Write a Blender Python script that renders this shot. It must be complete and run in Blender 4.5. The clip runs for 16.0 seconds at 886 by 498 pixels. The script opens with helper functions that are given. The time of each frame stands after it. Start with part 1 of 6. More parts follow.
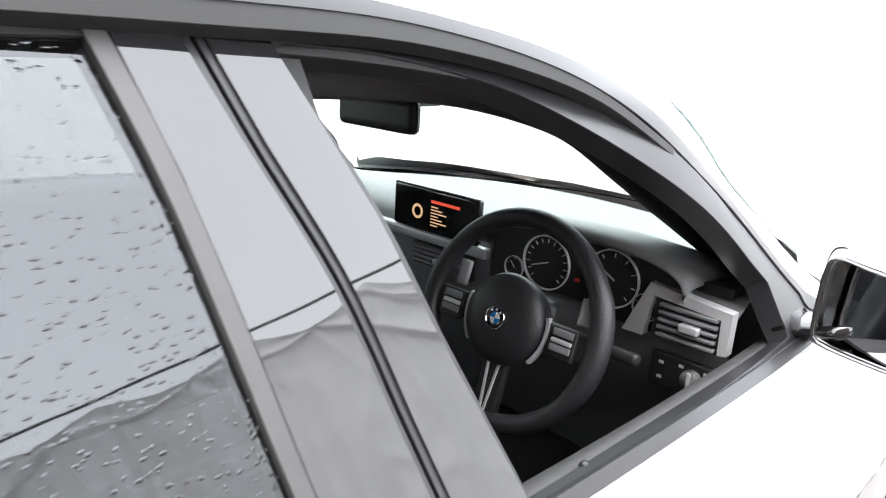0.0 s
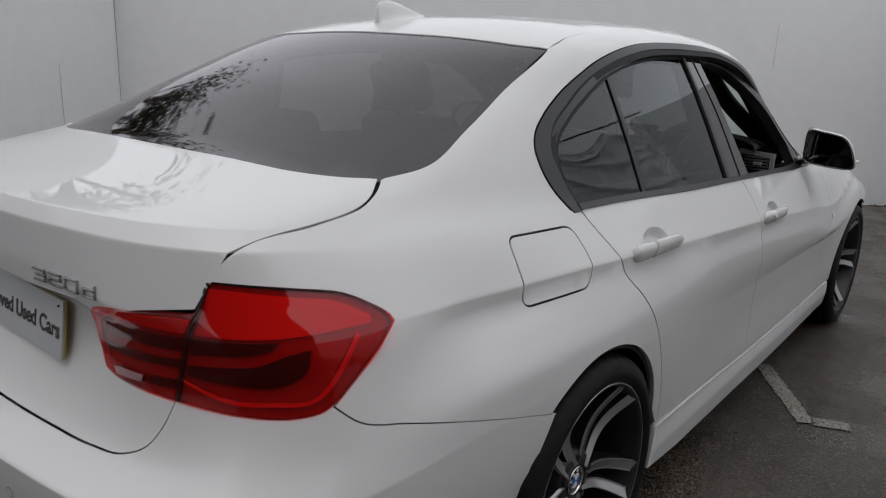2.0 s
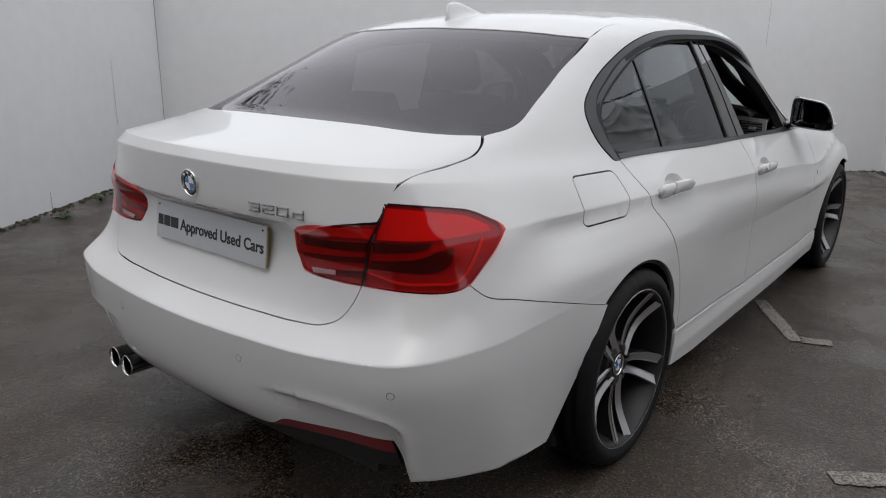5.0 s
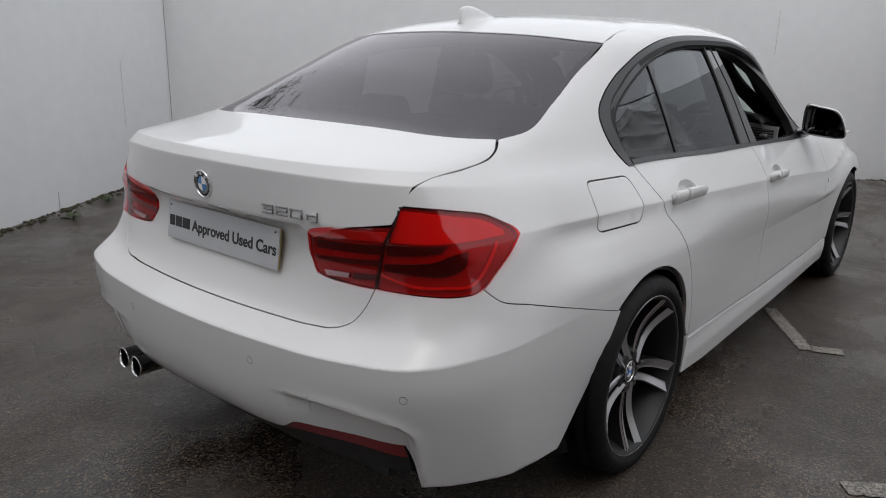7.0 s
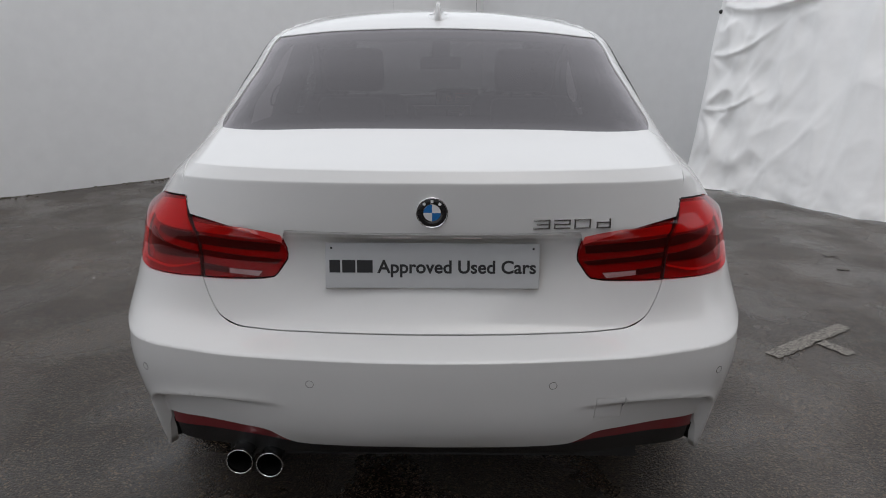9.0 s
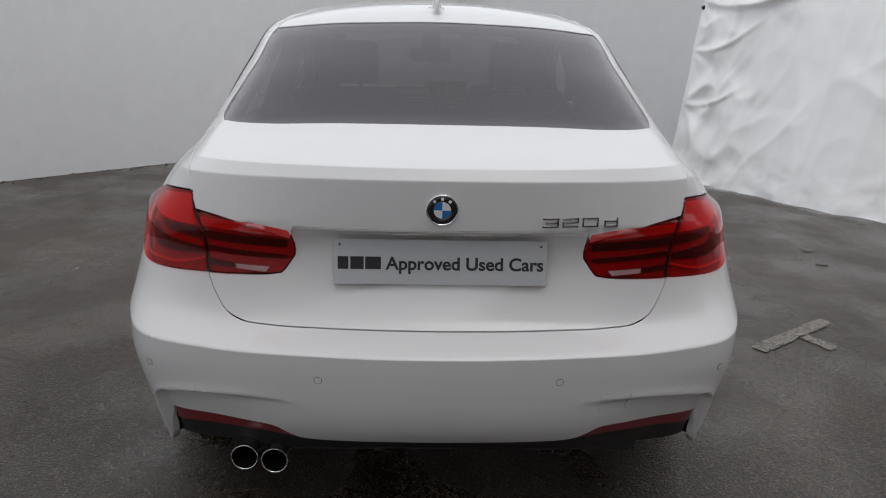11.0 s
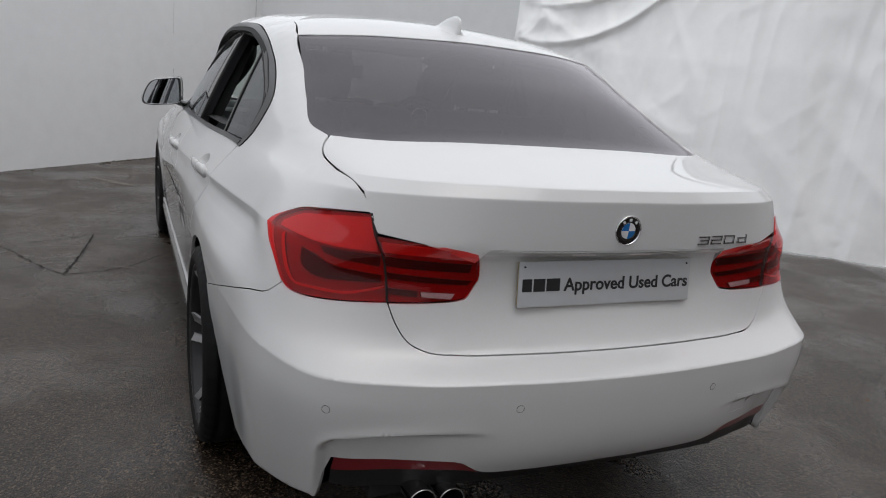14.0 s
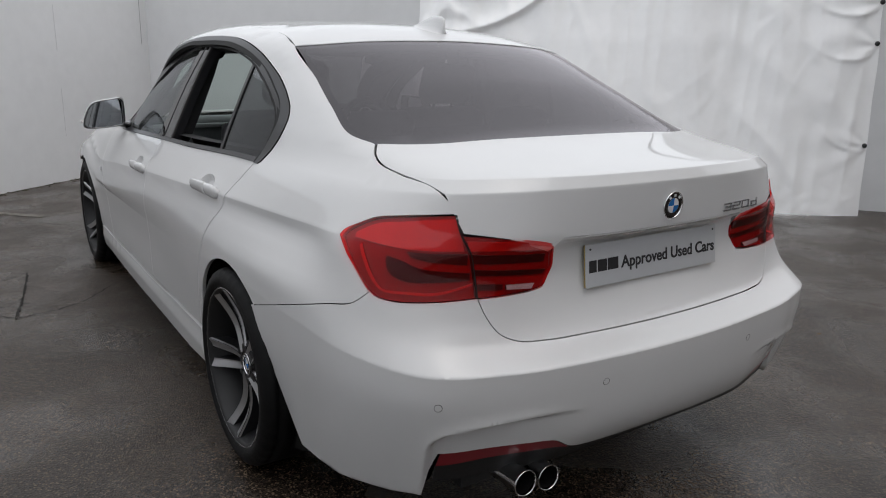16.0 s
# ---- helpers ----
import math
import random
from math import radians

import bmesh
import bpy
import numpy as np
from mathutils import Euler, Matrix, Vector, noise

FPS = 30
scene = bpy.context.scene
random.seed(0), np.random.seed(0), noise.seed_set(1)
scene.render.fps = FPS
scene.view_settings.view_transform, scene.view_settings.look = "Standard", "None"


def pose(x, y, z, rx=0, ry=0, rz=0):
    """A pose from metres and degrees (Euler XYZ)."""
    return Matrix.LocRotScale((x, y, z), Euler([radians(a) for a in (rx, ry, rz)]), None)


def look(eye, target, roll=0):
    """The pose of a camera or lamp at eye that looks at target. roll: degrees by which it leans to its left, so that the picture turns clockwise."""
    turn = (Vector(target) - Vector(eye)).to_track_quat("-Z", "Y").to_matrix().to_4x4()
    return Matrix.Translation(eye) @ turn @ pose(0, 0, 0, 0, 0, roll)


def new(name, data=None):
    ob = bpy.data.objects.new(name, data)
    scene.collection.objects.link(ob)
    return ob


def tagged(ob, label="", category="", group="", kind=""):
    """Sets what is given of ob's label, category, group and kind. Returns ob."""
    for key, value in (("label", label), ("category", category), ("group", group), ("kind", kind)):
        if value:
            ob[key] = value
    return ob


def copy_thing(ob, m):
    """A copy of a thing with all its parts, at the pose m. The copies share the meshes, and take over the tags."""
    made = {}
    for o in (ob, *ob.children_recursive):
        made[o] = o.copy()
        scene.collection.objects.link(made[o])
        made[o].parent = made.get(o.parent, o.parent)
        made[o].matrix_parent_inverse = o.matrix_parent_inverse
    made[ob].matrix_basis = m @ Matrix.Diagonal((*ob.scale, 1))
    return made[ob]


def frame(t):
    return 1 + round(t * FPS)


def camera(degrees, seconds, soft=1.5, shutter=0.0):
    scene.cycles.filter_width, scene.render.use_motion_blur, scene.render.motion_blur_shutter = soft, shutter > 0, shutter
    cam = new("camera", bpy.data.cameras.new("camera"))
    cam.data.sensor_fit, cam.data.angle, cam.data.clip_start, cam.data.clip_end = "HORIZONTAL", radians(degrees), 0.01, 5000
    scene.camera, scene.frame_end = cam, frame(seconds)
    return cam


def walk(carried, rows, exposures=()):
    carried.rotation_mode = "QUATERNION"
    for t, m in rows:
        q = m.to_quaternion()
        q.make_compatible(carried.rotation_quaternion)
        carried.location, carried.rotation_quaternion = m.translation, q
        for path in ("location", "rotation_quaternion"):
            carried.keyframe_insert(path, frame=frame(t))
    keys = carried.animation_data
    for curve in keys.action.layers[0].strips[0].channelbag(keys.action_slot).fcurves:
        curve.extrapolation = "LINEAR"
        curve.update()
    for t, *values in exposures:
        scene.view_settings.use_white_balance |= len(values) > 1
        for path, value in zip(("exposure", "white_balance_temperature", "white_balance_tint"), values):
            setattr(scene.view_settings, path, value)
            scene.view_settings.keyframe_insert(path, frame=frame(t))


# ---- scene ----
cam = camera(63.0, 16.0, soft=1.0, shutter=0.1)
PATH = [
    (0, (1.099, 0.681, 1.317), (-0.206, 2.094, 0.772), 3.9),
    (0.5, (1.233, 0.184, 1.305), (-0.005, 1.699, 0.888), 3.5),
    (1, (1.349, -0.37, 1.28), (0.124, 1.148, 0.838), 3.8),
    (1.5, (1.472, -0.924, 1.278), (0.228, 0.573, 0.82), 3.8),
    (2, (1.552, -1.411, 1.278), (0.336, 0.093, 0.771), 2.30),
    (2.5, (1.680, -1.745, 1.278), (0.461, -0.257, 0.735), 2.35),
    (3, (1.711, -1.961, 1.297), (0.514, -0.456, 0.746), 1.82),
    (3.5, (1.727, -1.993, 1.293), (0.544, -0.475, 0.746), 1.44),
    (4, (1.737, -2.001, 1.289), (0.545, -0.492, 0.743), 1.00),
    (6.5, (1.736, -2.000, 1.289), (0.515, -0.510, 0.746), 1.02),
    (7, (1.711, -2.009, 1.284), (0.494, -0.514, 0.750), 1.30),
    (7.5, (1.432, -2.166, 1.270), (0.419, -0.524, 0.737), 4.15),
    (8, (0.931, -2.393, 1.271), (0.226, -0.598, 0.741), 3.72),
    (8.5, (0.421, -2.520, 1.274), (0.102, -0.618, 0.746), 2.34),
    (9, (0.031, -2.569, 1.308), (0.025, -0.648, 0.750), 0.29),
    (11.5, (-0.056, -2.568, 1.327), (0.013, -0.658, 0.741), 1.39),
    (12, (-0.060, -2.565, 1.327), (0.016, -0.655, 0.740), 1.28),
    (12.5, (-0.067, -2.565, 1.322), (0.020, -0.652, 0.743), 0.69),
    (13, (-0.234, -2.550, 1.316), (-0.058, -0.641, 0.745), 1.66),
    (13.5, (-0.668, -2.496, 1.310), (-0.190, -0.632, 0.769), 4.40),
    (14, (-1.116, -2.305, 1.265), (-0.304, -0.544, 0.772), 5.71),
    (14.5, (-1.449, -2.176, 1.275), (-0.406, -0.544, 0.778), 2.23),
    (15, (-1.533, -2.142, 1.280), (-0.445, -0.541, 0.779), 1.36),
    (15.5, (-1.542, -2.143, 1.274), (-0.452, -0.542, 0.773), 1.32),
    (16, (-1.544, -2.144, 1.271), (-0.458, -0.541, 0.771), 1.26),
]
walk(cam, [(t, look(eye, aim, lean)) for t, eye, aim, lean in PATH],
     exposures=[(0.0, 3.32), (0.5, 2.48), (0.8, 1.95), (1.0, 1.46), (1.3, 0.95), (1.6, 0.54), (2.0, 0.32), (2.5, 0.53), (3.5, 0.62), (7.0, 0.62), (8.0, 0.50), (13.0, 0.50), (14.5, 0.54), (16.0, 0.54)])

# ---------------------------------------------------------------- world and light
world = bpy.data.worlds.new("sky")
scene.world = world
world.use_nodes = True
wn = world.node_tree
sky = wn.nodes.new("ShaderNodeTexSky")
sky.sky_type = "NISHITA"
sky.sun_disc = False
sky.sun_elevation, sky.sun_rotation = radians(70), radians(150)
sky.air_density, sky.dust_density, sky.ozone_density = 1.0, 4.0, 1.0
tone = wn.nodes.new("ShaderNodeHueSaturation")
tone.inputs["Saturation"].default_value = 0.34
wn.links.new(sky.outputs[0], tone.inputs["Color"])
wn.links.new(tone.outputs[0], wn.nodes["Background"].inputs["Color"])
wn.nodes["Background"].inputs["Strength"].default_value = 0.055
sun = new("sun", bpy.data.lights.new("sun", "SUN"))
sun.data.energy, sun.data.angle, sun.data.color = 1.66, radians(175), (0.948, 0.968, 1.0)
sun.matrix_world = look((1.0, -0.8, 9), (0, 0, 0))


# ---------------------------------------------------------------- materials
def material(name, color, rough=0.5, metal=0.0, coat=0.0, grain=0.0, grain_scale=40.0, bump=0.0, bump_scale=200.0,
             spec=0.5, object_tint=0.0):
    m = bpy.data.materials.new(name)
    m.use_nodes = True
    n, l = m.node_tree.nodes, m.node_tree.links
    b = n["Principled BSDF"]
    b.inputs["Base Color"].default_value = (*color, 1)
    b.inputs["Roughness"].default_value = rough
    b.inputs["Metallic"].default_value = metal
    b.inputs["Specular IOR Level"].default_value = spec
    b.inputs["Coat Weight"].default_value = coat
    b.inputs["Coat Roughness"].default_value = 0.025
    b.inputs["Coat IOR"].default_value = 1.5
    tc = n.new("ShaderNodeTexCoord")
    if grain:
        t1 = n.new("ShaderNodeTexNoise")
        t1.inputs["Scale"].default_value, t1.inputs["Detail"].default_value = grain_scale, 6
        t2 = n.new("ShaderNodeTexNoise")
        t2.inputs["Scale"].default_value, t2.inputs["Detail"].default_value = grain_scale / 14, 4
        l.new(tc.outputs["Object"], t1.inputs["Vector"])
        l.new(tc.outputs["Object"], t2.inputs["Vector"])
        mix = n.new("ShaderNodeMath")
        mix.operation = "ADD"
        l.new(t1.outputs["Fac"], mix.inputs[0])
        l.new(t2.outputs["Fac"], mix.inputs[1])
        r = n.new("ShaderNodeMapRange")
        r.inputs["From Min"].default_value, r.inputs["From Max"].default_value = 0.6, 1.4
        r.inputs["To Min"].default_value, r.inputs["To Max"].default_value = 1 - grain, 1 + grain
        l.new(mix.outputs[0], r.inputs["Value"])
        v = n.new("ShaderNodeVectorMath")
        v.operation = "SCALE"
        v.inputs[0].default_value = color
        l.new(r.outputs[0], v.inputs["Scale"])
        l.new(v.outputs[0], b.inputs["Base Color"])
    if bump:
        t3 = n.new("ShaderNodeTexNoise")
        t3.inputs["Scale"].default_value, t3.inputs["Detail"].default_value = bump_scale, 4
        l.new(tc.outputs["Object"], t3.inputs["Vector"])
        bp = n.new("ShaderNodeBump")
        bp.inputs["Strength"].default_value, bp.inputs["Distance"].default_value = bump, 0.004
        l.new(t3.outputs["Fac"], bp.inputs["Height"])
        l.new(bp.outputs[0], b.inputs["Normal"])
    return m


PAINT = material("white_paint", (0.68, 0.68, 0.68), 0.45, coat=1.0, grain=0.015, grain_scale=6, spec=0.03)
BLACK = material("black_plastic", (0.016, 0.016, 0.017), 0.45, bump=0.15, bump_scale=900)
# dark colour of the added wall that shades the car's tail
SHADE_WALL = material("dark_brown_shade_wall", (0.16, 0.12, 0.10), 0.85, grain=0.2, grain_scale=14, bump=0.3, bump_scale=40)
WALL = material("grey_render", (0.76, 0.765, 0.77), 0.75, grain=0.04, grain_scale=8, bump=0.15, bump_scale=60)


def wet_asphalt():
    """Brown-grey asphalt: pale and dark stones, broad damp patches that shine, fine relief."""
    m = bpy.data.materials.new("wet_asphalt")
    m.use_nodes = True
    n, l = m.node_tree.nodes, m.node_tree.links
    b = n["Principled BSDF"]
    tc = n.new("ShaderNodeTexCoord")

    def tex(kind, scale, detail=None):
        t = n.new(kind)
        t.inputs["Scale"].default_value = scale
        if detail is not None:
            t.inputs["Detail"].default_value = detail
        l.new(tc.outputs["Object"], t.inputs["Vector"])
        return t

    def remap(src, a, c, lo, hi):
        r = n.new("ShaderNodeMapRange")
        for k, v in zip(("From Min", "From Max", "To Min", "To Max"), (a, c, lo, hi)):
            r.inputs[k].default_value = v
        l.new(src, r.inputs["Value"])
        return r.outputs[0]

    broad = tex("ShaderNodeTexNoise", 1.1, 7)
    stone = tex("ShaderNodeTexVoronoi", 130)
    fine = tex("ShaderNodeTexNoise", 420, 3)
    ramp = n.new("ShaderNodeValToRGB")
    e = ramp.color_ramp.elements
    e[0].position, e[0].color = 0.32, (0.020, 0.0150, 0.0115, 1)
    e[1].position, e[1].color = 0.70, (0.047, 0.0350, 0.0262, 1)
    l.new(broad.outputs["Fac"], ramp.inputs[0])
    v = n.new("ShaderNodeVectorMath")
    v.operation = "SCALE"
    l.new(ramp.outputs[0], v.inputs[0])
    hue = n.new("ShaderNodeSeparateColor")
    l.new(stone.outputs["Color"], hue.inputs[0])
    speck = n.new("ShaderNodeMath")
    speck.operation = "MULTIPLY"
    l.new(remap(hue.outputs[0], 0.0, 1.0, 0.40, 1.65), speck.inputs[0])
    l.new(remap(fine.outputs["Fac"], 0.3, 0.7, 0.7, 1.35), speck.inputs[1])
    l.new(speck.outputs[0], v.inputs["Scale"])
    # scattered pale brown stones
    grit_tex = tex("ShaderNodeTexVoronoi", 190)
    part_col = n.new("ShaderNodeSeparateColor")
    l.new(grit_tex.outputs["Color"], part_col.inputs[0])
    mixc = n.new("ShaderNodeMix")
    mixc.data_type = "RGBA"
    mixc.inputs["B"].default_value = (0.17, 0.125, 0.085, 1)
    l.new(remap(part_col.outputs[1], 0.84, 0.92, 0.0, 0.8), mixc.inputs["Factor"])
    l.new(v.outputs[0], mixc.inputs["A"])
    l.new(mixc.outputs["Result"], b.inputs["Base Color"])
    b.inputs["Coat Weight"].default_value = 0.15
    b.inputs["Specular IOR Level"].default_value = 0.42
    b.inputs["Coat Roughness"].default_value = 0.16
    wet = tex("ShaderNodeTexNoise", 1.7, 8)
    l.new(remap(wet.outputs["Fac"], 0.40, 0.58, 0.17, 0.44), b.inputs["Roughness"])
    add = n.new("ShaderNodeMath")
    add.operation = "ADD"
    l.new(stone.outputs["Distance"], add.inputs[0])
    l.new(fine.outputs["Fac"], add.inputs[1])
    bp = n.new("ShaderNodeBump")
    bp.inputs["Distance"].default_value = 0.004
    l.new(remap(wet.outputs["Fac"], 0.36, 0.56, 0.16, 0.85), bp.inputs["Strength"])
    l.new(add.outputs[0], bp.inputs["Height"])
    l.new(bp.outputs[0], b.inputs["Normal"])
    return m


ASPHALT = wet_asphalt()
TARP = material("white_sheet", (0.95, 0.95, 0.95), 0.5, grain=0.03, grain_scale=10)

tb = TARP.node_tree
through_light, blend = tb.nodes.new("ShaderNodeBsdfTranslucent"), tb.nodes.new("ShaderNodeMixShader")
through_light.inputs["Color"].default_value = (0.97, 0.97, 0.97, 1)
blend.inputs[0].default_value = 0.05
tb.links.new(tb.nodes["Principled BSDF"].outputs[0], blend.inputs[1])
tb.links.new(through_light.outputs[0], blend.inputs[2])
tb.links.new(blend.outputs[0], tb.nodes["Material Output"].inputs["Surface"])


# ---------------------------------------------------------------- mesh helpers
def mesh_of(name, bm, mat, parent=None, label="", smooth=True):
    me = bpy.data.meshes.new(name)
    bm.to_mesh(me)
    bm.free()
    if mat:
        me.materials.append(mat)
    if smooth:
        me.polygons.foreach_set("use_smooth", [True] * len(me.polygons))
    ob = new(name, me)
    if parent:
        ob.parent = parent
    if label:
        ob["label"] = label
    return ob


def part(name, bm, mat, parent, label="", smooth=True):
    return mesh_of(name, bm, mat, parent, label, smooth)


def box(bm, lo, hi, bevel=0.0, m=None):
    lo, hi = Vector(lo), Vector(hi)
    vs = bmesh.ops.create_cube(bm, size=1)["verts"]
    for v in vs:
        v.co = Vector(((v.co[i] + 0.5) * (hi[i] - lo[i]) + lo[i]) for i in range(3))
    if bevel:
        es = list({e for v in vs for e in v.link_edges})
        vs = bmesh.ops.bevel(bm, geom=es, offset=bevel, segments=2, affect="EDGES", profile=0.7)["verts"]
    if m is not None:
        for v in vs:
            v.co = m @ v.co
    return bm


# ---------------------------------------------------------------- yard
def prism(name, pts, z0, z1, mat):
    bm = bmesh.new()
    low = [bm.verts.new((x, y, z0)) for x, y in pts]
    top = [bm.verts.new((x, y, z1)) for x, y in pts]
    n = len(pts)
    for i in range(n):
        bm.faces.new((low[i], low[(i + 1) % n], top[(i + 1) % n], top[i]))
    bm.faces.new(top)
    bm.faces.new(low[::-1])
    bmesh.ops.recalc_face_normals(bm, faces=bm.faces)
    return mesh_of(name, bm, mat, smooth=False)


def wall(name, a, b, height, thick, mat, label):
    a, b = Vector(a), Vector(b)
    d = (b - a).normalized()
    n = Vector((-d.y, d.x)) * thick
    return tagged(prism(name, [a, b, b + n, a + n], -0.05, height, mat), label, "wall", kind="structure")


WALL_H = 2.45
CA, CB = (-5.216, 2.043), (0.50, 7.19)
wall("wall_west", (-1.3, -3.85), CA, WALL_H, 0.2, WALL, "pale grey painted panel wall of the yard")
wall("wall_north", CA, CB, WALL_H, 0.2, WALL, "pale grey painted panel wall of the yard")
EA, EB = (2.70, 4.541), (5.38, 1.353)      # gateway in the east wall, closed by sheeting
wall("wall_east", CB, EA, WALL_H, 0.2, WALL, "pale grey painted panel wall of the yard")
wall("wall_south_east", EB, (9.5, -3.55), WALL_H, 0.2, WALL, "pale grey painted panel wall of the yard")
# unseen stretch, added behind the camera to block low sky light
wall("unseen_wall_south_west", (1.5, -8.07), (-1.3, -3.85), WALL_H, 0.2, WALL, "pale grey painted panel wall of the yard")
# unseen wall, added tall and dark to hold light off the car's tail
wall("shade_wall", (9.5, -3.55), (1.5, -8.07), 11.0, 0.25, SHADE_WALL, "tall dark brown wall, added unseen to shade the car's tail")
ground = prism("ground", [(-90, -90), (90, -90), (90, 90), (-90, 90)], -0.3, 0.0, ASPHALT)
tagged(ground, "dark wet asphalt of a parking yard", "ground", kind="structure")


# ---------------------------------------------------------------- car body master surface
# Rings run from the tail's centre round the right side to the nose's centre, one below the other.
RINGS = []


def ring(rear, side, front):
    RINGS.append([Vector(p) for p in (*rear, *side, *front)])


# sill edge
ring([(0, -.93, .27), (.29, -.92, .26), (.545, -.90, .25), (.697, -.845, .25), (.79, -.645, .205)],
     [(.825, -.40, .20), (.85, 0, .18), (.855, .45, .17), (.855, 1.1, .17), (.855, 1.8, .17), (.85, 2.3, .17)],
     [(.85, 2.81, .18), (.82, 3.16, .18), (.66, 3.42, .2), (.4, 3.52, .2), (0, 3.56, .2)])
ring([(0, -1.008, .38), (.29, -.995, .38), (.55, -.953, .385), (.715, -.880, .385), (.815, -.70, .38)],
     [(.85, -.42, .37), (.878, 0, .35), (.872, .45, .31), (.868, 1.1, .29), (.868, 1.8, .28), (.868, 2.3, .28)],
     [(.875, 2.81, .34), (.845, 3.18, .34), (.70, 3.44, .34), (.42, 3.56, .34), (0, 3.6, .34)])
ring([(0, -1.033, .52), (.29, -1.017, .52), (.56, -.975, .522), (.732, -.906, .525), (.826, -.74, .53)],
     [(.868, -.45, .53), (.898, 0, .53), (.888, .45, .50), (.872, 1.1, .47), (.872, 1.8, .46), (.878, 2.3, .46)],
     [(.895, 2.81, .50), (.865, 3.17, .50), (.72, 3.43, .5), (.43, 3.57, .5), (0, 3.61, .5)])
ring([(0, -1.036, .586), (.29, -1.020, .586), (.56, -.977, .588), (.732, -.906, .592), (.824, -.74, .60)],
     [(.872, -.45, .62), (.90, 0, .64), (.893, .45, .60), (.880, 1.1, .57), (.880, 1.8, .56), (.885, 2.3, .56)],
     [(.897, 2.81, .60), (.866, 3.16, .60), (.72, 3.42, .6), (.43, 3.56, .6), (0, 3.6, .6)])
ring([(0, -.945, .632), (.29, -.932, .631), (.545, -.90, .635), (.706, -.845, .655), (.802, -.715, .675)],
     [(.864, -.44, .70), (.892, 0, .71), (.894, .45, .68), (.892, 1.1, .65), (.892, 1.8, .60), (.892, 2.3, .575)],
     [(.892, 2.81, .68), (.858, 3.13, .67), (.71, 3.40, .66), (.42, 3.54, .65), (0, 3.58, .65)])
ring([(0, -.888, .725), (.29, -.882, .726), (.55, -.866, .735), (.70, -.805, .737), (.79, -.695, .745)],
     [(.836, -.43, .757), (.874, 0, .760), (.887, .45, .735), (.892, 1.1, .705), (.892, 1.8, .655), (.889, 2.3, .628)],
     [(.875, 2.81, .74), (.835, 3.10, .72), (.69, 3.37, .70), (.41, 3.52, .69), (0, 3.56, .69)])
ring([(0, -.874, .838), (.29, -.869, .839), (.545, -.858, .846), (.702, -.78, .83), (.788, -.637, .825)],
     [(.804, -.41, .822), (.849, 0, .815), (.873, .45, .798), (.884, 1.1, .762), (.886, 1.8, .712), (.883, 2.3, .680)],
     [(.85, 2.81, .77), (.80, 3.07, .745), (.66, 3.33, .725), (.40, 3.50, .705), (0, 3.545, .705)])
ring([(0, -.928, .866), (.29, -.914, .866), (.535, -.872, .872), (.690, -.77, .872), (.776, -.612, .862)],
     [(.804, -.40, .857), (.848, 0, .852), (.872, .45, .833), (.884, 1.1, .798), (.885, 1.8, .748), (.880, 2.3, .715)],
     [(.835, 2.81, .80), (.78, 3.05, .77), (.64, 3.31, .745), (.39, 3.49, .725), (0, 3.535, .725)])
ring([(0, -.938, .988), (.29, -.918, .986), (.53, -.855, .982), (.64, -.766, .976), (.706, -.60, .965)],
     [(.750, -.40, .955), (.786, 0, .945), (.808, .45, .930), (.824, 1.1, .912), (.820, 1.8, .892), (.80, 2.3, .872)],
     [(.775, 2.81, .842), (.72, 3.02, .80), (.60, 3.28, .765), (.37, 3.46, .742), (0, 3.51, .742)])
ring([(0, -.918, 1.016), (.29, -.896, 1.015), (.515, -.830, 1.012), (.615, -.738, 1.006), (.668, -.58, 1.0)],
     [(.712, -.38, .995), (.762, 0.02, .982), (.782, .45, .968), (.800, 1.1, .950), (.792, 1.8, .925), (.765, 2.3, .892)],
     [(.735, 2.79, .852), (.68, 3.0, .812), (.57, 3.25, .778), (.35, 3.43, .755), (0, 3.48, .755)])
ring([(0, -.556, 1.070), (.29, -.548, 1.068), (.49, -.525, 1.061), (.594, -.475, 1.060), (.652, -.37, 1.064)],
     [(.688, -.19, 1.075), (.724, 0.09, 1.078), (.743, .46, 1.065), (.762, 1.1, 1.045), (.750, 1.75, 1.01), (.705, 2.15, .945)],
     [(.655, 2.36, .925), (.55, 2.46, .927), (.4, 2.52, .931), (.2, 2.56, .934), (0, 2.57, .935)])
ring([(0, -.243, 1.228), (.28, -.23, 1.222), (.455, -.20, 1.210), (.556, -.145, 1.202), (.618, -.05, 1.202)],
     [(.654, .08, 1.207), (.676, .25, 1.213), (.690, .52, 1.212), (.704, 1.1, 1.205), (.682, 1.62, 1.165), (.615, 1.96, 1.10)],
     [(.555, 2.06, 1.128), (.47, 2.12, 1.143), (.34, 2.16, 1.155), (.17, 2.19, 1.162), (0, 2.195, 1.164)])
ring([(0, .075, 1.352), (.27, .09, 1.346), (.44, .122, 1.334), (.536, .17, 1.326), (.586, .245, 1.327)],
     [(.610, .34, 1.330), (.626, .47, 1.338), (.637, .68, 1.348), (.644, 1.02, 1.353), (.620, 1.42, 1.330), (.555, 1.68, 1.290)],
     [(.50, 1.735, 1.305), (.42, 1.76, 1.318), (.30, 1.78, 1.328), (.15, 1.79, 1.334), (0, 1.795, 1.336)])
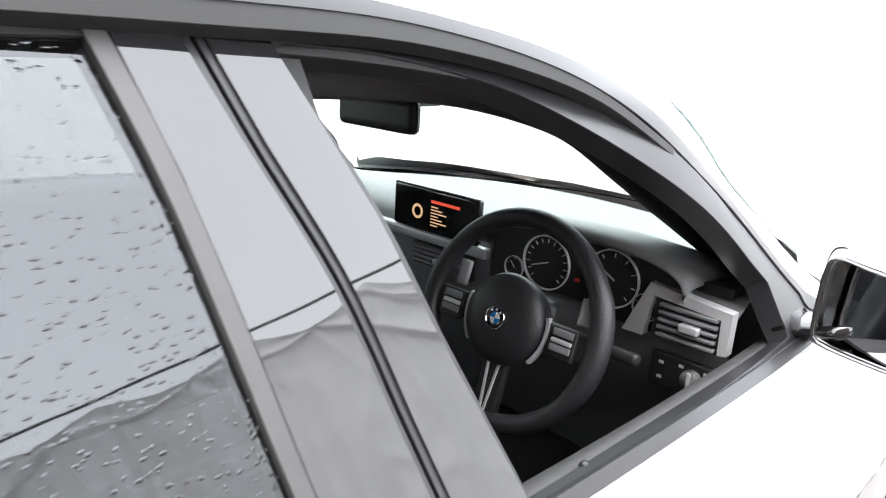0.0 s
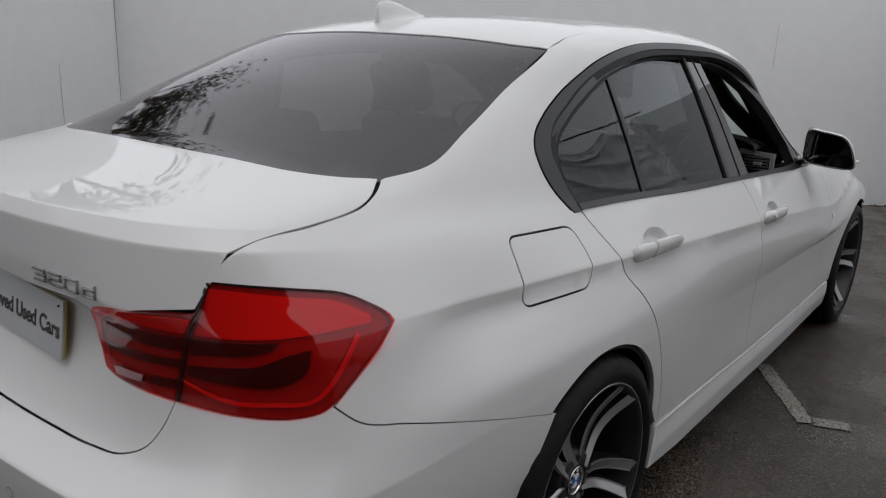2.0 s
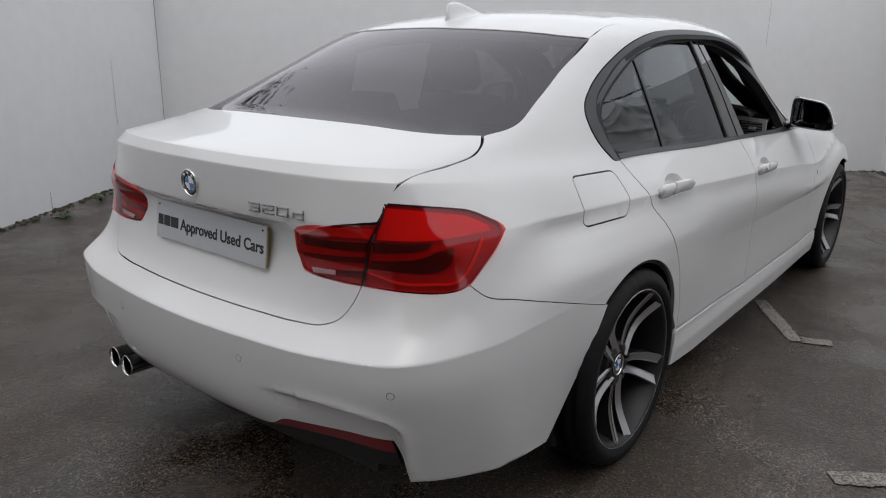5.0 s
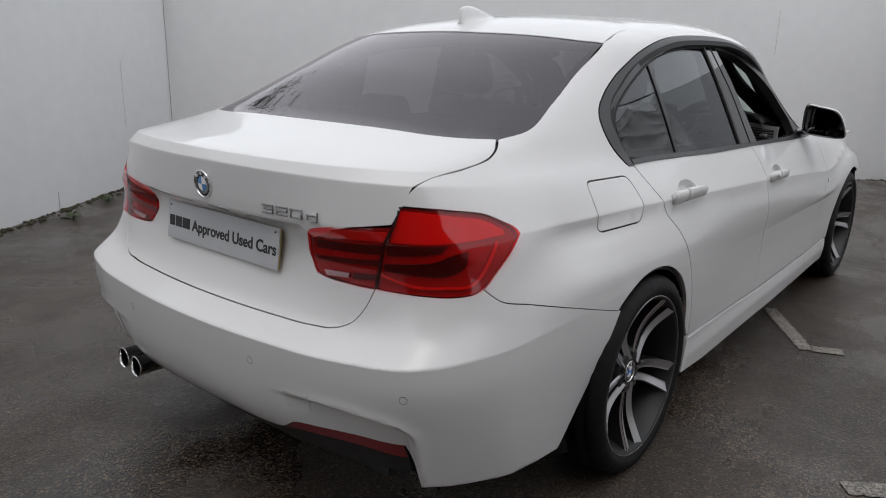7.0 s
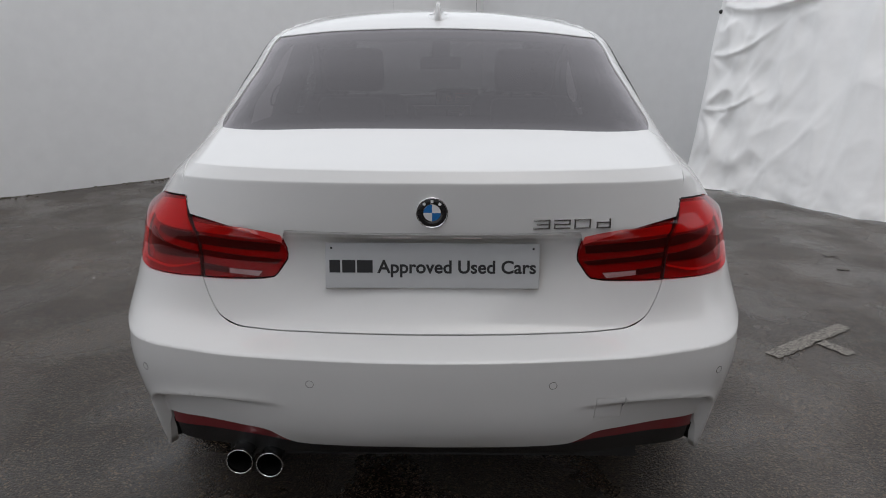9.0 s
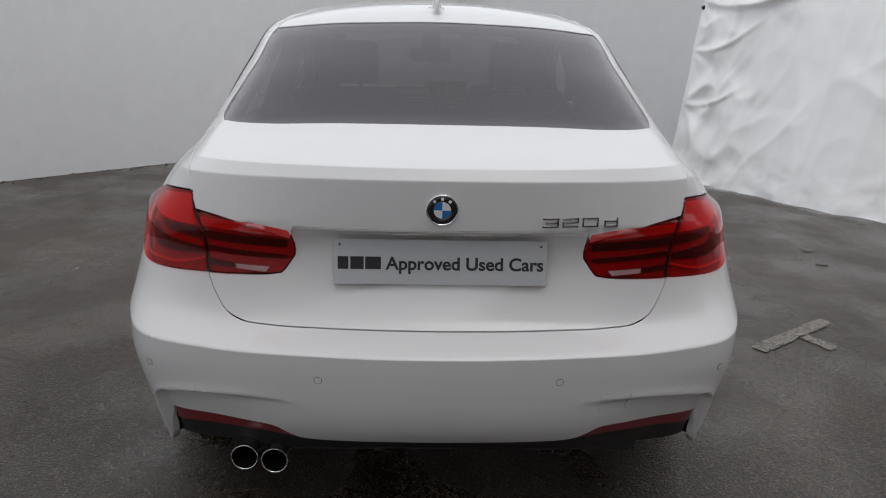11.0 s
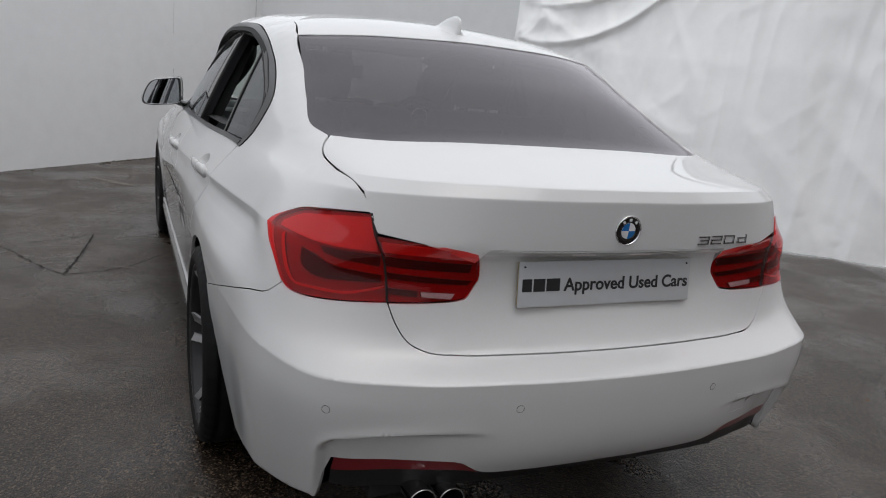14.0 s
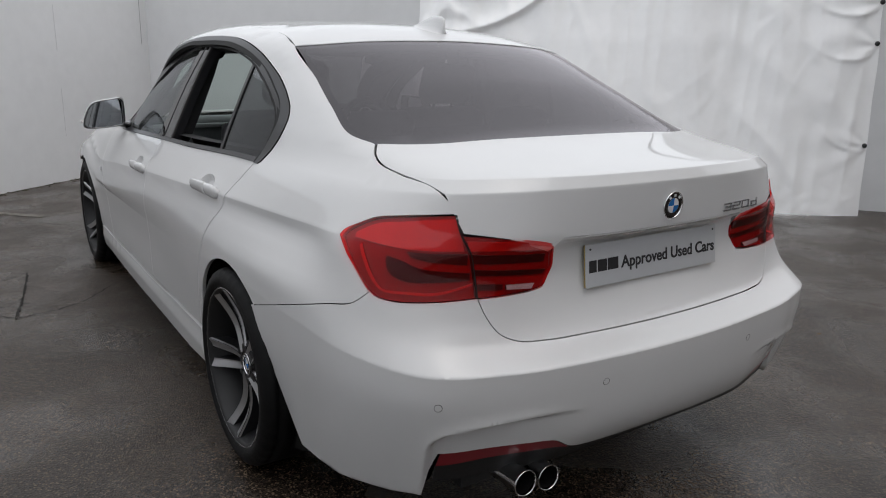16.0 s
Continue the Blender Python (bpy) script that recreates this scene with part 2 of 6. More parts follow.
ring([(0, .30, 1.398), (.22, .305, 1.392), (.38, .32, 1.380), (.46, .35, 1.372), (.505, .41, 1.370)],
     [(.525, .48, 1.370), (.542, .58, 1.376), (.552, .76, 1.385), (.555, 1.05, 1.390), (.530, 1.36, 1.376), (.465, 1.54, 1.352)],
     [(.42, 1.575, 1.360), (.36, 1.59, 1.368), (.25, 1.61, 1.376), (.12, 1.62, 1.379), (0, 1.625, 1.38)])
ring([(0, .60, 1.425), (.13, .60, 1.423), (.2, .62, 1.420), (.24, .65, 1.419), (.25, .68, 1.419)],
     [(.26, .72, 1.420), (.265, .78, 1.422), (.27, .88, 1.427), (.27, 1.05, 1.429), (.26, 1.2, 1.421), (.23, 1.3, 1.410)],
     [(.21, 1.32, 1.408), (.18, 1.33, 1.408), (.13, 1.34, 1.408), (.06, 1.34, 1.409), (0, 1.34, 1.409)])
ring([(0, .80, 1.437)] * 5, [(0, .82, 1.438), (0, .85, 1.439), (0, .95, 1.440), (0, 1.05, 1.439), (0, 1.1, 1.435), (0, 1.13, 1.431)],
     [(0, 1.15, 1.417)] * 5)


def hermite(knots, pts, at, sharp=None):
    """A smooth curve through pts (n, d) at the knots, read at the places in at. sharp: how far each knot is a crease (0 to 1)."""
    knots, pts = np.asarray(knots, float), np.asarray(pts, float)
    h = np.maximum(np.diff(knots), 1e-6)[:, None]
    s = np.diff(pts, axis=0) / h
    m = np.empty_like(pts)
    m[1:-1] = (s[:-1] * h[1:] + s[1:] * h[:-1]) / (h[1:] + h[:-1])
    m[0], m[-1] = s[0], s[-1]
    before, after = m.copy(), m.copy()
    if sharp is not None:
        k = np.asarray(sharp)[1:-1, None]
        before[1:-1] = m[1:-1] * (1 - k) + s[:-1] * k
        after[1:-1] = m[1:-1] * (1 - k) + s[1:] * k
    i = np.clip(np.searchsorted(knots, at, side="right") - 1, 0, len(knots) - 2)
    f = ((at - knots[i]) / h[i, 0])[:, None]
    hh = h[i]
    return ((2 * f**3 - 3 * f**2 + 1) * pts[i] + (f**3 - 2 * f**2 + f) * hh * after[i]
            + (-2 * f**3 + 3 * f**2) * pts[i + 1] + (f**3 - f**2) * hh * before[i + 1])


def master_grid(per_station=12, per_ring=10):
    cage = np.array(RINGS)                                    # rings, stations, xyz
    mid = np.linalg.norm(np.diff(cage[1:9], axis=1), axis=2).mean(axis=0)
    ku = np.concatenate(([0], np.cumsum(mid)))
    au = np.concatenate([np.linspace(ku[j], ku[j + 1], per_station, endpoint=False) for j in range(len(ku) - 1)] + [[ku[-1]]])
    # mirror a few stations over the centre plane, so that the surface crosses it level
    flip = np.array((-1, 1, 1))
    rows = []
    for r in cage:
        pts = np.concatenate((r[2:0:-1] * flip, r, r[-2:-4:-1] * flip))
        kn = np.concatenate((-ku[2:0:-1], ku, 2 * ku[-1] - ku[-2:-4:-1]))
        rows.append(hermite(kn, pts, au))
    rows = np.array(rows)
    ease = 0.5 - 0.5 * np.cos(np.pi * np.arange(per_ring) / per_ring)
    grid = []
    for j in range(rows.shape[1]):
        col = rows[:, j]
        d = np.maximum(np.linalg.norm(np.diff(col, axis=0), axis=1), 0.004) ** 0.8
        kv = np.concatenate(([0], np.cumsum(d)))
        av = np.concatenate([kv[k] + (kv[k + 1] - kv[k]) * ease for k in range(len(kv) - 1)] + [[kv[-1]]])
        f = j / per_station                                   # stations 0-4 are the tail, 5-10 the flank, 11-15 the nose
        tail = 1 if f < 3.2 else max(0, 1 - (f - 3.2) / 1.0)
        flank = 1 - tail
        sharp = np.zeros(len(col))
        sharp[3], sharp[6], sharp[7] = 0.97, 0.5 * tail + 0.2 * flank, 0.9 * tail + 0.9 * flank
        sharp[8], sharp[9], sharp[10] = 0.97 * tail, 0.97 * tail, 0.5 * tail
        grid.append(hermite(kv, col, av, sharp))
    return np.array(grid)                                     # along, up, xyz


GRID = master_grid()
from mathutils.bvhtree import BVHTree
from mathutils.geometry import delaunay_2d_cdt


def master_tree():
    nu, nv = GRID.shape[:2]
    du, dv = np.gradient(GRID, axis=0), np.gradient(GRID, axis=1)
    nrm = np.cross(dv, du)
    nrm /= np.maximum(np.linalg.norm(nrm, axis=2, keepdims=True), 1e-9)
    probe = nrm[nu // 2, nv // 3]
    if probe[0] < 0:
        nrm = -nrm
    verts, norms, faces = [], [], []
    for sx in (1, -1):
        base = len(verts)
        f = np.array((sx, 1, 1))
        verts += [Vector(p) for p in (GRID * f).reshape(-1, 3)]
        norms += [Vector(p) for p in (nrm * f).reshape(-1, 3)]
        for i in range(nu - 1):
            for k in range(nv - 1):
                a, b = base + i * nv + k, base + (i + 1) * nv + k
                faces += [(a, b, b + 1), (a, b + 1, a + 1)]
    return verts, norms, faces, BVHTree.FromPolygons(verts, faces)


MV, MN, MF, TREE = master_tree()
CX, CY, CR = 0.40, -0.45, 0.45
U1 = CX + CR * math.pi / 2


def wrap(p):
    """Place on the flank or tail -> (u, z): u runs from the tail's centre round the corner and forwards."""
    x, y, z = p
    s = -1 if x < 0 else 1
    x = abs(x)
    if y > CY and x > CX:
        return s * (U1 + y - CY), z
    if x < CX:
        return s * x, z
    return s * (CX + CR * math.atan2(x - CX, CY - y)), z


def ray_wrap(u, z):
    s = -1 if u < 0 else 1
    u = abs(u)
    if u <= CX:
        o, d = (u, -3, z), (0, 1, 0)
    elif u < U1:
        a = (u - CX) / CR
        d = (-math.sin(a), math.cos(a), 0)
        o = (CX - 3 * d[0], CY - 3 * d[1], z)
    else:
        o, d = (3, CY + u - U1, z), (-1, 0, 0)
    return Vector((s * o[0], o[1], o[2])), Vector((s * d[0], d[1], d[2]))


def ray_top(x, y):
    return Vector((x, y, 3)), Vector((0, 0, -1))


def slant(p):
    """Place on the boot lid's top or lip -> (x, t), seen along a line that falls forwards at 45 degrees."""
    return p[0], (p[1] + p[2]) * 0.70711


def ray_slant(x, t):
    return Vector((x, t * 0.70711 - 2.5, t * 0.70711 + 2.5)), Vector((0, 0.70711, -0.70711))


def ray_front(x, z):
    return Vector((x, 6, z)), Vector((0, -1, 0))


def surface(ray, a, b):
    """Point and smooth normal of the master surface along a domain's ray."""
    for nudge in ((0, 0), (0.003, 0.001), (-0.003, -0.002), (0.0, -0.008), (0.0, -0.02), (0, 0.02)):
        o, d = ray(a + nudge[0], b + nudge[1])
        hit, _, i, _ = TREE.ray_cast(o, d)
        if hit is not None:
            break
    else:
        hit, _, i, _ = TREE.find_nearest(o + d * 2.1)
    ia, ib, ic = MF[i]
    pa, pb, pc = MV[ia], MV[ib], MV[ic]
    e0, e1, e2 = pb - pa, pc - pa, hit - pa
    d00, d01, d11, d20, d21 = e0.dot(e0), e0.dot(e1), e1.dot(e1), e2.dot(e0), e2.dot(e1)
    den = d00 * d11 - d01 * d01
    v, w = ((d11 * d20 - d01 * d21) / den, (d00 * d21 - d01 * d20) / den) if abs(den) > 1e-14 else (0, 0)
    n = MN[ia] * (1 - v - w) + MN[ib] * v + MN[ic] * w
    return hit, n.normalized()


def curve(pts, step=0.012):
    """Smooth open curve through 2D points, resampled."""
    p = np.array(pts, float)
    d = np.maximum(np.linalg.norm(np.diff(p, axis=0), axis=1), 1e-5)
    k = np.concatenate(([0], np.cumsum(d ** 0.75)))
    n = max(2, int(d.sum() / step) + 1)
    fine = hermite(k, p, np.linspace(0, k[-1], 12 * len(p)))
    s = np.concatenate(([0], np.cumsum(np.linalg.norm(np.diff(fine, axis=0), axis=1))))
    at = np.linspace(0, s[-1], n)
    return [tuple(q) for q in np.stack((np.interp(at, s, fine[:, 0]), np.interp(at, s, fine[:, 1])), 1)]


def line(pts, step=0.02):
    out = []
    for a, b in zip(pts[:-1], pts[1:]):
        n = max(1, int(math.dist(a, b) / step))
        out += [(a[0] + (b[0] - a[0]) * i / n, a[1] + (b[1] - a[1]) * i / n) for i in range(n)]
    return out + [tuple(pts[-1])]


def loop(*segments):
    out = []
    for s in segments:
        for p in s:
            if not out or math.dist(p, out[-1]) > 0.002:
                out.append(tuple(p))
    while math.dist(out[0], out[-1]) < 0.002:
        out.pop()
    return out


def mirrored(pts):
    return [(-a, b) for a, b in pts]


def area(pts):
    return 0.5 * sum(a[0] * b[1] - b[0] * a[1] for a, b in zip(pts, pts[1:] + pts[:1]))


def shrink(pts, d):
    """Moves a closed outline inwards by d (outwards where d < 0)."""
    s = 1 if area(pts) > 0 else -1
    n, out = len(pts), []
    for i in range(n):
        p, q, r = pts[i - 1], pts[i], pts[(i + 1) % n]
        a = Vector((q[0] - p[0], q[1] - p[1])).normalized()
        b = Vector((r[0] - q[0], r[1] - q[1])).normalized()
        t = (a + b)
        t = t.normalized() if t.length > 1e-6 else a
        m = Vector((-t.y, t.x)) * s
        k = d / max(0.5, m.dot(Vector((-a.y, a.x)) * s))
        out.append((q[0] + m.x * k, q[1] + m.y * k))
    return out


def inside(pts, x, y):
    """Even-odd test of many points against a closed outline."""
    p = np.array(pts)
    q = np.roll(p, -1, axis=0)
    res = np.zeros(len(x), bool)
    for (ax, ay), (bx, by) in zip(p, q):
        if ay == by:
            continue
        c = ((ay > y) != (by > y)) & (x < (bx - ax) * (y - ay) / (by - ay) + ax)
        res ^= c
    return res


def sheet(outlines, step, extra=()):
    """Triangles that fill the first outline but for the holes that follow."""
    co, ed = [], []
    for o in outlines:
        b = len(co)
        co += [Vector(p) for p in o]
        ed += [(b + i, b + (i + 1) % len(o)) for i in range(len(o))]
    p = np.array(outlines[0])
    gx = np.arange(p[:, 0].min() + step * 0.4, p[:, 0].max(), step)
    gy = np.arange(p[:, 1].min() + step * 0.4, p[:, 1].max(), step)
    xx, yy = [a.ravel() for a in np.meshgrid(gx, gy)]
    xx = xx + (np.arange(len(xx)) // len(gx) % 2) * step * 0.5
    ok = inside(outlines[0], xx, yy)
    for h in outlines[1:]:
        ok &= ~inside(h, xx, yy)
    rim = np.array([q for o in outlines for q in o])
    kept = []
    for row in extra:
        row = np.array(row)
        good = inside(outlines[0], row[:, 0], row[:, 1])
        for h in outlines[1:]:
            good &= ~inside(h, row[:, 0], row[:, 1])
        before = -1
        for e, g in zip(row, good):
            if g and ((rim - e) ** 2).sum(axis=1).min() > 0.004 ** 2:
                co.append(Vector(e))
                kept.append(e)
                if before >= 0:
                    ed.append((before, len(co) - 1))
                before = len(co) - 1
            else:
                before = -1
    extra = np.array(kept).reshape(-1, 2)
    block = np.concatenate((rim, extra)) if len(extra) else rim
    for i in np.nonzero(ok)[0]:
        if ((block[:, 0] - xx[i]) ** 2 + (block[:, 1] - yy[i]) ** 2).min() > (0.45 * step) ** 2:
            co.append(Vector((xx[i], yy[i])))
    v, _, f, _, _, _ = delaunay_2d_cdt(co, ed, [], 0, 1e-6)
    cx = np.array([sum(v[i].x for i in t) / 3 for t in f])
    cy = np.array([sum(v[i].y for i in t) / 3 for t in f])
    keep = inside(outlines[0], cx, cy)
    for h in outlines[1:]:
        keep &= ~inside(h, cx, cy)
    return v, [t for t, k in zip(f, keep) if k]


def crease_points():
    """Points along the body's creases, with a row close above and below each."""
    out = []
    for ring_no, lift, far in ((3, .004, 2.4), (7, .005, 2.4), (8, .004, -.55)):
        row = GRID[:, ring_no * 10]
        row = row[row[:, 1] < far]
        at = [wrap(p) for p in row]
        fine = line(at, 0.011)
        for dz in (-lift, 0.0, lift):
            out += [[(s * u, z + dz) for u, z in fine] for s in (1, -1)]
    return out


def recess_points():
    """Rows along the edge of the bumper's recess, on both sides."""
    out = []
    for o in (0.0, 0.004, 0.009, 0.0135, 0.018):
        row = [(u, 0.469 - 0.6 * (u - 0.46) ** 2 - o) for u in np.linspace(.345, .642, 28)]
        row += [(.644 + (.045 - o) * math.sin(radians(a)), .406 + (.045 - o) * math.cos(radians(a))) for a in range(9, 90, 9)]
        row += [(.692 + .10 * (.39 - z) - o, z) for z in np.linspace(.401, .29, 11)]
        out += [[(s * u, z) for u, z in row] for s in (1, -1)]
    return out


def panel(name, outline, ray, mat, parent, label="", gap=0.002, depth=0.014, off=0.0, step=0.024, holes=(), relief=None,
          seal=True, shade_rim=True, surf=None):
    """A panel cut out of the master surface: skin, folded rim, and black strips that put shade in the joint round it.
    """
    surf = surf or surface
    outs = [shrink(outline, gap)] + [shrink(h, -gap) for h in holes]
    v2, tris = sheet(outs, step, (CREASES + (RECESS if relief else []) if ray is ray_wrap else LIP if ray is ray_slant else ()) if mat is PAINT else ())
    verts, norms, faces, mats = [], [], [], []
    for p in v2:
        hit, n = surf(ray, p.x, p.y)
        d = off + (relief(p.x, p.y) if relief else 0.0)
        verts.append(hit + n * d)
        norms.append(n)
    if relief:                                   # normals that follow the relief
        acc = [Vector((0, 0, 0)) for _ in verts]
        for t in tris:
            a, b, c = (verts[i] for i in t)
            fn = (b - a).cross(c - a)
            if fn.dot(norms[t[0]]) < 0:
                fn = -fn
            for i in t:
                acc[i] += fn
        norms = [a.normalized() if a.length > 1e-12 else n for a, n in zip(acc, norms)]
    for t in tris:
        a, b, c = (verts[i] for i in t)
        up = (b - a).cross(c - a).dot(norms[t[0]]) > 0
        faces.append(tuple(t) if up else tuple(t[::-1]))
        mats.append(0)
    for k, o in enumerate(outs):
        ring3 = []
        for p in o:
            hit, n = surf(ray, *p)
            ring3.append((hit + n * (off + (relief(*p) if relief else 0.0)), n))
        m = len(ring3)
        sgn = (1 if area(o) > 0 else -1) * (1 if k == 0 else -1)
        base = len(verts)
        for i in range(m):
            p, n = ring3[i]
            t = (ring3[(i + 1) % m][0] - ring3[i - 1][0])
            side = t.cross(n)
            side = side.normalized() if side.length > 1e-9 else n
            # outwards in the domain's sense
            out = side
            verts += [p, p - n * 0.003 + out * 0.0, p - n * depth]
            norms += [(n + out).normalized(), out, out]
        # orient by the first rim vertex: away from the sheet's middle
        mid = sum((r[0] for r in ring3), Vector()) / m
        score = sum(norms[base + 3 * i + 1].dot(ring3[i][0] - mid) for i in range(m))
        if (score < 0) == (k == 0):
            for i in range(m):
                s = norms[base + 3 * i + 1]
                norms[base + 3 * i + 1] = norms[base + 3 * i + 2] = -s
                norms[base + 3 * i] = (ring3[i][1] - s).normalized()
        for i in range(m):
            j = (i + 1) % m
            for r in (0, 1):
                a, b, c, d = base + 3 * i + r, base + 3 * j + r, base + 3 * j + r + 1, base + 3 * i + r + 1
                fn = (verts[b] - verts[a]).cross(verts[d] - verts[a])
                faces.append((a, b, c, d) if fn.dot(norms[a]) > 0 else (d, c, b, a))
                # deeper rim row is coloured black, as the joint's shade
                mats.append(1 if r and shade_rim else 0)
        # black backing strip, so that the joint looks shaded
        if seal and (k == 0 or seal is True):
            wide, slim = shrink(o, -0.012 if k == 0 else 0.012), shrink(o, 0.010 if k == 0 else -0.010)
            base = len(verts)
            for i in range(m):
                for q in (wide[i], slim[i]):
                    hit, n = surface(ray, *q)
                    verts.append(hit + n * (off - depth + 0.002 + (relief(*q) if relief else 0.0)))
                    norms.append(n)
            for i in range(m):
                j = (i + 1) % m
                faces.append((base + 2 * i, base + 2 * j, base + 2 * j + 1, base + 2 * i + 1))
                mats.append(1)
    me = bpy.data.meshes.new(name)
    me.from_pydata([tuple(v) for v in verts], [], faces)
    me.materials.append(mat)
    me.materials.append(RUBBER_AND_SHADE)
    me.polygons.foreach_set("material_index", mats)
    me.polygons.foreach_set("use_smooth", [True] * len(faces))
    me.normals_split_custom_set_from_vertices([tuple(n) for n in norms])
    ob = new(name, me)
    ob.parent = parent
    if label:
        ob["label"] = label
    return ob


def W(*pts):
    return [wrap(p) for p in pts]


def S(*pts):
    """Flank points given as (y, z)."""
    return [(U1 + y - CY, z) for y, z in pts]


CREASES, RECESS = crease_points(), recess_points()
LIP = [[(s * x, t + d) for x, t in line([slant(p) for p in GRID[:, k] if p[1] < -.60], .010)] for k in (80, 90) for d in (-.004, 0, .004) for s in (1, -1)]
# black for seals and liners, and for shade coloured into panel joints
RUBBER_AND_SHADE = material("black_rubber_and_gap_shade", (0.008, 0.008, 0.008), 0.7)
TRIM = material("satin_black_trim", (0.021, 0.021, 0.023), 0.30, grain=0.1, grain_scale=60, spec=0.45)
RUN_RUBBER = material("grey_channel_rubber", (0.045, 0.043, 0.043), 0.45, grain=0.15, grain_scale=80, spec=0.6)
GLOSS_TRIM = material("gloss_black_pillar_cover", (0.014, 0.014, 0.015), 0.02, grain=0.1, grain_scale=60, spec=1.0)


def window_glass(name, tint, rough=0.02, drops=0.0, scale=160.0, ior=1.9, stretch=(1, 1, 1), cover=0.55, sparse=0.0, gloss=(0.95, 0.97, 1)):
    m = bpy.data.materials.new(name)
    m.use_nodes = True
    n, l = m.node_tree.nodes, m.node_tree.links
    n.remove(n["Principled BSDF"])
    tr, gl, fw, mx = (n.new("ShaderNodeBsdfTransparent"), n.new("ShaderNodeBsdfGlossy"), n.new("ShaderNodeLayerWeight"),
                      n.new("ShaderNodeMixShader"))
    tr.inputs["Color"].default_value = (*tint, 1)
    gl.inputs["Roughness"].default_value = rough
    gl.inputs["Color"].default_value = (*gloss, 1)
    # gloss rises towards grazing views, alike from both sides of the pane
    fw.inputs["Blend"].default_value = 0.5
    f0 = ((ior - 1) / (ior + 1)) ** 2
    pw = n.new("ShaderNodeMath")
    pw.operation, pw.inputs[1].default_value = "POWER", 5.0
    l.new(fw.outputs["Facing"], pw.inputs[0])
    fr = n.new("ShaderNodeMath")
    fr.operation, fr.inputs[1].default_value, fr.inputs[2].default_value = "MULTIPLY_ADD", 1 - f0, f0
    l.new(pw.outputs[0], fr.inputs[0])
    l.new(fr.outputs[0], mx.inputs[0])
    l.new(tr.outputs[0], mx.inputs[1])
    l.new(gl.outputs[0], mx.inputs[2])
    l.new(mx.outputs[0], n["Material Output"].inputs["Surface"])
    if drops:
        tc = n.new("ShaderNodeTexCoord")
        vo = n.new("ShaderNodeTexVoronoi")
        vo.inputs["Scale"].default_value = scale
        no = n.new("ShaderNodeTexNoise")
        no.inputs["Scale"].default_value = scale * 0.35
        mp = n.new("ShaderNodeMapping")
        mp.inputs["Scale"].default_value = stretch
        mp.inputs["Rotation"].default_value = (radians(4), 0, 0)
        l.new(tc.outputs["Object"], mp.inputs["Vector"])
        wv = n.new("ShaderNodeTexNoise")
        wv.inputs["Scale"].default_value = 55.0
        l.new(tc.outputs["Object"], wv.inputs["Vector"])
        ms = n.new("ShaderNodeVectorMath")
        ms.operation = "MULTIPLY_ADD"
        ms.inputs[1].default_value = (0.006, 0.006, 0.006)
        l.new(wv.outputs["Color"], ms.inputs[0])
        l.new(mp.outputs[0], ms.inputs[2])
        l.new(ms.outputs[0], vo.inputs["Vector"])
        l.new(tc.outputs["Object"], no.inputs["Vector"])
        r = n.new("ShaderNodeMapRange")
        r.inputs["From Min"].default_value, r.inputs["From Max"].default_value = 0.0, 0.33
        r.inputs["To Min"].default_value, r.inputs["To Max"].default_value = 1.0, 0.0
        l.new(vo.outputs["Distance"], r.inputs["Value"])
        th = n.new("ShaderNodeMapRange")
        th.inputs["From Min"].default_value, th.inputs["From Max"].default_value = 0.98 - cover, 1.1 - cover
        l.new(no.outputs["Fac"], th.inputs["Value"])
        mu = n.new("ShaderNodeMath")
        mu.operation = "MULTIPLY"
        l.new(r.outputs[0], mu.inputs[0])
        l.new(th.outputs[0], mu.inputs[1])
        less = n.new("ShaderNodeMath")
        less.operation, less.inputs[1].default_value, less.inputs[2].default_value = "MULTIPLY_ADD", -0.4, 1.0
        if sparse:                                # only some of the cells hold a drop
            cells = n.new("ShaderNodeSeparateColor")
            l.new(vo.outputs["Color"], cells.inputs[0])
            pick = n.new("ShaderNodeMapRange")
            pick.inputs["From Min"].default_value, pick.inputs["From Max"].default_value = sparse, sparse + 0.05
            l.new(cells.outputs[0], pick.inputs["Value"])
            some = n.new("ShaderNodeMath")
            some.operation = "MULTIPLY"
            l.new(mu.outputs[0], some.inputs[0])
            l.new(pick.outputs[0], some.inputs[1])
            mu = some
        l.new(mu.outputs[0], less.inputs[0])
        fm = n.new("ShaderNodeMath")
        fm.operation = "MULTIPLY"
        l.new(fr.outputs[0], fm.inputs[0])
        l.new(less.outputs[0], fm.inputs[1])
        l.new(fm.outputs[0], mx.inputs[0])
        bp = n.new("ShaderNodeBump")
        bp.inputs["Strength"].default_value, bp.inputs["Distance"].default_value = drops, 0.003
        l.new(mu.outputs[0], bp.inputs["Height"])
        l.new(bp.outputs[0], gl.inputs["Normal"])
    return m


GLASS_DARK = window_glass("privacy_glass", (0.13, 0.135, 0.135), drops=0.3, scale=215, ior=1.75, stretch=(1, .62, 1), cover=0.70, sparse=0.32)
GLASS_REAR = window_glass("tinted_rear_glass", (0.075, 0.07, 0.073), rough=0.05, drops=0.5, scale=120, stretch=(1.0, .38, .38), cover=0.60, sparse=0.55, gloss=(1, 0.955, 0.985))
GLASS_CLEAR = window_glass("clear_green_glass", (0.66, 0.74, 0.70), drops=0.15, scale=190, ior=1.5)


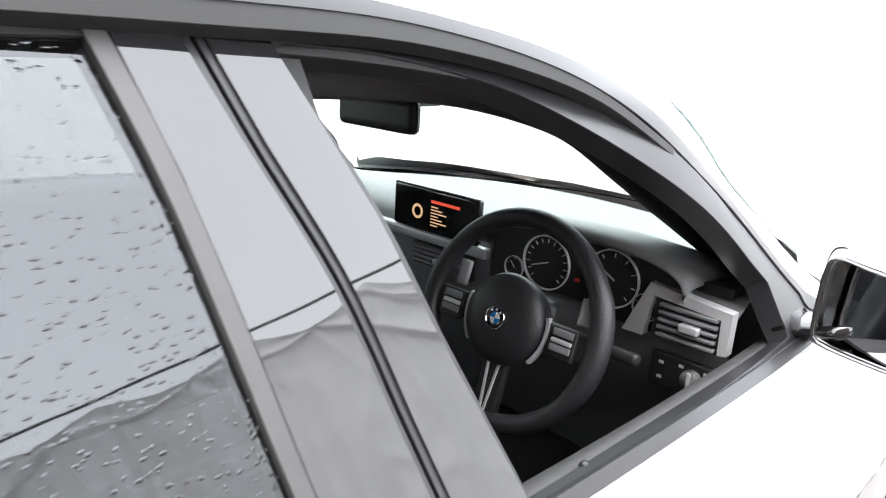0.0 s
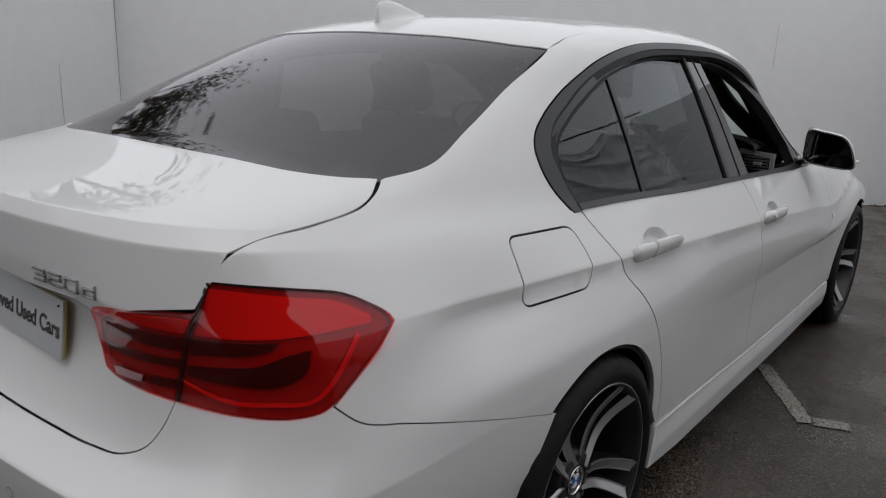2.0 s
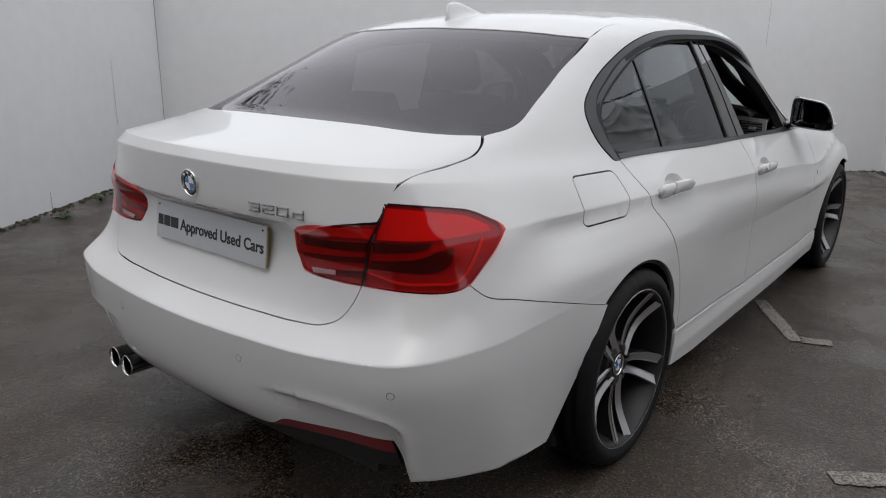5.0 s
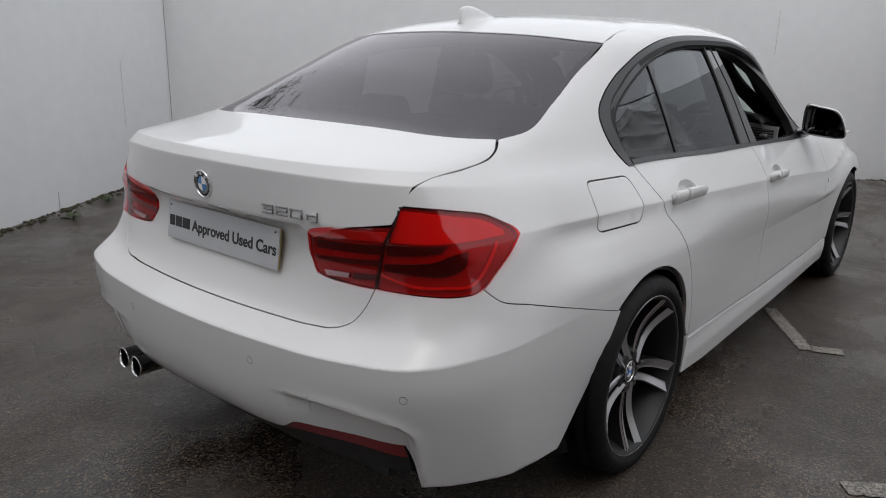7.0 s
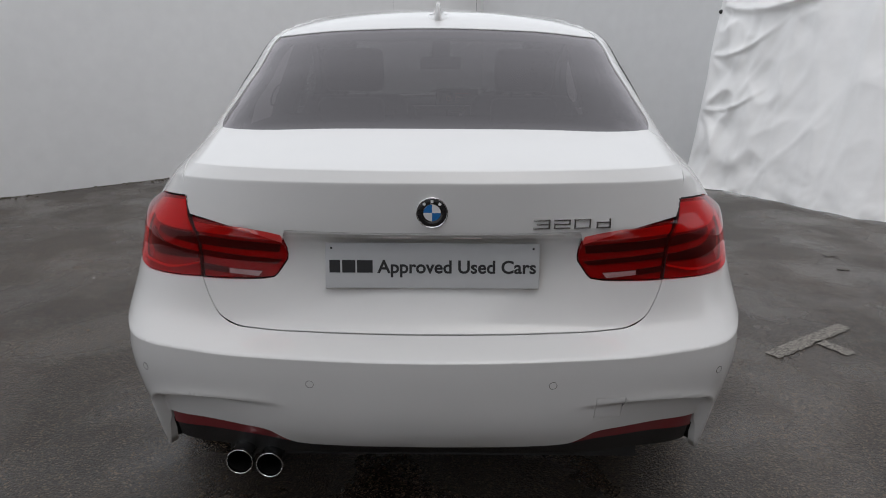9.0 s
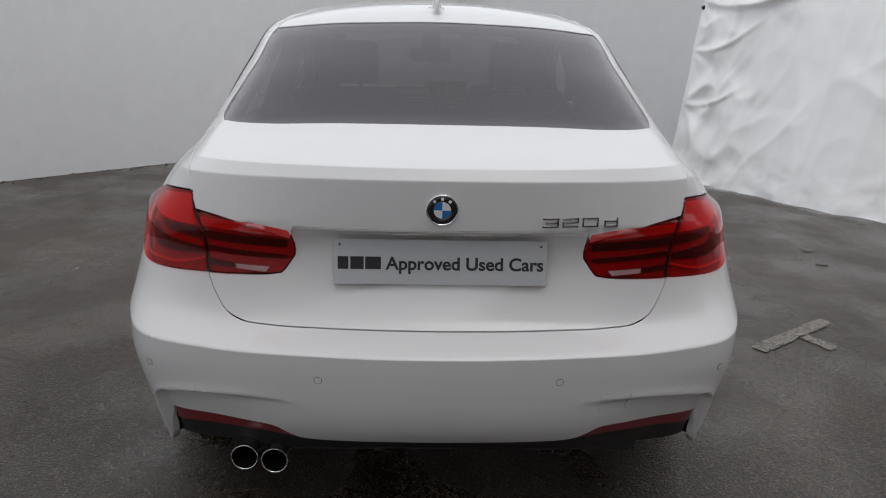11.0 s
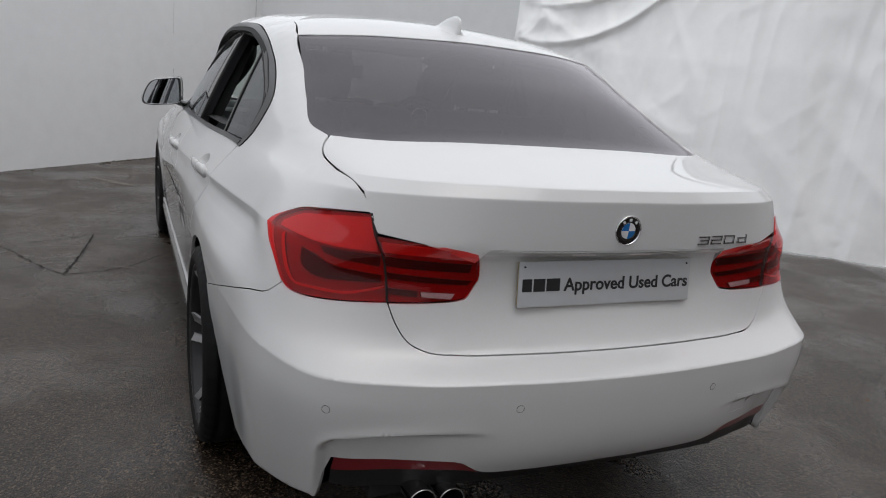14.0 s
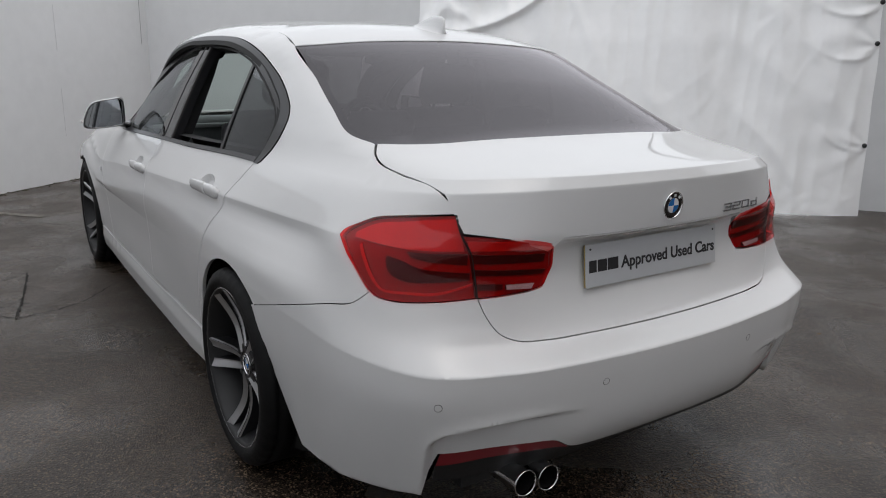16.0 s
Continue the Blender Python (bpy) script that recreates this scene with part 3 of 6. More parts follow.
def red_lens():
    m = bpy.data.materials.new("red_lens")
    m.use_nodes = True
    b = m.node_tree.nodes["Principled BSDF"]
    b.inputs["Base Color"].default_value = (0.24, 0.010, 0.016, 1)
    b.inputs["Roughness"].default_value = 0.25
    b.inputs["Coat Weight"].default_value = 0.4
    b.inputs["Coat Roughness"].default_value = 0.03
    return m


RED = red_lens()
LENS = window_glass("clear_red_lens", (1.0, 0.17, 0.17), rough=0.03, ior=1.5)
DARKRED = material("dark_red_plastic", (0.022, 0.002, 0.004), 0.35)
CHROME = material("chrome", (0.82, 0.82, 0.83), 0.08, metal=1.0)

# ---------------------------------------------------------------- car
car = new("car")
tagged(car, "white four-door saloon car with tinted rear windows, wet paint", "car")

GLASS_CORNER = (.617, -.453, 1.055)
lid_gap = [GLASS_CORNER, (.646, -.499, 1.032), (.654, -.534, 1.020), (.650, -.637, 1.004), (.632, -.754, .989), (.625, -.785, .975),
           (.620, -.810, .955), (.614, -.822, .933)]
lamp_split = [(.614, -.822, .933), (.602, -.831, .884), (.588, -.843, .849), (.579, -.85, .799), (.574, -.86, .737)]
lid_low = [(.574, -.86, .737), (.556, -.875, .69), (.529, -.893, .651), (.49, -.914, .632), (.415, -.929, .625), (.289, -.942, .623),
           (0, -.954, .623)]
lamp_top = [(.614, -.822, .933), (.655, -.777, .929), (.697, -.713, .920), (.727, -.646, .907), (.746, -.613, .890), (.764, -.587, .870),
            (.772, -.583, .857)]
lamp_tail = [(.772, -.583, .857), (.780, -.623, .820), (.783, -.670, .782), (.780, -.707, .751), (.773, -.729, .739), (.751, -.762, .733),
             (.689, -.813, .733), (.624, -.844, .735), (.574, -.86, .737)]
seam = [(.780, -.712, .746), (.811, -.680, .714), (.847, -.601, .693), (.891, -.205, .583)]


def arch(a0, a1, y0=0.0, r=0.352, n=28):
    return [(y0 + r * math.cos(radians(a0 + (a1 - a0) * i / n)), 0.311 + r * math.sin(radians(a0 + (a1 - a0) * i / n))) for i in range(n + 1)]


def smooth_w(pts, step=0.012):
    return curve(W(*pts), step)


glass_side = [GLASS_CORNER, (.642, -.341, 1.069), (.624, -.202, 1.124), (.596, -.002, 1.214), (.571, .178, 1.304)]
glass_base = [(.617, -.453)] + [(p[0], p[1]) for p in GRID[:, 100][::-3] if p[0] < .597 and p[1] < -.40]
glass_top = [(.571, .178), (.52, .140), (.45, .112), (.367, .09), (.2, .066), (0, .060)]
ditch = [(.571, .178, 1.304), (.548, .30, 1.335), (.533, .41, 1.357), (.515, .62, 1.385), (.505, .9, 1.40), (.50, 1.2, 1.398), (.49, 1.45, 1.376),
         (.475, 1.70, 1.325)]
dlo = [(.000, .964), (-.034, 1.010), (-.052, 1.054), (-.053, 1.09), (-.037, 1.12), (.021, 1.165), (.103, 1.209), (.196, 1.25), (.29, 1.286),
       (.401, 1.315), (.532, 1.337), (.682, 1.348), (.859, 1.351), (1.09, 1.343), (1.355, 1.304), (1.60, 1.222), (1.82, 1.095), (1.97, .95)]
door_rear = [(.035, .962), (.061, .919), (.108, .85), (.135, .805), (.196, .742), (.266, .655), (.334, .54), (.385, .42), (.412, .318)]
door_mid = [(1.060, .933), (1.078, .896), (1.094, .85), (1.108, .79), (1.143, .67), (1.185, .51), (1.198, .42), (1.188, .296)]
door_front = [(2.09, .912), (2.13, .86), (2.16, .78), (2.17, .66), (2.16, .47), (2.12, .295)]
belt = [(.035, .962), (.156, .961), (.346, .955), (.624, .944), (1.065, .933), (1.42, .921), (1.97, .902), (2.09, .900)]

lid_gap = [(x, y, surface(ray_top, x, y)[0].z if i < 4 else z) for i, (x, y, z) in enumerate(lid_gap)]
ditch = [(x, y, surface(ray_top, x, y)[0].z) for x, y, _ in ditch]
glass_side = [(x, y, surface(ray_top, x, y)[0].z) for x, y, _ in glass_side]

# flank with roof rail and rear pillar
side_outline = loop(
    curve([(p[0], p[1]) for p in W(*glass_side[::-1])]), smooth_w(lid_gap), smooth_w(lamp_top), smooth_w(lamp_tail[:4]),
    smooth_w(seam), S(*arch(132, 12)), S((.40, .318)), curve(S(*door_rear[::-1])), S(dlo[0]), curve(S(*dlo)),
    S((2.02, .918), (2.08, .912)), curve(W((.742, 2.12, .935), (.69, 2.06, 1.01), (.625, 1.94, 1.10), (.56, 1.78, 1.21), (.52, 1.69, 1.285))),
    curve(W(*ditch[::-1])))

def rounded(pts, radii):
    """Closed outline with straight sides and round corners."""
    out, n = [], len(pts)
    for i in range(n):
        b = Vector(pts[i])
        a, c = Vector(pts[i - 1]), Vector(pts[(i + 1) % n])
        p, q = b + (a - b).normalized() * radii[i], b + (c - b).normalized() * radii[i]
        bend = [(1 - t) ** 2 * p + 2 * t * (1 - t) * b + t * t * q for t in (0, .17, .33, .5, .67, .83, 1)]
        nxt = c + (b - c).normalized() * radii[(i + 1) % n]
        out += bend + [q.lerp(nxt, k / 12) for k in range(1, 12)]
    return [tuple(v) for v in out]


flap = rounded([(p[0], p[1]) for p in W((.780, -.250, .942), (.793, -.027, .936), (.832, -.010, .870), (.85, -.020, .806), (.828, -.249, .807))], (.024, .028, .022, .028, .022))
for sx in (1, -1):
    o = side_outline if sx > 0 else mirrored(side_outline)
    hole = [flap] if sx > 0 else []
    panel("side_panel", o, ray_wrap, PAINT, car, holes=hole, shade_rim=False)
    if sx > 0:
        panel("fuel_flap", flap, ray_wrap, PAINT, car, seal=False, gap=0.0024)

# doors
DISH = ((.308, .855), (1.262, .807))


def handle_dish(u, z):
    y = abs(u) - U1 + CY
    for cy, cz in DISH:
        r = math.hypot((y - cy) / .068, (z - cz) / .031)
        if r < 1:
            return -0.019 * min(1.0, (1 - r ** 2) * 1.9) ** .8
    return 0.0


rear_door = loop(curve(S(*belt[:5])), curve(S(*door_mid)), S((1.188, .296), (.8, .312), (.46, .316), (.412, .318)), curve(S(*door_rear[::-1])))
front_door = loop(curve(S(*belt[4:])), curve(S(*door_front)), S((2.12, .295), (1.188, .296)), curve(S(*door_mid[::-1])))
doors = {}
for sx in (1, -1):
    for key, o in (("rear", rear_door), ("front", front_door)):
        f = (lambda q: q) if sx > 0 else mirrored
        cy, cz = DISH[0 if key == "rear" else 1]
        cup = S(*[(cy + .068 * math.cos(2 * math.pi * i / 40), cz + .031 * math.sin(2 * math.pi * i / 40)) for i in range(40)])
        doors[key, sx] = panel("door", f(o), ray_wrap, PAINT, car, step=0.024, holes=[f(cup)], seal="outer", gap=0.0022)
        panel("handle_cup", f(cup), ray_wrap, PAINT, doors[key, sx], step=0.006, relief=handle_dish, seal=False, gap=-0.0026, depth=0.004, shade_rim=False)

# sills
sill = loop(S((.385, .185), (.400, .30)), line(S((.41, .312), (.8, .306), (1.2, .290), (2.12, .289), (2.43, .30))), line(S((2.44, .185), (1.4, .172), (.6, .172), (.385, .185))))
for sx in (1, -1):
    panel("side_skirt", sill if sx > 0 else mirrored(sill), ray_wrap, PAINT, car, depth=0.05, off=0.006, gap=0.0005, shade_rim=False,
          relief=lambda u, z: 0.010 * max(0.0, min(1.0, (0.275 - z) / 0.02)))

# front wings, bonnet, nose
wing = loop(curve(S(*door_front[::-1])), S((2.09, .905)), curve(W((.752, 2.14, .915), (.752, 2.4, .890), (.738, 2.79, .849), (.70, 3.0, .808), (.68, 3.08, .785))),
            S((3.14, .62)), S(*arch(62, 168, 2.81)), S((2.47, .30), (2.12, .295)))
for sx in (1, -1):
    panel("front_wing", wing if sx > 0 else mirrored(wing), ray_wrap, PAINT, car)
bonnet_r = [(0, 2.54), (.25, 2.525), (.45, 2.46), (.60, 2.35), (.69, 2.17), (.735, 2.22), (.745, 2.4), (.735, 2.79), (.695, 3.0), (.62, 3.2), (.45, 3.37), (0, 3.45)]
bonnet = loop(curve(bonnet_r[:5]), curve(bonnet_r[5:]), mirrored(curve(bonnet_r[5:])[::-1]), mirrored(curve(bonnet_r[:5])[::-1]))
panel("bonnet", bonnet, ray_top, PAINT, car, step=0.05, seal=False, shade_rim=False)
nose_r = [(0, .745), (.36, .742), (.60, .77), (.76, .78), (.80, .60), (.80, .40), (.70, .22), (.4, .21), (0, .21)]
panel("front_bumper", loop(line(nose_r), mirrored(line(nose_r)[::-1])), ray_front, PAINT, car, step=0.05)

# boot lid: top with lip, and tail below the overhang
edge = [Vector(p) for p in GRID[:, 70] if p[0] < 0.366 and p[1] < -0.5]
lamp_roof = [(.601, -.829, .884), (.503, -.886, .877), (.369, -.902, .858)]
lamp_tip = [(.367, -.899, .853), (.3575, -.881, .815), (.3555, -.880, .800), (.3570, -.881, .786), (.381, -.886, .752), (.390, -.888, .744)]
lamp_end = [(.390, -.888, .744), (.418, -.888, .740), (.491, -.879, .738),
            (.574, -.862, .737)]
lid_top_r = loop([slant(p) for p in edge], [slant(p) for p in lamp_roof[::-1]], curve([slant(p) for p in ((.601, -.829, .884), *lid_gap[::-1])]),
                 curve([slant((x, y, surface(ray_top, x, y)[0].z)) for x, y in glass_base]))
lid_top = loop(lid_top_r, mirrored(lid_top_r[::-1]))
lid_tail_r = loop([(u, z + .003) for u, z in W(*edge)], line(W(*lamp_tip)), curve(W(*lamp_end)), smooth_w(lid_low))
lid_tail = loop(lid_tail_r, mirrored(lid_tail_r[::-1]))
lamp_lid = loop(curve(W((.600, -.829, .887), (.503, -.886, .878), (.367, -.899, .854))), line(W(*lamp_tip)), curve(W(*lamp_end)), smooth_w(lamp_split[::-1])[:-3])
lid = panel("boot_lid", lid_tail, ray_wrap, PAINT, car, step=0.014, shade_rim=False, seal=False)
panel("lid_top", lid_top, ray_slant, PAINT, lid, step=0.02, shade_rim=False, seal=False, depth=0.008)

# tail lamps
lamps = {}


def lens_ridge(u, z):
    """The crease along the lamps: the lens leans back above it and in below it."""
    u = abs(u)
    k = (u - .37) / .55
    d = z - (.834 + .022 * min(1.0, max(0.0, k)))
    return .0105 * max(0.0, 1 - abs(d) / .055)


lamp_outer = loop(smooth_w(lamp_top), smooth_w(lamp_tail), smooth_w(lamp_split[::-1]))
for sx in (1, -1):
    f = (lambda o: o) if sx > 0 else mirrored
    for nm, o, owner, lab in (("tail_lamp", lamp_outer, car, "red wrap-round tail lamp"), ("lid_lamp", lamp_lid, lid, "red tail lamp on the boot lid")):
        lamp = panel(nm, f(o), ray_wrap, RED, owner, lab, off=-0.008, step=0.03, gap=0.002, seal=False, depth=0.01, shade_rim=False)
        panel("lens", f(o), ray_wrap, LENS, lamp, "clear red lens", off=0.003, step=0.0095, gap=0.0022, depth=0.012, seal=False, shade_rim=False, relief=lens_ridge)
        lamps[nm, sx] = lamp
    # black strip added as the shade in the gap between the lamps
    strip = loop([(u + .003, z) for u, z in smooth_w(lamp_split)], [(u - .003, z) for u, z in smooth_w(lamp_split[::-1])])
    panel("lamp_gap_strip", f(strip), ray_wrap, RUBBER_AND_SHADE, lamps["tail_lamp", sx], "black strip as the shade in the gap between the lamps", off=0.0, gap=0, seal=False, depth=.012, step=.03)

# rear bumper
lower = W((.827, -.393, .208), (.795, -.59, .215), (.752, -.765, .238)) + [(.701, .252)]
notch = [(.701, .252), (.687, .32), (.667, .367)]
fold = [(.667, .367), (.555, .373), (.470, .377), (.403, .373), (.373, .355), (.348, .342), (.31, .335), (.25, .333), (0, .331)]
bump_r = loop(smooth_w(lid_low[::-1]), smooth_w(lamp_tail[3:][::-1]), smooth_w(seam), curve(W((.891, -.205, .583), (.884, -.25, .50), (.862, -.325, .36), (.827, -.393, .208))),
              lower, line(notch), curve(fold))


def recess(u):
    k = max(0.0, min(1.0, (abs(u) - 0.32) / 0.27))
    return -0.022 * k * k * (3 - 2 * k)


def bumper_relief(u, z):
    u = abs(u)
    if u > 0.76 or u < 0.25 or z > 0.53:
        return 0.0
    down = 0.469 - 0.6 * (u - 0.46) ** 2 - z
    side = 0.692 + 0.10 * (0.39 - z) - u
    r = 0.045
    d = r - math.hypot(r - down, r - side) if down < r and side < r else min(down, side)
    k = max(0.0, min(1.0, d / 0.018))
    flare = max(0.0, 1 + d / 0.035) ** 2 if d < 0 else 1.0
    return recess(u) * k * k * (3 - 2 * k) - 0.25 * recess(u) * flare * (1 - k)


tow = line(W((.398, -.992, .482), (.468, -.981, .479), (.464, -.974, .418), (.396, -.985, .421), (.398, -.992, .482)), 0.012)
bumper = panel("rear_bumper", loop(bump_r, mirrored(bump_r[::-1])), ray_wrap, PAINT, car, holes=[loop(tow)], step=0.0105, relief=bumper_relief, gap=0.0007, depth=0.02, shade_rim=False)
panel("tow_eye_cover", loop(tow), ray_wrap, PAINT, bumper, step=0.006, relief=bumper_relief, gap=0.0005, seal=False)

# roof and glass
rear_glass_r = loop([(x, y) for x, y in curve(glass_base)[::-1]], curve([(p[0], p[1]) for p in glass_side]), curve(glass_top))
panel("rear_window", loop(rear_glass_r, mirrored(rear_glass_r[::-1])), ray_top, GLASS_REAR, car, "dark tinted rear window with raindrops", off=-0.004, step=0.05, seal=False, depth=0.004, gap=-0.004)
screen_top = [(.475, 1.70), (.40, 1.745), (.2, 1.785), (0, 1.795)]
roof_r = loop(curve(glass_top[::-1]), curve([(p[0], p[1]) for p in ditch]), curve(screen_top))
panel("roof", loop(roof_r, mirrored(roof_r[::-1])), ray_top, PAINT, car, step=0.035, gap=-0.004, off=-0.0012, shade_rim=False, seal=False)
screen_r = loop(curve(screen_top[::-1]), curve([(.475, 1.70), (.54, 1.83), (.605, 1.99), (.66, 2.12), (.68, 2.19)]), curve([(.68, 2.19), (.60, 2.35), (.45, 2.46), (.25, 2.525), (0, 2.54)]))
panel("windscreen", loop(screen_r, mirrored(screen_r[::-1])), ray_top, GLASS_CLEAR, car, "clear windscreen", off=-0.004, step=0.06, seal=False, depth=0.004)

# ---------------------------------------------------------------- window surrounds and side glass
mid_line = [(.033, .968), (.009, 1.039), (-.001, 1.081), (.026, 1.131), (.114, 1.187), (.241, 1.247), (.386, 1.291), (.581, 1.323), (.74, 1.331), (.9117, 1.332),
            (1.10, 1.328), (1.34, 1.288), (1.57, 1.205), (1.79, 1.08), (1.93, .955)]
pane_edge = [(.052, .975), (.024, 1.06), (.026, 1.092), (.043, 1.116), (.103, 1.157), (.21, 1.209), (.332, 1.256), (.497, 1.291), (.641, 1.307), (.8536, 1.314)]
PANE_B = [(.836, 1.314), (.866, 1.229), (.890, 1.139), (.914, 1.045), (.939, .944)]
GAP_B = [(.893, 1.332), (.931, 1.244), (.977, 1.151), (1.013, 1.045), (1.047, .936)]
PANE_B, GAP_B = [[(y + .06 * max(0, z - 1.02), z) for y, z in q] for q in (PANE_B, GAP_B)]
belt_up = [(y, z + 0.020) for y, z in belt]
belt_low = [(y, z + 0.002) for y, z in belt]
belt_mid = [(y, z + 0.0115) for y, z in belt]
trim_out = loop(curve(S(*dlo)), S((2.02, .928)), curve(S(*belt_up[::-1])[:1] + S((1.93, .94), (1.93, .955))), curve(S(*mid_line[::-1])), S((.045, .955), (.008, .955)))
frame_rear = loop(curve(S(*mid_line[:10])), curve(S(*GAP_B)), curve(S(*belt_low[:5])[::-1]))
pane_rear = loop(curve(S(*pane_edge)), curve(S(*PANE_B)), curve(S((.939, .945), (.5, .958), (.055, .970))))
frame_front = loop(curve(S(*mid_line[9:])), S((1.93, .930)), curve(S((1.93, .907), (1.42, .924), (1.041, .937))), curve(S(*GAP_B[::-1])))
pane_front = loop(curve(S((.980, 1.309), (1.08, 1.304), (1.245, 1.275), (1.45, 1.202), (1.66, 1.100), (1.79, 1.0))), line(S((1.79, 1.0), (1.80, .926))),
                  curve(S((1.80, .926), (1.4, .933), (1.137, .940))), curve(S((1.137, .940), (1.074, 1.097), (1.041, 1.191), (.980, 1.309))))
belt_strip = loop(curve(S(*[(y, z - 0.004) for y, z in belt])), curve(S(*belt_mid[::-1])))
divider = loop(line(S((.322, 1.262), (.340, 1.262), (.386, .950), (.368, .950), (.322, 1.262))))
cover_rear = loop(line(S((.862, 1.324), (.902, 1.327))), curve(S(*[(y - .008, z) for y, z in GAP_B])[1:-1]), line(S((1.036, .946), (.949, .948))), curve(S(*[(y + .010, z) for y, z in PANE_B[::-1]])[1:-1]))
cover_front = loop(line(S((.921, 1.327), (.971, 1.3225))), curve(S((1.032, 1.191), (1.065, 1.097), (1.129, .943))), line(S((1.129, .941), (1.054, .943))), curve(S(*[(y + .008, z) for y, z in GAP_B[::-1]])[1:-1]))
# one even barrel for all the panes of a side
BARREL = (0.88469, 0.16721, 0.03099, -0.04423, -0.07573, -0.17705)


def barrel(ray, u, z):
    s, y = (-1 if u < 0 else 1), abs(u) - U1 + CY
    c = BARREL
    x = c[0] + c[1] * y + c[2] * z + c[3] * y * y + c[4] * y * z + c[5] * z * z
    n = Vector((1, -(c[1] + 2 * c[3] * y + c[4] * z), -(c[2] + c[4] * y + 2 * c[5] * z))).normalized()
    return Vector((s * x, y, z)), Vector((s * n.x, n.y, n.z))


def framed(ray, u, z):
    """The panes' barrel, easing into the body towards the front."""
    y = abs(u) - U1 + CY
    w = max(0.0, min(1.0, (1.75 - y) / .4))
    p, n = barrel(ray, u, z)
    q, m = surface(ray, u, z)
    return q.lerp(p, w), m.lerp(n, w).normalized()


pane_quarter = loop(curve(S(*pane_edge[:7])), line(S((.332, 1.256), (.374, .955))), curve(S((.374, .955), (.055, .968))))
pane_door = loop(curve(S(*pane_edge[6:])), curve(S(*PANE_B)), curve(S((.939, .943), (.374, .955))), line(S((.374, .955), (.332, 1.256))))
for sx in (1, -1):
    f = (lambda o: o) if sx > 0 else mirrored
    panel("window_trim", f(trim_out), ray_wrap, TRIM, car, "satin black window surround", gap=0.0015, off=0.003, seal=False, depth=0.02)
    panel("window_frame", f(frame_rear), ray_wrap, TRIM, doors["rear", sx], holes=[f(pane_rear)], off=0.0, seal=False, gap=0.002, depth=0.035, step=0.018, surf=framed, shade_rim=False)
    panel("window_frame", f(frame_front), ray_wrap, TRIM, doors["front", sx], holes=[f(pane_front)], off=0.0, seal=False, gap=0.002, depth=0.035, step=0.018, surf=framed, shade_rim=False)
    # black strip over the groove between the surround and the door frames
    groove = shrink(loop(curve(S(*mid_line[1:13])), curve(S(*[(y + .009, z - .012) for y, z in mid_line[1:13][::-1]]))), -.0015)
    panel("groove_strip", f(groove), ray_wrap, RUBBER_AND_SHADE, car, "black strip along the groove of the window surround", off=0.0015, seal=False, gap=0, depth=.02, step=.03)
    lip = loop(curve(S(*pane_edge)), curve(S(*[(y + .0045, z - .0055) for y, z in pane_edge[::-1]])))
    panel("pane_seal", f(lip), ray_wrap, RUBBER_AND_SHADE, doors["rear", sx], "black rubber pane seal", off=-0.0005, seal=False, gap=0, depth=.006, step=.03, surf=barrel)
    panel("belt_moulding", f(belt_strip), ray_wrap, TRIM, car, off=0.005, seal=False, gap=0.001)
    panel("pillar_cover", f(cover_rear), ray_wrap, GLOSS_TRIM, doors["rear", sx], "gloss black pillar cover", off=0.003, seal=False, gap=0, depth=0.006, step=0.02, surf=barrel, shade_rim=False)
    panel("pillar_cover", f(cover_front), ray_wrap, GLOSS_TRIM, doors["front", sx], "gloss black pillar cover", off=0.003, seal=False, gap=0, depth=0.006, step=0.02, surf=barrel, shade_rim=False)
    run = loop(curve(S(*[(y - .004, z) for y, z in PANE_B])), curve(S(*[(y + .0095, z) for y, z in PANE_B[::-1]])))
    panel("glass_run", f(run), ray_wrap, RUN_RUBBER, doors["rear", sx], "grey rubber glass channel", off=0.0025, seal=False, gap=0, depth=0.008, step=0.02, surf=barrel, shade_rim=False)
    panel("divider_bar", f(divider), ray_wrap, TRIM, doors["rear", sx], off=-0.001, seal=False, gap=0, surf=barrel)
    panel("quarter_pane", f(pane_quarter), ray_wrap, GLASS_DARK, doors["rear", sx], "dark privacy glass with raindrops", off=-0.005, seal=False, gap=-0.006, depth=0.004, step=0.05, surf=barrel)
    if sx > 0:
        panel("door_pane", f(pane_door), ray_wrap, GLASS_DARK, doors["rear", sx], "dark privacy glass with raindrops", off=-0.005, seal=False, gap=-0.006, depth=0.004, step=0.05, surf=barrel)
    else:
        panel("door_pane", f(pane_front), ray_wrap, GLASS_CLEAR, doors["front", sx], "clear green-tinted side glass", off=-0.006, seal=False, gap=-0.006, depth=0.004, step=0.05, surf=barrel)

# inner linings
LINING = material("black_lining", (0.034, 0.034, 0.035), 0.7, grain=0.15, grain_scale=80, bump=0.2, bump_scale=500)
DASH = material("dark_grey_soft_plastic", (0.165, 0.168, 0.173), 0.55, grain=0.06, grain_scale=60, bump=0.12, bump_scale=900)
PILLAR_CLOTH = material("dark_pillar_cloth", (0.012, 0.010, 0.010), 0.85, grain=0.2, grain_scale=90)
HEAD = material("grey_headliner", (0.20, 0.20, 0.205), 0.9, bump=0.2, bump_scale=400)
LEATHER = material("black_leather", (0.02, 0.02, 0.022), 0.45, grain=0.1, grain_scale=30, bump=0.25, bump_scale=220)
SILVER = material("brushed_silver_trim", (0.62, 0.62, 0.63), 0.38, metal=0.45, grain=0.04, grain_scale=200)
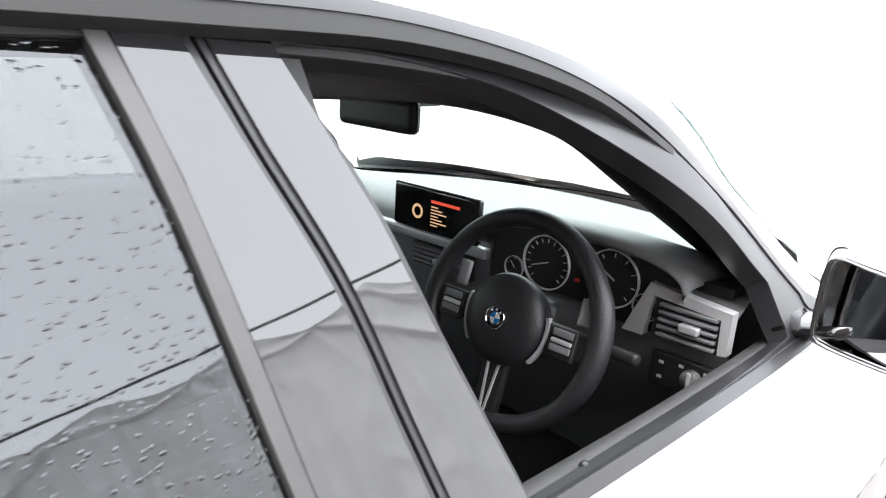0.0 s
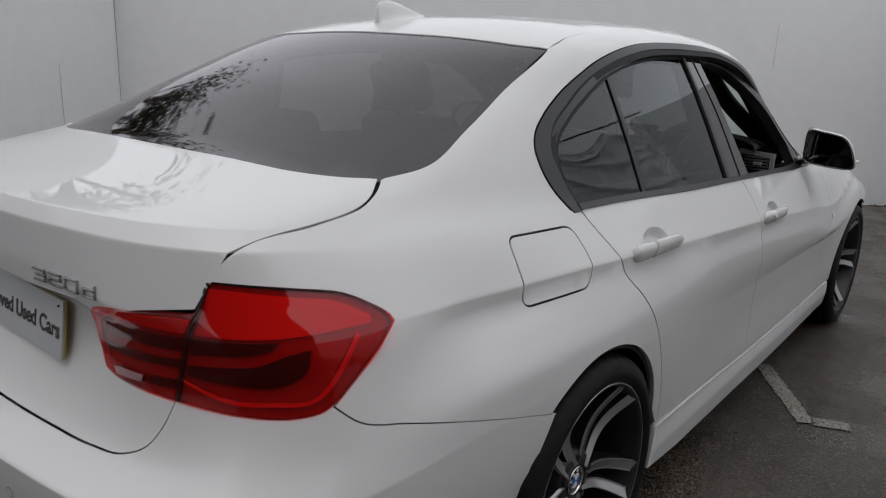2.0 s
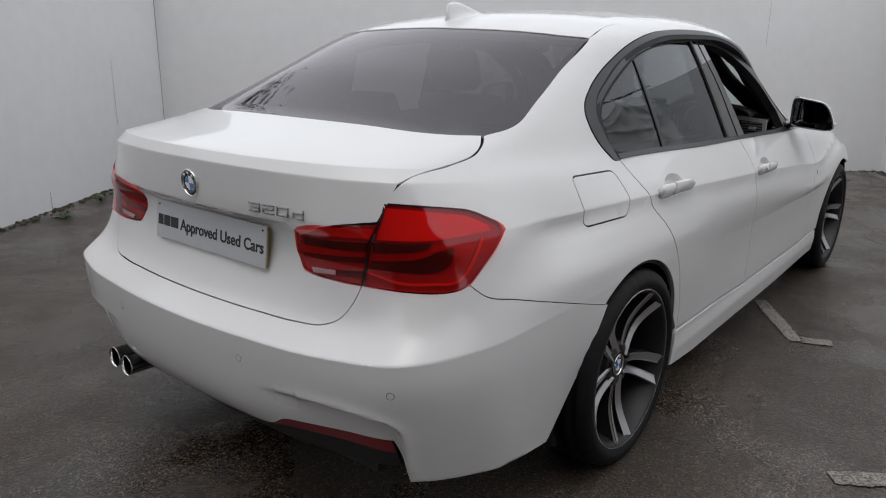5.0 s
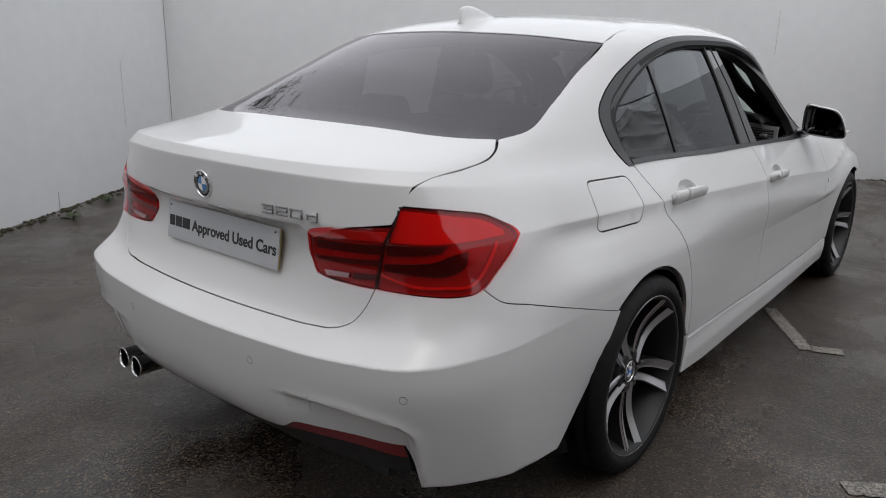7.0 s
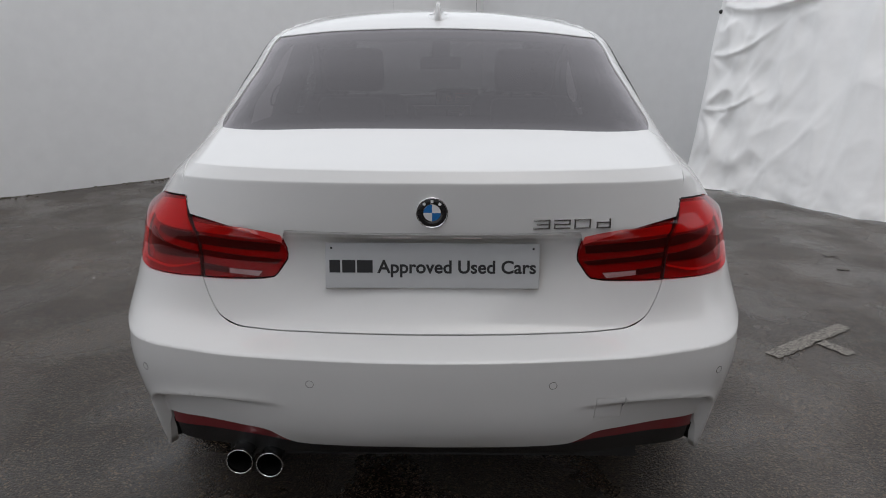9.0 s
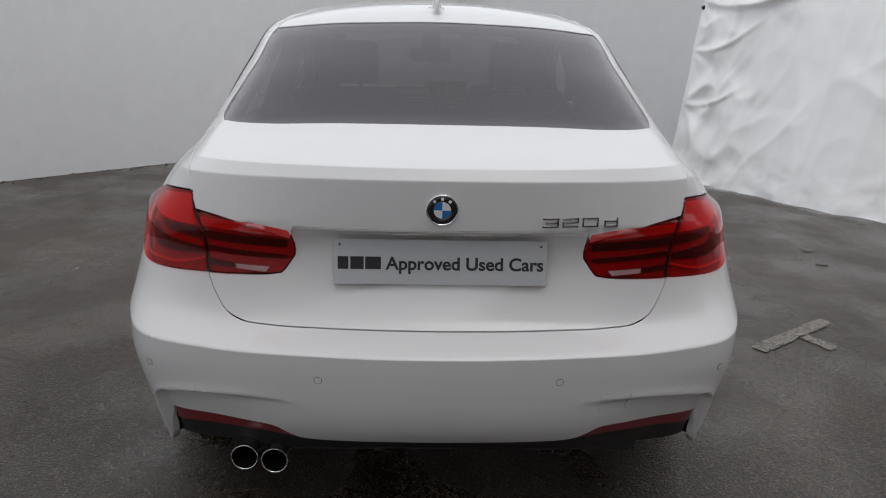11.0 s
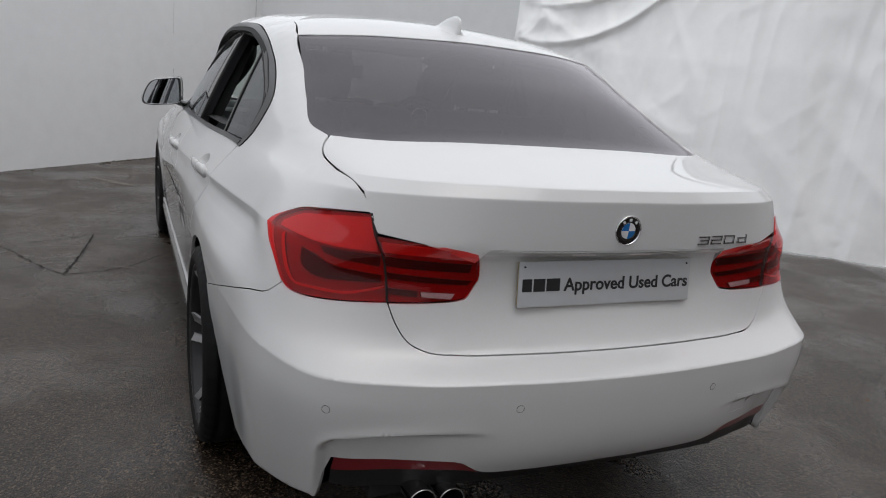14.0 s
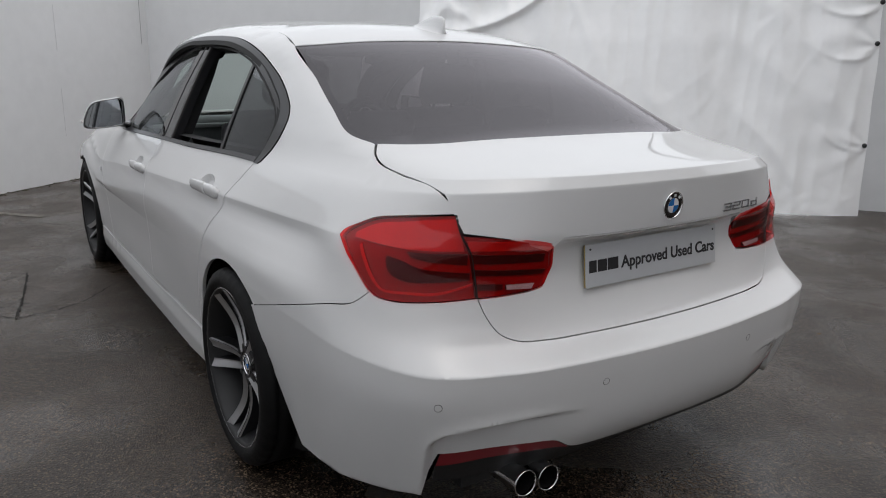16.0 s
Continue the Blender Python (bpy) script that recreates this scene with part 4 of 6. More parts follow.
for sx in (1, -1):
    f = (lambda o: o) if sx > 0 else mirrored
    for key, o in (("rear", rear_door), ("front", front_door)):
        panel("door_lining", f(o), ray_wrap, LINING, doors[key, sx], off=-0.075, seal=False, gap=0.0, depth=0.01, step=0.08)
        # sill of the lining under the glass
        cap = belt_up[:5] if key == "rear" else belt_up[4:7]
        bm = bmesh.new()
        for i, (y, z) in enumerate(curve(cap, 0.08)):
            p, n = surface(ray_wrap, *(f(S((y, z)))[0]))
            inn = Vector((-sx, 0, 0))
            k = 1.0 if key == "rear" else .5
            q = [p + inn * a * (k if a > .03 else 1) + Vector((0, 0, b - (0 if key == "rear" else .034))) for a, b in ((.022, .004), (.05, .008), (.10, -.002), (.115, -.05), (.10, -.20), (.095, -.62))]
            row = [bm.verts.new(v) for v in q]
            if i:
                for a in range(5):
                    bm.faces.new((last[a], row[a], row[a + 1], last[a + 1]))
            last = row
        bmesh.ops.recalc_face_normals(bm, faces=bm.faces)
        part("door_card", bm, LINING, doors[key, sx], "dark grey door card")
roof_in = [(x * 0.97, y) for x, y in loop(roof_r, mirrored(roof_r[::-1]))]
panel("headliner", roof_in, ray_top, HEAD, car, "pale grey fabric headliner", off=-0.035, seal=False, gap=-0.01, depth=0.004, step=0.09)
rail_in = loop(curve(S(*[(y, z + 0.012 - .050 * max(0, min(1, (y - .2) / .3))) for y, z in dlo[1:]])), S((2.02, .94), (2.08, .95)), curve(W((.66, 2.05, 1.025), (.59, 1.93, 1.117), (.527, 1.77, 1.225), (.50, 1.68, 1.29))), curve(W(*ditch[::-1])),
               curve([(p[0], p[1]) for p in W(*glass_side[::-1])]), S((-.30, .99), (-.05, .965)))
for sx in (1, -1):
    panel("pillar_lining", rail_in if sx > 0 else mirrored(rail_in), ray_wrap, LINING, car, off=-0.03, seal=False, gap=0.004, depth=0.03, step=0.05)
    for y0, y1, z0, z1, y2, y3 in ((.90, 1.005, 1.33, .30, 1.00, 1.12),):
        bm = bmesh.new()
        rows = []
        for t in range(9):
            k = t / 8
            z = z0 + (z1 - z0) * k
            a, b = y0 + (y2 - y0) * min(1, k * 2), y1 + (y3 - y1) * min(1, k * 2)
            x = surface(ray_wrap, U1 + (a + b) / 2 - CY, min(max(z, .35), 1.32))[0].x
            rows.append([bm.verts.new((sx * (x - d), y, z)) for y, d in ((a, .042), (b, .042), (b, .085), (a, .085))])
        for p, q in zip(rows[:-1], rows[1:]):
            for i in range(4):
                bm.faces.new((p[i], p[(i + 1) % 4], q[(i + 1) % 4], q[i]))
        bmesh.ops.recalc_face_normals(bm, faces=bm.faces)
        part("b_pillar", bm, LINING, car, smooth=False)

# soft trim along the inside of the roof rail and the windscreen pillar
for sx in (1, -1):
    bm = bmesh.new()
    path = np.array([(.57, 1.02, 1.300), (.55, 1.25, 1.290), (.525, 1.45, 1.258), (.500, 1.62, 1.212), (.515, 1.76, 1.138), (.555, 1.88, 1.062), (.610, 2.02, .968), (.650, 2.11, .905)])
    fine = hermite(np.arange(len(path)), path, np.linspace(0, len(path) - 1, 36))
    rows = []
    for k, p in enumerate(fine):
        way = Vector(fine[min(k + 1, 35)] - fine[max(k - 1, 0)]).normalized()
        side = way.cross(Vector((0, 0, 1))).normalized()
        up = side.cross(way)
        rows.append([bm.verts.new(Vector((p[0], p[1], p[2])) + side * .028 * math.cos(a) + up * .036 * math.sin(a)) for a in [2 * math.pi * q / 12 for q in range(12)]])
    for p, q in zip(rows[:-1], rows[1:]):
        for e in range(12):
            bm.faces.new((p[e], p[(e + 1) % 12], q[(e + 1) % 12], q[e]))
    bm.faces.new(rows[0])
    bm.faces.new(rows[-1][::-1])
    bm.transform(Matrix.Diagonal((sx, 1, 1, 1)))
    bmesh.ops.recalc_face_normals(bm, faces=bm.faces)
    part("pillar_trim", bm, PILLAR_CLOTH, car, "dark cloth-covered windscreen pillar trim")

# underbody, cabin floor, boot
bm = bmesh.new()
box(bm, (-.56, -.80, .20), (.56, 3.3, .24))
box(bm, (-.80, .42, .18), (.80, 2.38, .22))
part("floor_pan", bm, LINING, car, smooth=False)
bm = bmesh.new()
box(bm, (-.58, -.62, .24), (.58, -.58, .98))
part("boot_liner", bm, LINING, car, smooth=False)
bm = bmesh.new()
box(bm, (-.70, .26, .24), (.70, .30, .90))
part("seat_bulkhead", bm, LINING, car, smooth=False)
bm = bmesh.new()
box(bm, (-.72, 2.32, .24), (.72, 2.36, .86))
part("bulkhead", bm, LINING, car, smooth=False)
bm = bmesh.new()
box(bm, (-.63, -.47, 1.005), (.63, .30, 1.02), 0.01)
part("parcel_shelf", bm, LINING, car)


# ---------------------------------------------------------------- wheels
def lathe(bm, profile, seg=72, alt=()):
    """Turns (x, r) points round the x axis; alt lists the points whose radius drops on every other segment."""
    rows = []
    for i in range(seg):
        a = 2 * math.pi * i / seg
        row = []
        for k, (x, r) in enumerate(profile):
            rr = r - (0.0035 if k in alt and i % 3 == 0 else 0)
            row.append(bm.verts.new((x, rr * math.cos(a), rr * math.sin(a))))
        rows.append(row)
    for i in range(seg):
        a, b = rows[i], rows[(i + 1) % seg]
        for k in range(len(profile) - 1):
            bm.faces.new((a[k], b[k], b[k + 1], a[k + 1]))
    bmesh.ops.recalc_face_normals(bm, faces=bm.faces)
    return bm


TYRE = material("tyre_rubber", (0.005, 0.005, 0.0054), 0.6, spec=0.22, grain=0.2, grain_scale=70, bump=0.2, bump_scale=300)
ALLOY = material("machined_alloy", (0.45, 0.45, 0.46), 0.30, metal=0.8, grain=0.05, grain_scale=120)
POLISHED = material("polished_alloy", (0.40, 0.40, 0.41), 0.26, metal=0.75, grain=0.04, grain_scale=120)
BARREL_PAINT = material("black_rim_paint", (0.012, 0.012, 0.013), 0.5, grain=0.1, grain_scale=50)
GUNMETAL = material("dark_grey_alloy", (0.022, 0.022, 0.024), 0.35, metal=0.4, grain=0.08, grain_scale=60)
BLUE = material("blue_enamel", (0.02, 0.16, 0.45), 0.2, coat=1.0)
WHITE = material("white_enamel", (0.75, 0.76, 0.78), 0.2, coat=1.0)
ENAMEL = material("black_enamel", (0.012, 0.012, 0.014), 0.2, coat=1.0)


def roundel(parent, m, r):
    """Round badge: chrome rim, black ring with three pale marks, quartered blue and white middle. Faces +x of m."""
    bm = bmesh.new()
    lathe(bm, [(0, r * .98), (.004, r), (.006, r * .97), (.006, r * .92), (.003, r * .90)], 48)
    bm.transform(m)
    rim = part("badge", bm, CHROME, parent, "round chrome-rimmed badge in black, blue and white")
    bm = bmesh.new()
    lathe(bm, [(.003, r * .91), (.0045, r * .75), (.0045, r * .55), (.003, r * .53)], 48)
    bm.transform(m)
    part("badge_ring", bm, ENAMEL, rim)
    for q in range(4):
        bm = bmesh.new()
        c = bm.verts.new((.0055, 0, 0))
        arc = [bm.verts.new((.0045, r * .53 * math.cos(a), r * .53 * math.sin(a))) for a in [math.pi / 2 * (q + i / 10) for i in range(11)]]
        for a, b in zip(arc[:-1], arc[1:]):
            bm.faces.new((c, a, b))
        bm.transform(m)
        part("badge_quarter", bm, WHITE if q % 2 == 0 else BLUE, rim, smooth=False)
    for a in (50, 90, 130):
        bm = bmesh.new()
        box(bm, (.0045, -r * .085, -r * .085), (.0062, r * .085, r * .085))
        bm.transform(m @ pose(0, r * .73 * math.cos(radians(a)), r * .73 * math.sin(radians(a)), a - 90, 0, 0))
        part("badge_mark", bm, WHITE, rim, smooth=False)
    return rim


def wheel(width, outset):
    w = new("wheel")
    r, half = 0.321, width / 2
    bm = bmesh.new()
    prof = [(-half + .02, .243), (-half + .002, .26), (-half, .285), (-half + .010, .311), (-half + .026, .3195)]
    for g in range(4):
        gx = -half + .045 + g * (width - .09) / 3
        prof += [(gx - .006, r), (gx - .005, r - .008), (gx + .005, r - .008), (gx + .006, r)]
    prof += [(half - .026, .3195), (half - .010, .311), (half, .289), (half + .002, .274), (half - .001, .270), (half - .002, .266), (half - .010, .256), (half - .02, .252)]
    n = len(prof)
    lathe(bm, prof, 120, alt=(3, 4, n - 9, n - 8, n - 7))
    part("tyre", bm, TYRE, w, "black low-profile tyre, wet tread")
    bm = bmesh.new()
    lathe(bm, [(half - .019, .256), (half - .008, .2575), (half - .006, .253), (half - .016, .247), (half - .03, .242), (half - .07, .230), (-half + .02, .230), (-half + .01, .246)], 96)
    rim = part("rim", bm, BARREL_PAINT, w, "dark grey alloy rim")
    bm = bmesh.new()
    lathe(bm, [(half - .0185, .2568), (half - .0072, .2585), (half - .0055, .2548), (half - .010, .2530)], 96)
    part("rim_lip", bm, POLISHED, rim, "polished rim lip")
    face = outset
    for i in range(5):
        base = 2 * math.pi * i / 5 + math.pi / 2
        for s in (1, -1):
            pts = []
            for k in range(13):
                t = k / 12
                rr = .046 + t * .212
                a = base + (s * (.0150 + .0225 * t ** 1.2) + .008 * math.sin(t * math.pi)) / rr
                xx = face - .003 - .022 * math.sin(t * math.pi) ** 1.2 + t * (half - .012 - face + .003)
                wid = .0215 + .008 * t ** 1.5
                pts.append((rr, a, xx, wid))
            for mat, inset, lift, thick, nm in ((GUNMETAL, 0, 0, .045, "spoke"), (ALLOY, .0022, .0012, .004, "spoke_face")):
                bm = bmesh.new()
                rows = []
                for rr, a, xx, wid in pts:
                    t = Vector((0, math.cos(a), math.sin(a)))
                    d = Vector((0, -math.sin(a), math.cos(a)))
                    hw = wid / 2 - inset
                    c = t * rr + d * (s * inset * 0.6)
                    tilt = s * .0045 if nm == "spoke_face" else s * .0045 * 1.2
                    rows.append([bm.verts.new(c + d * hw + Vector((xx + lift + tilt, 0, 0))), bm.verts.new(c - d * hw + Vector((xx + lift - tilt, 0, 0))),
                                 bm.verts.new(c - d * (hw + .004) + Vector((xx + lift - thick, 0, 0))), bm.verts.new(c + d * (hw + .004) + Vector((xx + lift - thick, 0, 0)))])
                for p, q in zip(rows[:-1], rows[1:]):
                    for e in range(4):
                        bm.faces.new((p[e], p[(e + 1) % 4], q[(e + 1) % 4], q[e]))
                bm.faces.new(rows[0])
                bm.faces.new(rows[-1][::-1])
                bmesh.ops.recalc_face_normals(bm, faces=bm.faces)
                if nm == "spoke":
                    arm = part(nm, bm, mat, w, smooth=False)
                else:
                    part(nm, bm, mat, arm, "machined silver spoke face", smooth=False)
    bm = bmesh.new()
    lathe(bm, [(face - .05, .085), (face - .012, .078), (face - .004, .068), (face - .002, .045), (face - .006, .040), (face - .006, .001)], 48)
    hub = part("hub", bm, GUNMETAL, w)
    roundel(hub, pose(face - .006, 0, 0), .036)
    for i in range(5):
        a = 2 * math.pi * (i + .5) / 5 + math.pi / 2
        bm = bmesh.new()
        bmesh.ops.create_cone(bm, cap_ends=True, segments=6, radius1=.011, radius2=.010, depth=.02, matrix=pose(face - .006, .058 * math.cos(a), .058 * math.sin(a), 0, 90, 0))
        part("wheel_bolt", bm, BLACK, hub, smooth=False)
    bm = bmesh.new()
    lathe(bm, [(-.02, .165), (.005, .165), (.006, .16), (.006, .07)], 64)
    part("brake_disc", bm, material("brake_steel", (.22, .21, .2), .4, metal=.8), w, "bare steel brake disc")
    bm = bmesh.new()
    lathe(bm, [(-.03, .222), (-.03, .03)], 48)
    part("dust_shield", bm, LINING, w)
    return w


def place_wheel(w, x, y, m_extra=None):
    turn = pose(x, y, .314) if x > 0 else pose(x, y, .314, 0, 0, 180)
    w.parent = car
    w.matrix_basis = turn @ (m_extra or Matrix())


wr = wheel(.250, .070)
place_wheel(wr, .780, 0, pose(0, 0, 0, 33, 0, 0))
for x, y, spin in ((-.780, 0, 26), (.770, 2.81, 50), (-.770, 2.81, -10)):
    c = copy_thing(wr, Matrix())
    place_wheel(c, x, y, pose(0, 0, 0, spin, 0, 0))

for y in (0, 2.81):
    for sx in (1, -1):
        bm = bmesh.new()
        rows = []
        for i in range(25):
            a = radians(-25 + 230 * i / 24)
            lip = surface(ray_wrap, U1 + y + .36 * math.cos(a) - CY, max(.22, .311 + .36 * math.sin(a)))[0].x - .014
            rows.append([bm.verts.new((sx * x, y + r * math.cos(a), .311 + r * math.sin(a))) for x, r in ((lip, .354), (min(.84, lip - .02), .372), (.50, .372), (.50, .05))])
        for p, q in zip(rows[:-1], rows[1:]):
            for k in range(3):
                bm.faces.new((p[k], q[k], q[k + 1], p[k + 1]))
        bmesh.ops.recalc_face_normals(bm, faces=bm.faces)
        part("arch_liner", bm, RUBBER_AND_SHADE, car)

# ---------------------------------------------------------------- lamp internals
# for the light guides, and for sky sheen painted on the lamps' upper part
GUIDE_AND_SHEEN = material("bright_red_guide_and_sheen", (0.55, 0.026, 0.026), 0.3)
REVERSING = material("pinkish_clear_lamp", (0.36, 0.20, 0.21), 0.2, grain=0.3, grain_scale=220, coat=0.6)
CLEAR = material("clear_lamp_plastic", (0.75, 0.68, 0.68), 0.25)
dark_upper = loop(line(W((.592, -.844, .842), (.708, -.758, .847), (.703, -.773, .834), (.673, -.802, .825), (.593, -.845, .816), (.592, -.844, .842))))
dark_lower = loop(curve(W((.588, -.848, .797), (.638, -.827, .802), (.696, -.789, .811), (.722, -.754, .827), (.740, -.721, .835))),
                  curve(W((.740, -.721, .835), (.745, -.735, .800), (.726, -.766, .781), (.659, -.819, .778), (.588, -.849, .780))))
rim_pts = [(.587, -.851, .767), (.663, -.823, .749), (.724, -.780, .750), (.762, -.734, .754), (.772, -.699, .781), (.774, -.672, .815), (.768, -.645, .846)]
guide_rim = loop(curve(W(*rim_pts)), curve([(u - (0.006 if z > .76 else 0.0), z + 0.006) for u, z in W(*rim_pts)][::-1]))
# brighter red bands: the sky's sheen on the lenses, put into the colour
sky_sheen_band = loop(curve(W((.610, -.826, .924), (.652, -.781, .920), (.692, -.722, .911), (.724, -.655, .898), (.752, -.612, .873))), curve(W((.752, -.612, .862), (.705, -.74, .853), (.65, -.80, .850), (.598, -.836, .849))))
lid_sheen_band = loop(curve(W((.374, -.895, .848), (.48, -.886, .863), (.590, -.838, .873))), curve(W((.588, -.840, .848), (.48, -.884, .842), (.373, -.893, .830))))
bars = [loop(line(W((.373, -.879, .822), (.584, -.848, .840), (.580, -.850, .818), (.377, -.879, .803), (.373, -.879, .822)))),
        loop(line(W((.370, -.881, .784), (.577, -.851, .804), (.574, -.853, .790), (.383, -.881, .774), (.370, -.881, .784)))),
        loop(line(W((.506, -.874, .764), (.576, -.855, .770), (.576, -.857, .756), (.507, -.875, .750), (.506, -.874, .764))))]
clear_bar = loop(line(W((.418, -.883, .757), (.500, -.874, .763), (.500, -.875, .752), (.428, -.885, .745), (.418, -.883, .757))))
for sx in (1, -1):
    f = (lambda o: o) if sx > 0 else mirrored
    a, b = lamps["tail_lamp", sx], lamps["lid_lamp", sx]
    for o in (dark_upper, dark_lower):
        panel("reflector", f(o), ray_wrap, DARKRED, a, "dark red reflector", off=-0.004, gap=0, seal=False, depth=0.006, step=0.03)
    panel("sky_sheen_band", f(sky_sheen_band), ray_wrap, GUIDE_AND_SHEEN, a, "brighter red band painted for sky sheen", off=-0.0045, gap=0, seal=False, depth=0.004, step=0.03)
    panel("light_guide", f(guide_rim), ray_wrap, GUIDE_AND_SHEEN, a, off=-0.002, gap=0, seal=False, depth=0.008, step=0.03)
    panel("sky_sheen_band", f(lid_sheen_band), ray_wrap, GUIDE_AND_SHEEN, b, "brighter red band painted for sky sheen", off=-0.0045, gap=0, seal=False, depth=0.004, step=0.03)
    for o in bars:
        panel("reflector", f(o), ray_wrap, DARKRED, b, "dark red reflector", off=-0.004, gap=0, seal=False, depth=0.006, step=0.03)
    panel("reversing_lamp", f(clear_bar), ray_wrap, REVERSING, b, "clear reversing lamp", off=0.0045, gap=0, seal=False, depth=0.008, step=0.03)


# ---------------------------------------------------------------- tail details
def on_body(u, z, ray=ray_wrap, lift=0.0):
    """Pose whose x axis leaves the body at (u, z), z axis upwards."""
    p, n = surface(ray, u, z)
    up = Vector((0, 0, 1))
    y = up.cross(n).normalized()
    zz = n.cross(y)
    m = Matrix((n, y, zz)).transposed().to_4x4()
    return Matrix.Translation(p + n * lift) @ m


roundel(lid, on_body(0.0, .921, lift=-0.001), .038)
for u, z in ((.288, .522), (-.288, .522), (wrap((.715, -.915, .52))[0], .519), (-wrap((.715, -.915, .52))[0], .519)):
    m = on_body(u, z)
    bm = bmesh.new()
    lathe(bm, [(-.004, .0098), (.0003, .0098), (.0003, .0088), (-.003, .0087)], 28)
    bm.transform(m)
    ring_ob = part("parking_sensor", bm, RUBBER_AND_SHADE, bumper, "small round parking sensor")
    bm = bmesh.new()
    lathe(bm, [(-.003, .0086), (.0004, .0086), (.0004, .0005)], 28)
    bm.transform(m)
    part("sensor_face", bm, PAINT, ring_ob, smooth=False)


def lettering(name, text, size, extrude, mat, parent, m, label="", width=None, bold=0.0):
    cu = bpy.data.curves.new(name, "FONT")
    cu.body, cu.size, cu.extrude, cu.offset = text, size, extrude, bold
    tmp = bpy.data.objects.new(name, cu)
    scene.collection.objects.link(tmp)
    me = bpy.data.meshes.new_from_object(tmp.evaluated_get(bpy.context.evaluated_depsgraph_get()))
    bpy.data.objects.remove(tmp)
    co = np.array([v.co for v in me.vertices])
    k = (width / (co[:, 0].max() - co[:, 0].min())) if width else 1.0
    me.transform(m @ Matrix.Diagonal((k, 1, 1, 1)) @ Matrix.Translation((-co[:, 0].min(), 0, 0)))
    me.name = name
    me.materials.clear()
    me.materials.append(mat)
    ob = new(name, me)
    ob.parent = parent
    if label:
        ob["label"] = label
    return ob


# number plate with a slogan
PLATE = material("pale_grey_plate", (0.50, 0.51, 0.525), 0.35, grain=0.03, grain_scale=30)
AMBER = material("amber_acrylic", (0.45, 0.33, 0.10), 0.3)
INK = material("black_ink", (0.02, 0.02, 0.022), 0.5)
pm = pose(0, -.890, .778, -7, 0, 0)
plate = new("number_plate")
plate.parent = car
bm = bmesh.new()
box(bm, (-.2585, .000, -.0545), (.2585, .006, .0545), 0.002)
bm.transform(pm)
part("plate_back", bm, AMBER, plate, "amber plate edge")
bm = bmesh.new()
box(bm, (-.26, -.004, -.0555), (.26, 0, .0555), 0.0012)
bm.transform(pm)
part("plate_face", bm, PLATE, plate, "pale grey plate face")
lettering("slogan", "Approved Used Cars", .0445, .0004, INK, plate, pm @ pose(-.134, -.0046, -.0175, 90, 0, 0), "dark lettering", width=.386, bold=.0010)
for x0, x1 in ((-.250, -.224), (-.219, -.187), (-.183, -.145)):
    bm = bmesh.new()
    box(bm, (x0, -.0050, -.0175), (x1, -.0040, .0135))
    bm.transform(pm)
    part("slogan_block", bm, INK, plate, smooth=False)
for x in (-.245, .245):
    bm = bmesh.new()
    bmesh.ops.create_cone(bm, cap_ends=True, segments=12, radius1=.003, radius2=.002, depth=.003, matrix=pm @ pose(x, -.005, .043, 90, 0, 0))
    part("plate_screw", bm, INK, plate)
for x0, x1 in ((-.12, -.05), (.05, .12)):
    bm = bmesh.new()
    box(bm, (x0, -.893, .846), (x1, -.872, .856), 0.003)
    part("plate_lamp", bm, CLEAR, lid)

BADGE_CHROME = material("dull_chrome", (0.46, 0.46, 0.47), 0.2, metal=1.0)
# strokes of each character on a grid 4 wide and 6 high: (x0, z0, x1, z1)
STROKES = {"3": ((0, 6, 4, 6), (.8, 3, 4, 3), (0, 0, 4, 0), (4, 0, 4, 6)),
           "2": ((0, 6, 4, 6), (4, 3, 4, 6), (0, 3, 4, 3), (0, 0, 0, 3), (0, 0, 4, 0)),
           "0": ((0, 6, 4, 6), (0, 0, 4, 0), (0, 0, 0, 6), (4, 0, 4, 6)),
           "d": ((4, 0, 4, 6), (0.6, 0, 4, 0), (0.6, 3.8, 4, 3.8), (0.6, 0, 0.6, 3.8))}
badge_holder = new("model_badge")
badge_holder.parent = lid
badge_holder["label"] = "chrome model lettering"
for n, ch in enumerate("320d"):
    bm = bmesh.new()
    left, low, pitch, high = .240 + n * .0485, .8775, .0090, .0033
    m = on_body(left + .018, low + .013)
    for x0, z0, x1, z1 in STROKES[ch]:
        a, b = (x0 - 2) * pitch, (x1 - 2) * pitch
        c, d = (z0 - 3) * high, (z1 - 3) * high
        box(bm, (-.001, a - .0019, c - .0018), (.0034, b + .0019, d + .0018), .0007)
    bm.transform(m)
    part("letter", bm, BADGE_CHROME, badge_holder)

# near-black and matt, for the inside of the exhaust tips
BORE_BLACK = material("bore_black", (0.006, 0.006, 0.006), 0.95, spec=0.05)
# lower tail: diffuser, reflectors, twin exhaust
REFLECTOR = material("red_reflector", (0.20, 0.008, 0.016), 0.3, coat=0.4)
diff_r = loop(line([(0, .343), (.30, .345), (.37, .360), (.42, .380), (.660, .376), (.674, .32), (.680, .275), (.59, .272), (.47, .278), (.33, .284), (0, .288)]))
panel("diffuser", loop(diff_r, mirrored(diff_r[::-1])), ray_wrap, BLACK, car, "black plastic diffuser", off=-.007, gap=0, seal=False, depth=.02, relief=lambda u, z: recess(u))
refl = loop(curve([(.352, .338), (.377, .354), (.403, .369), (.470, .375), (.555, .371), (.662, .365)]), curve([(.672, .326), (.562, .337), (.474, .345), (.397, .346), (.352, .338)]))
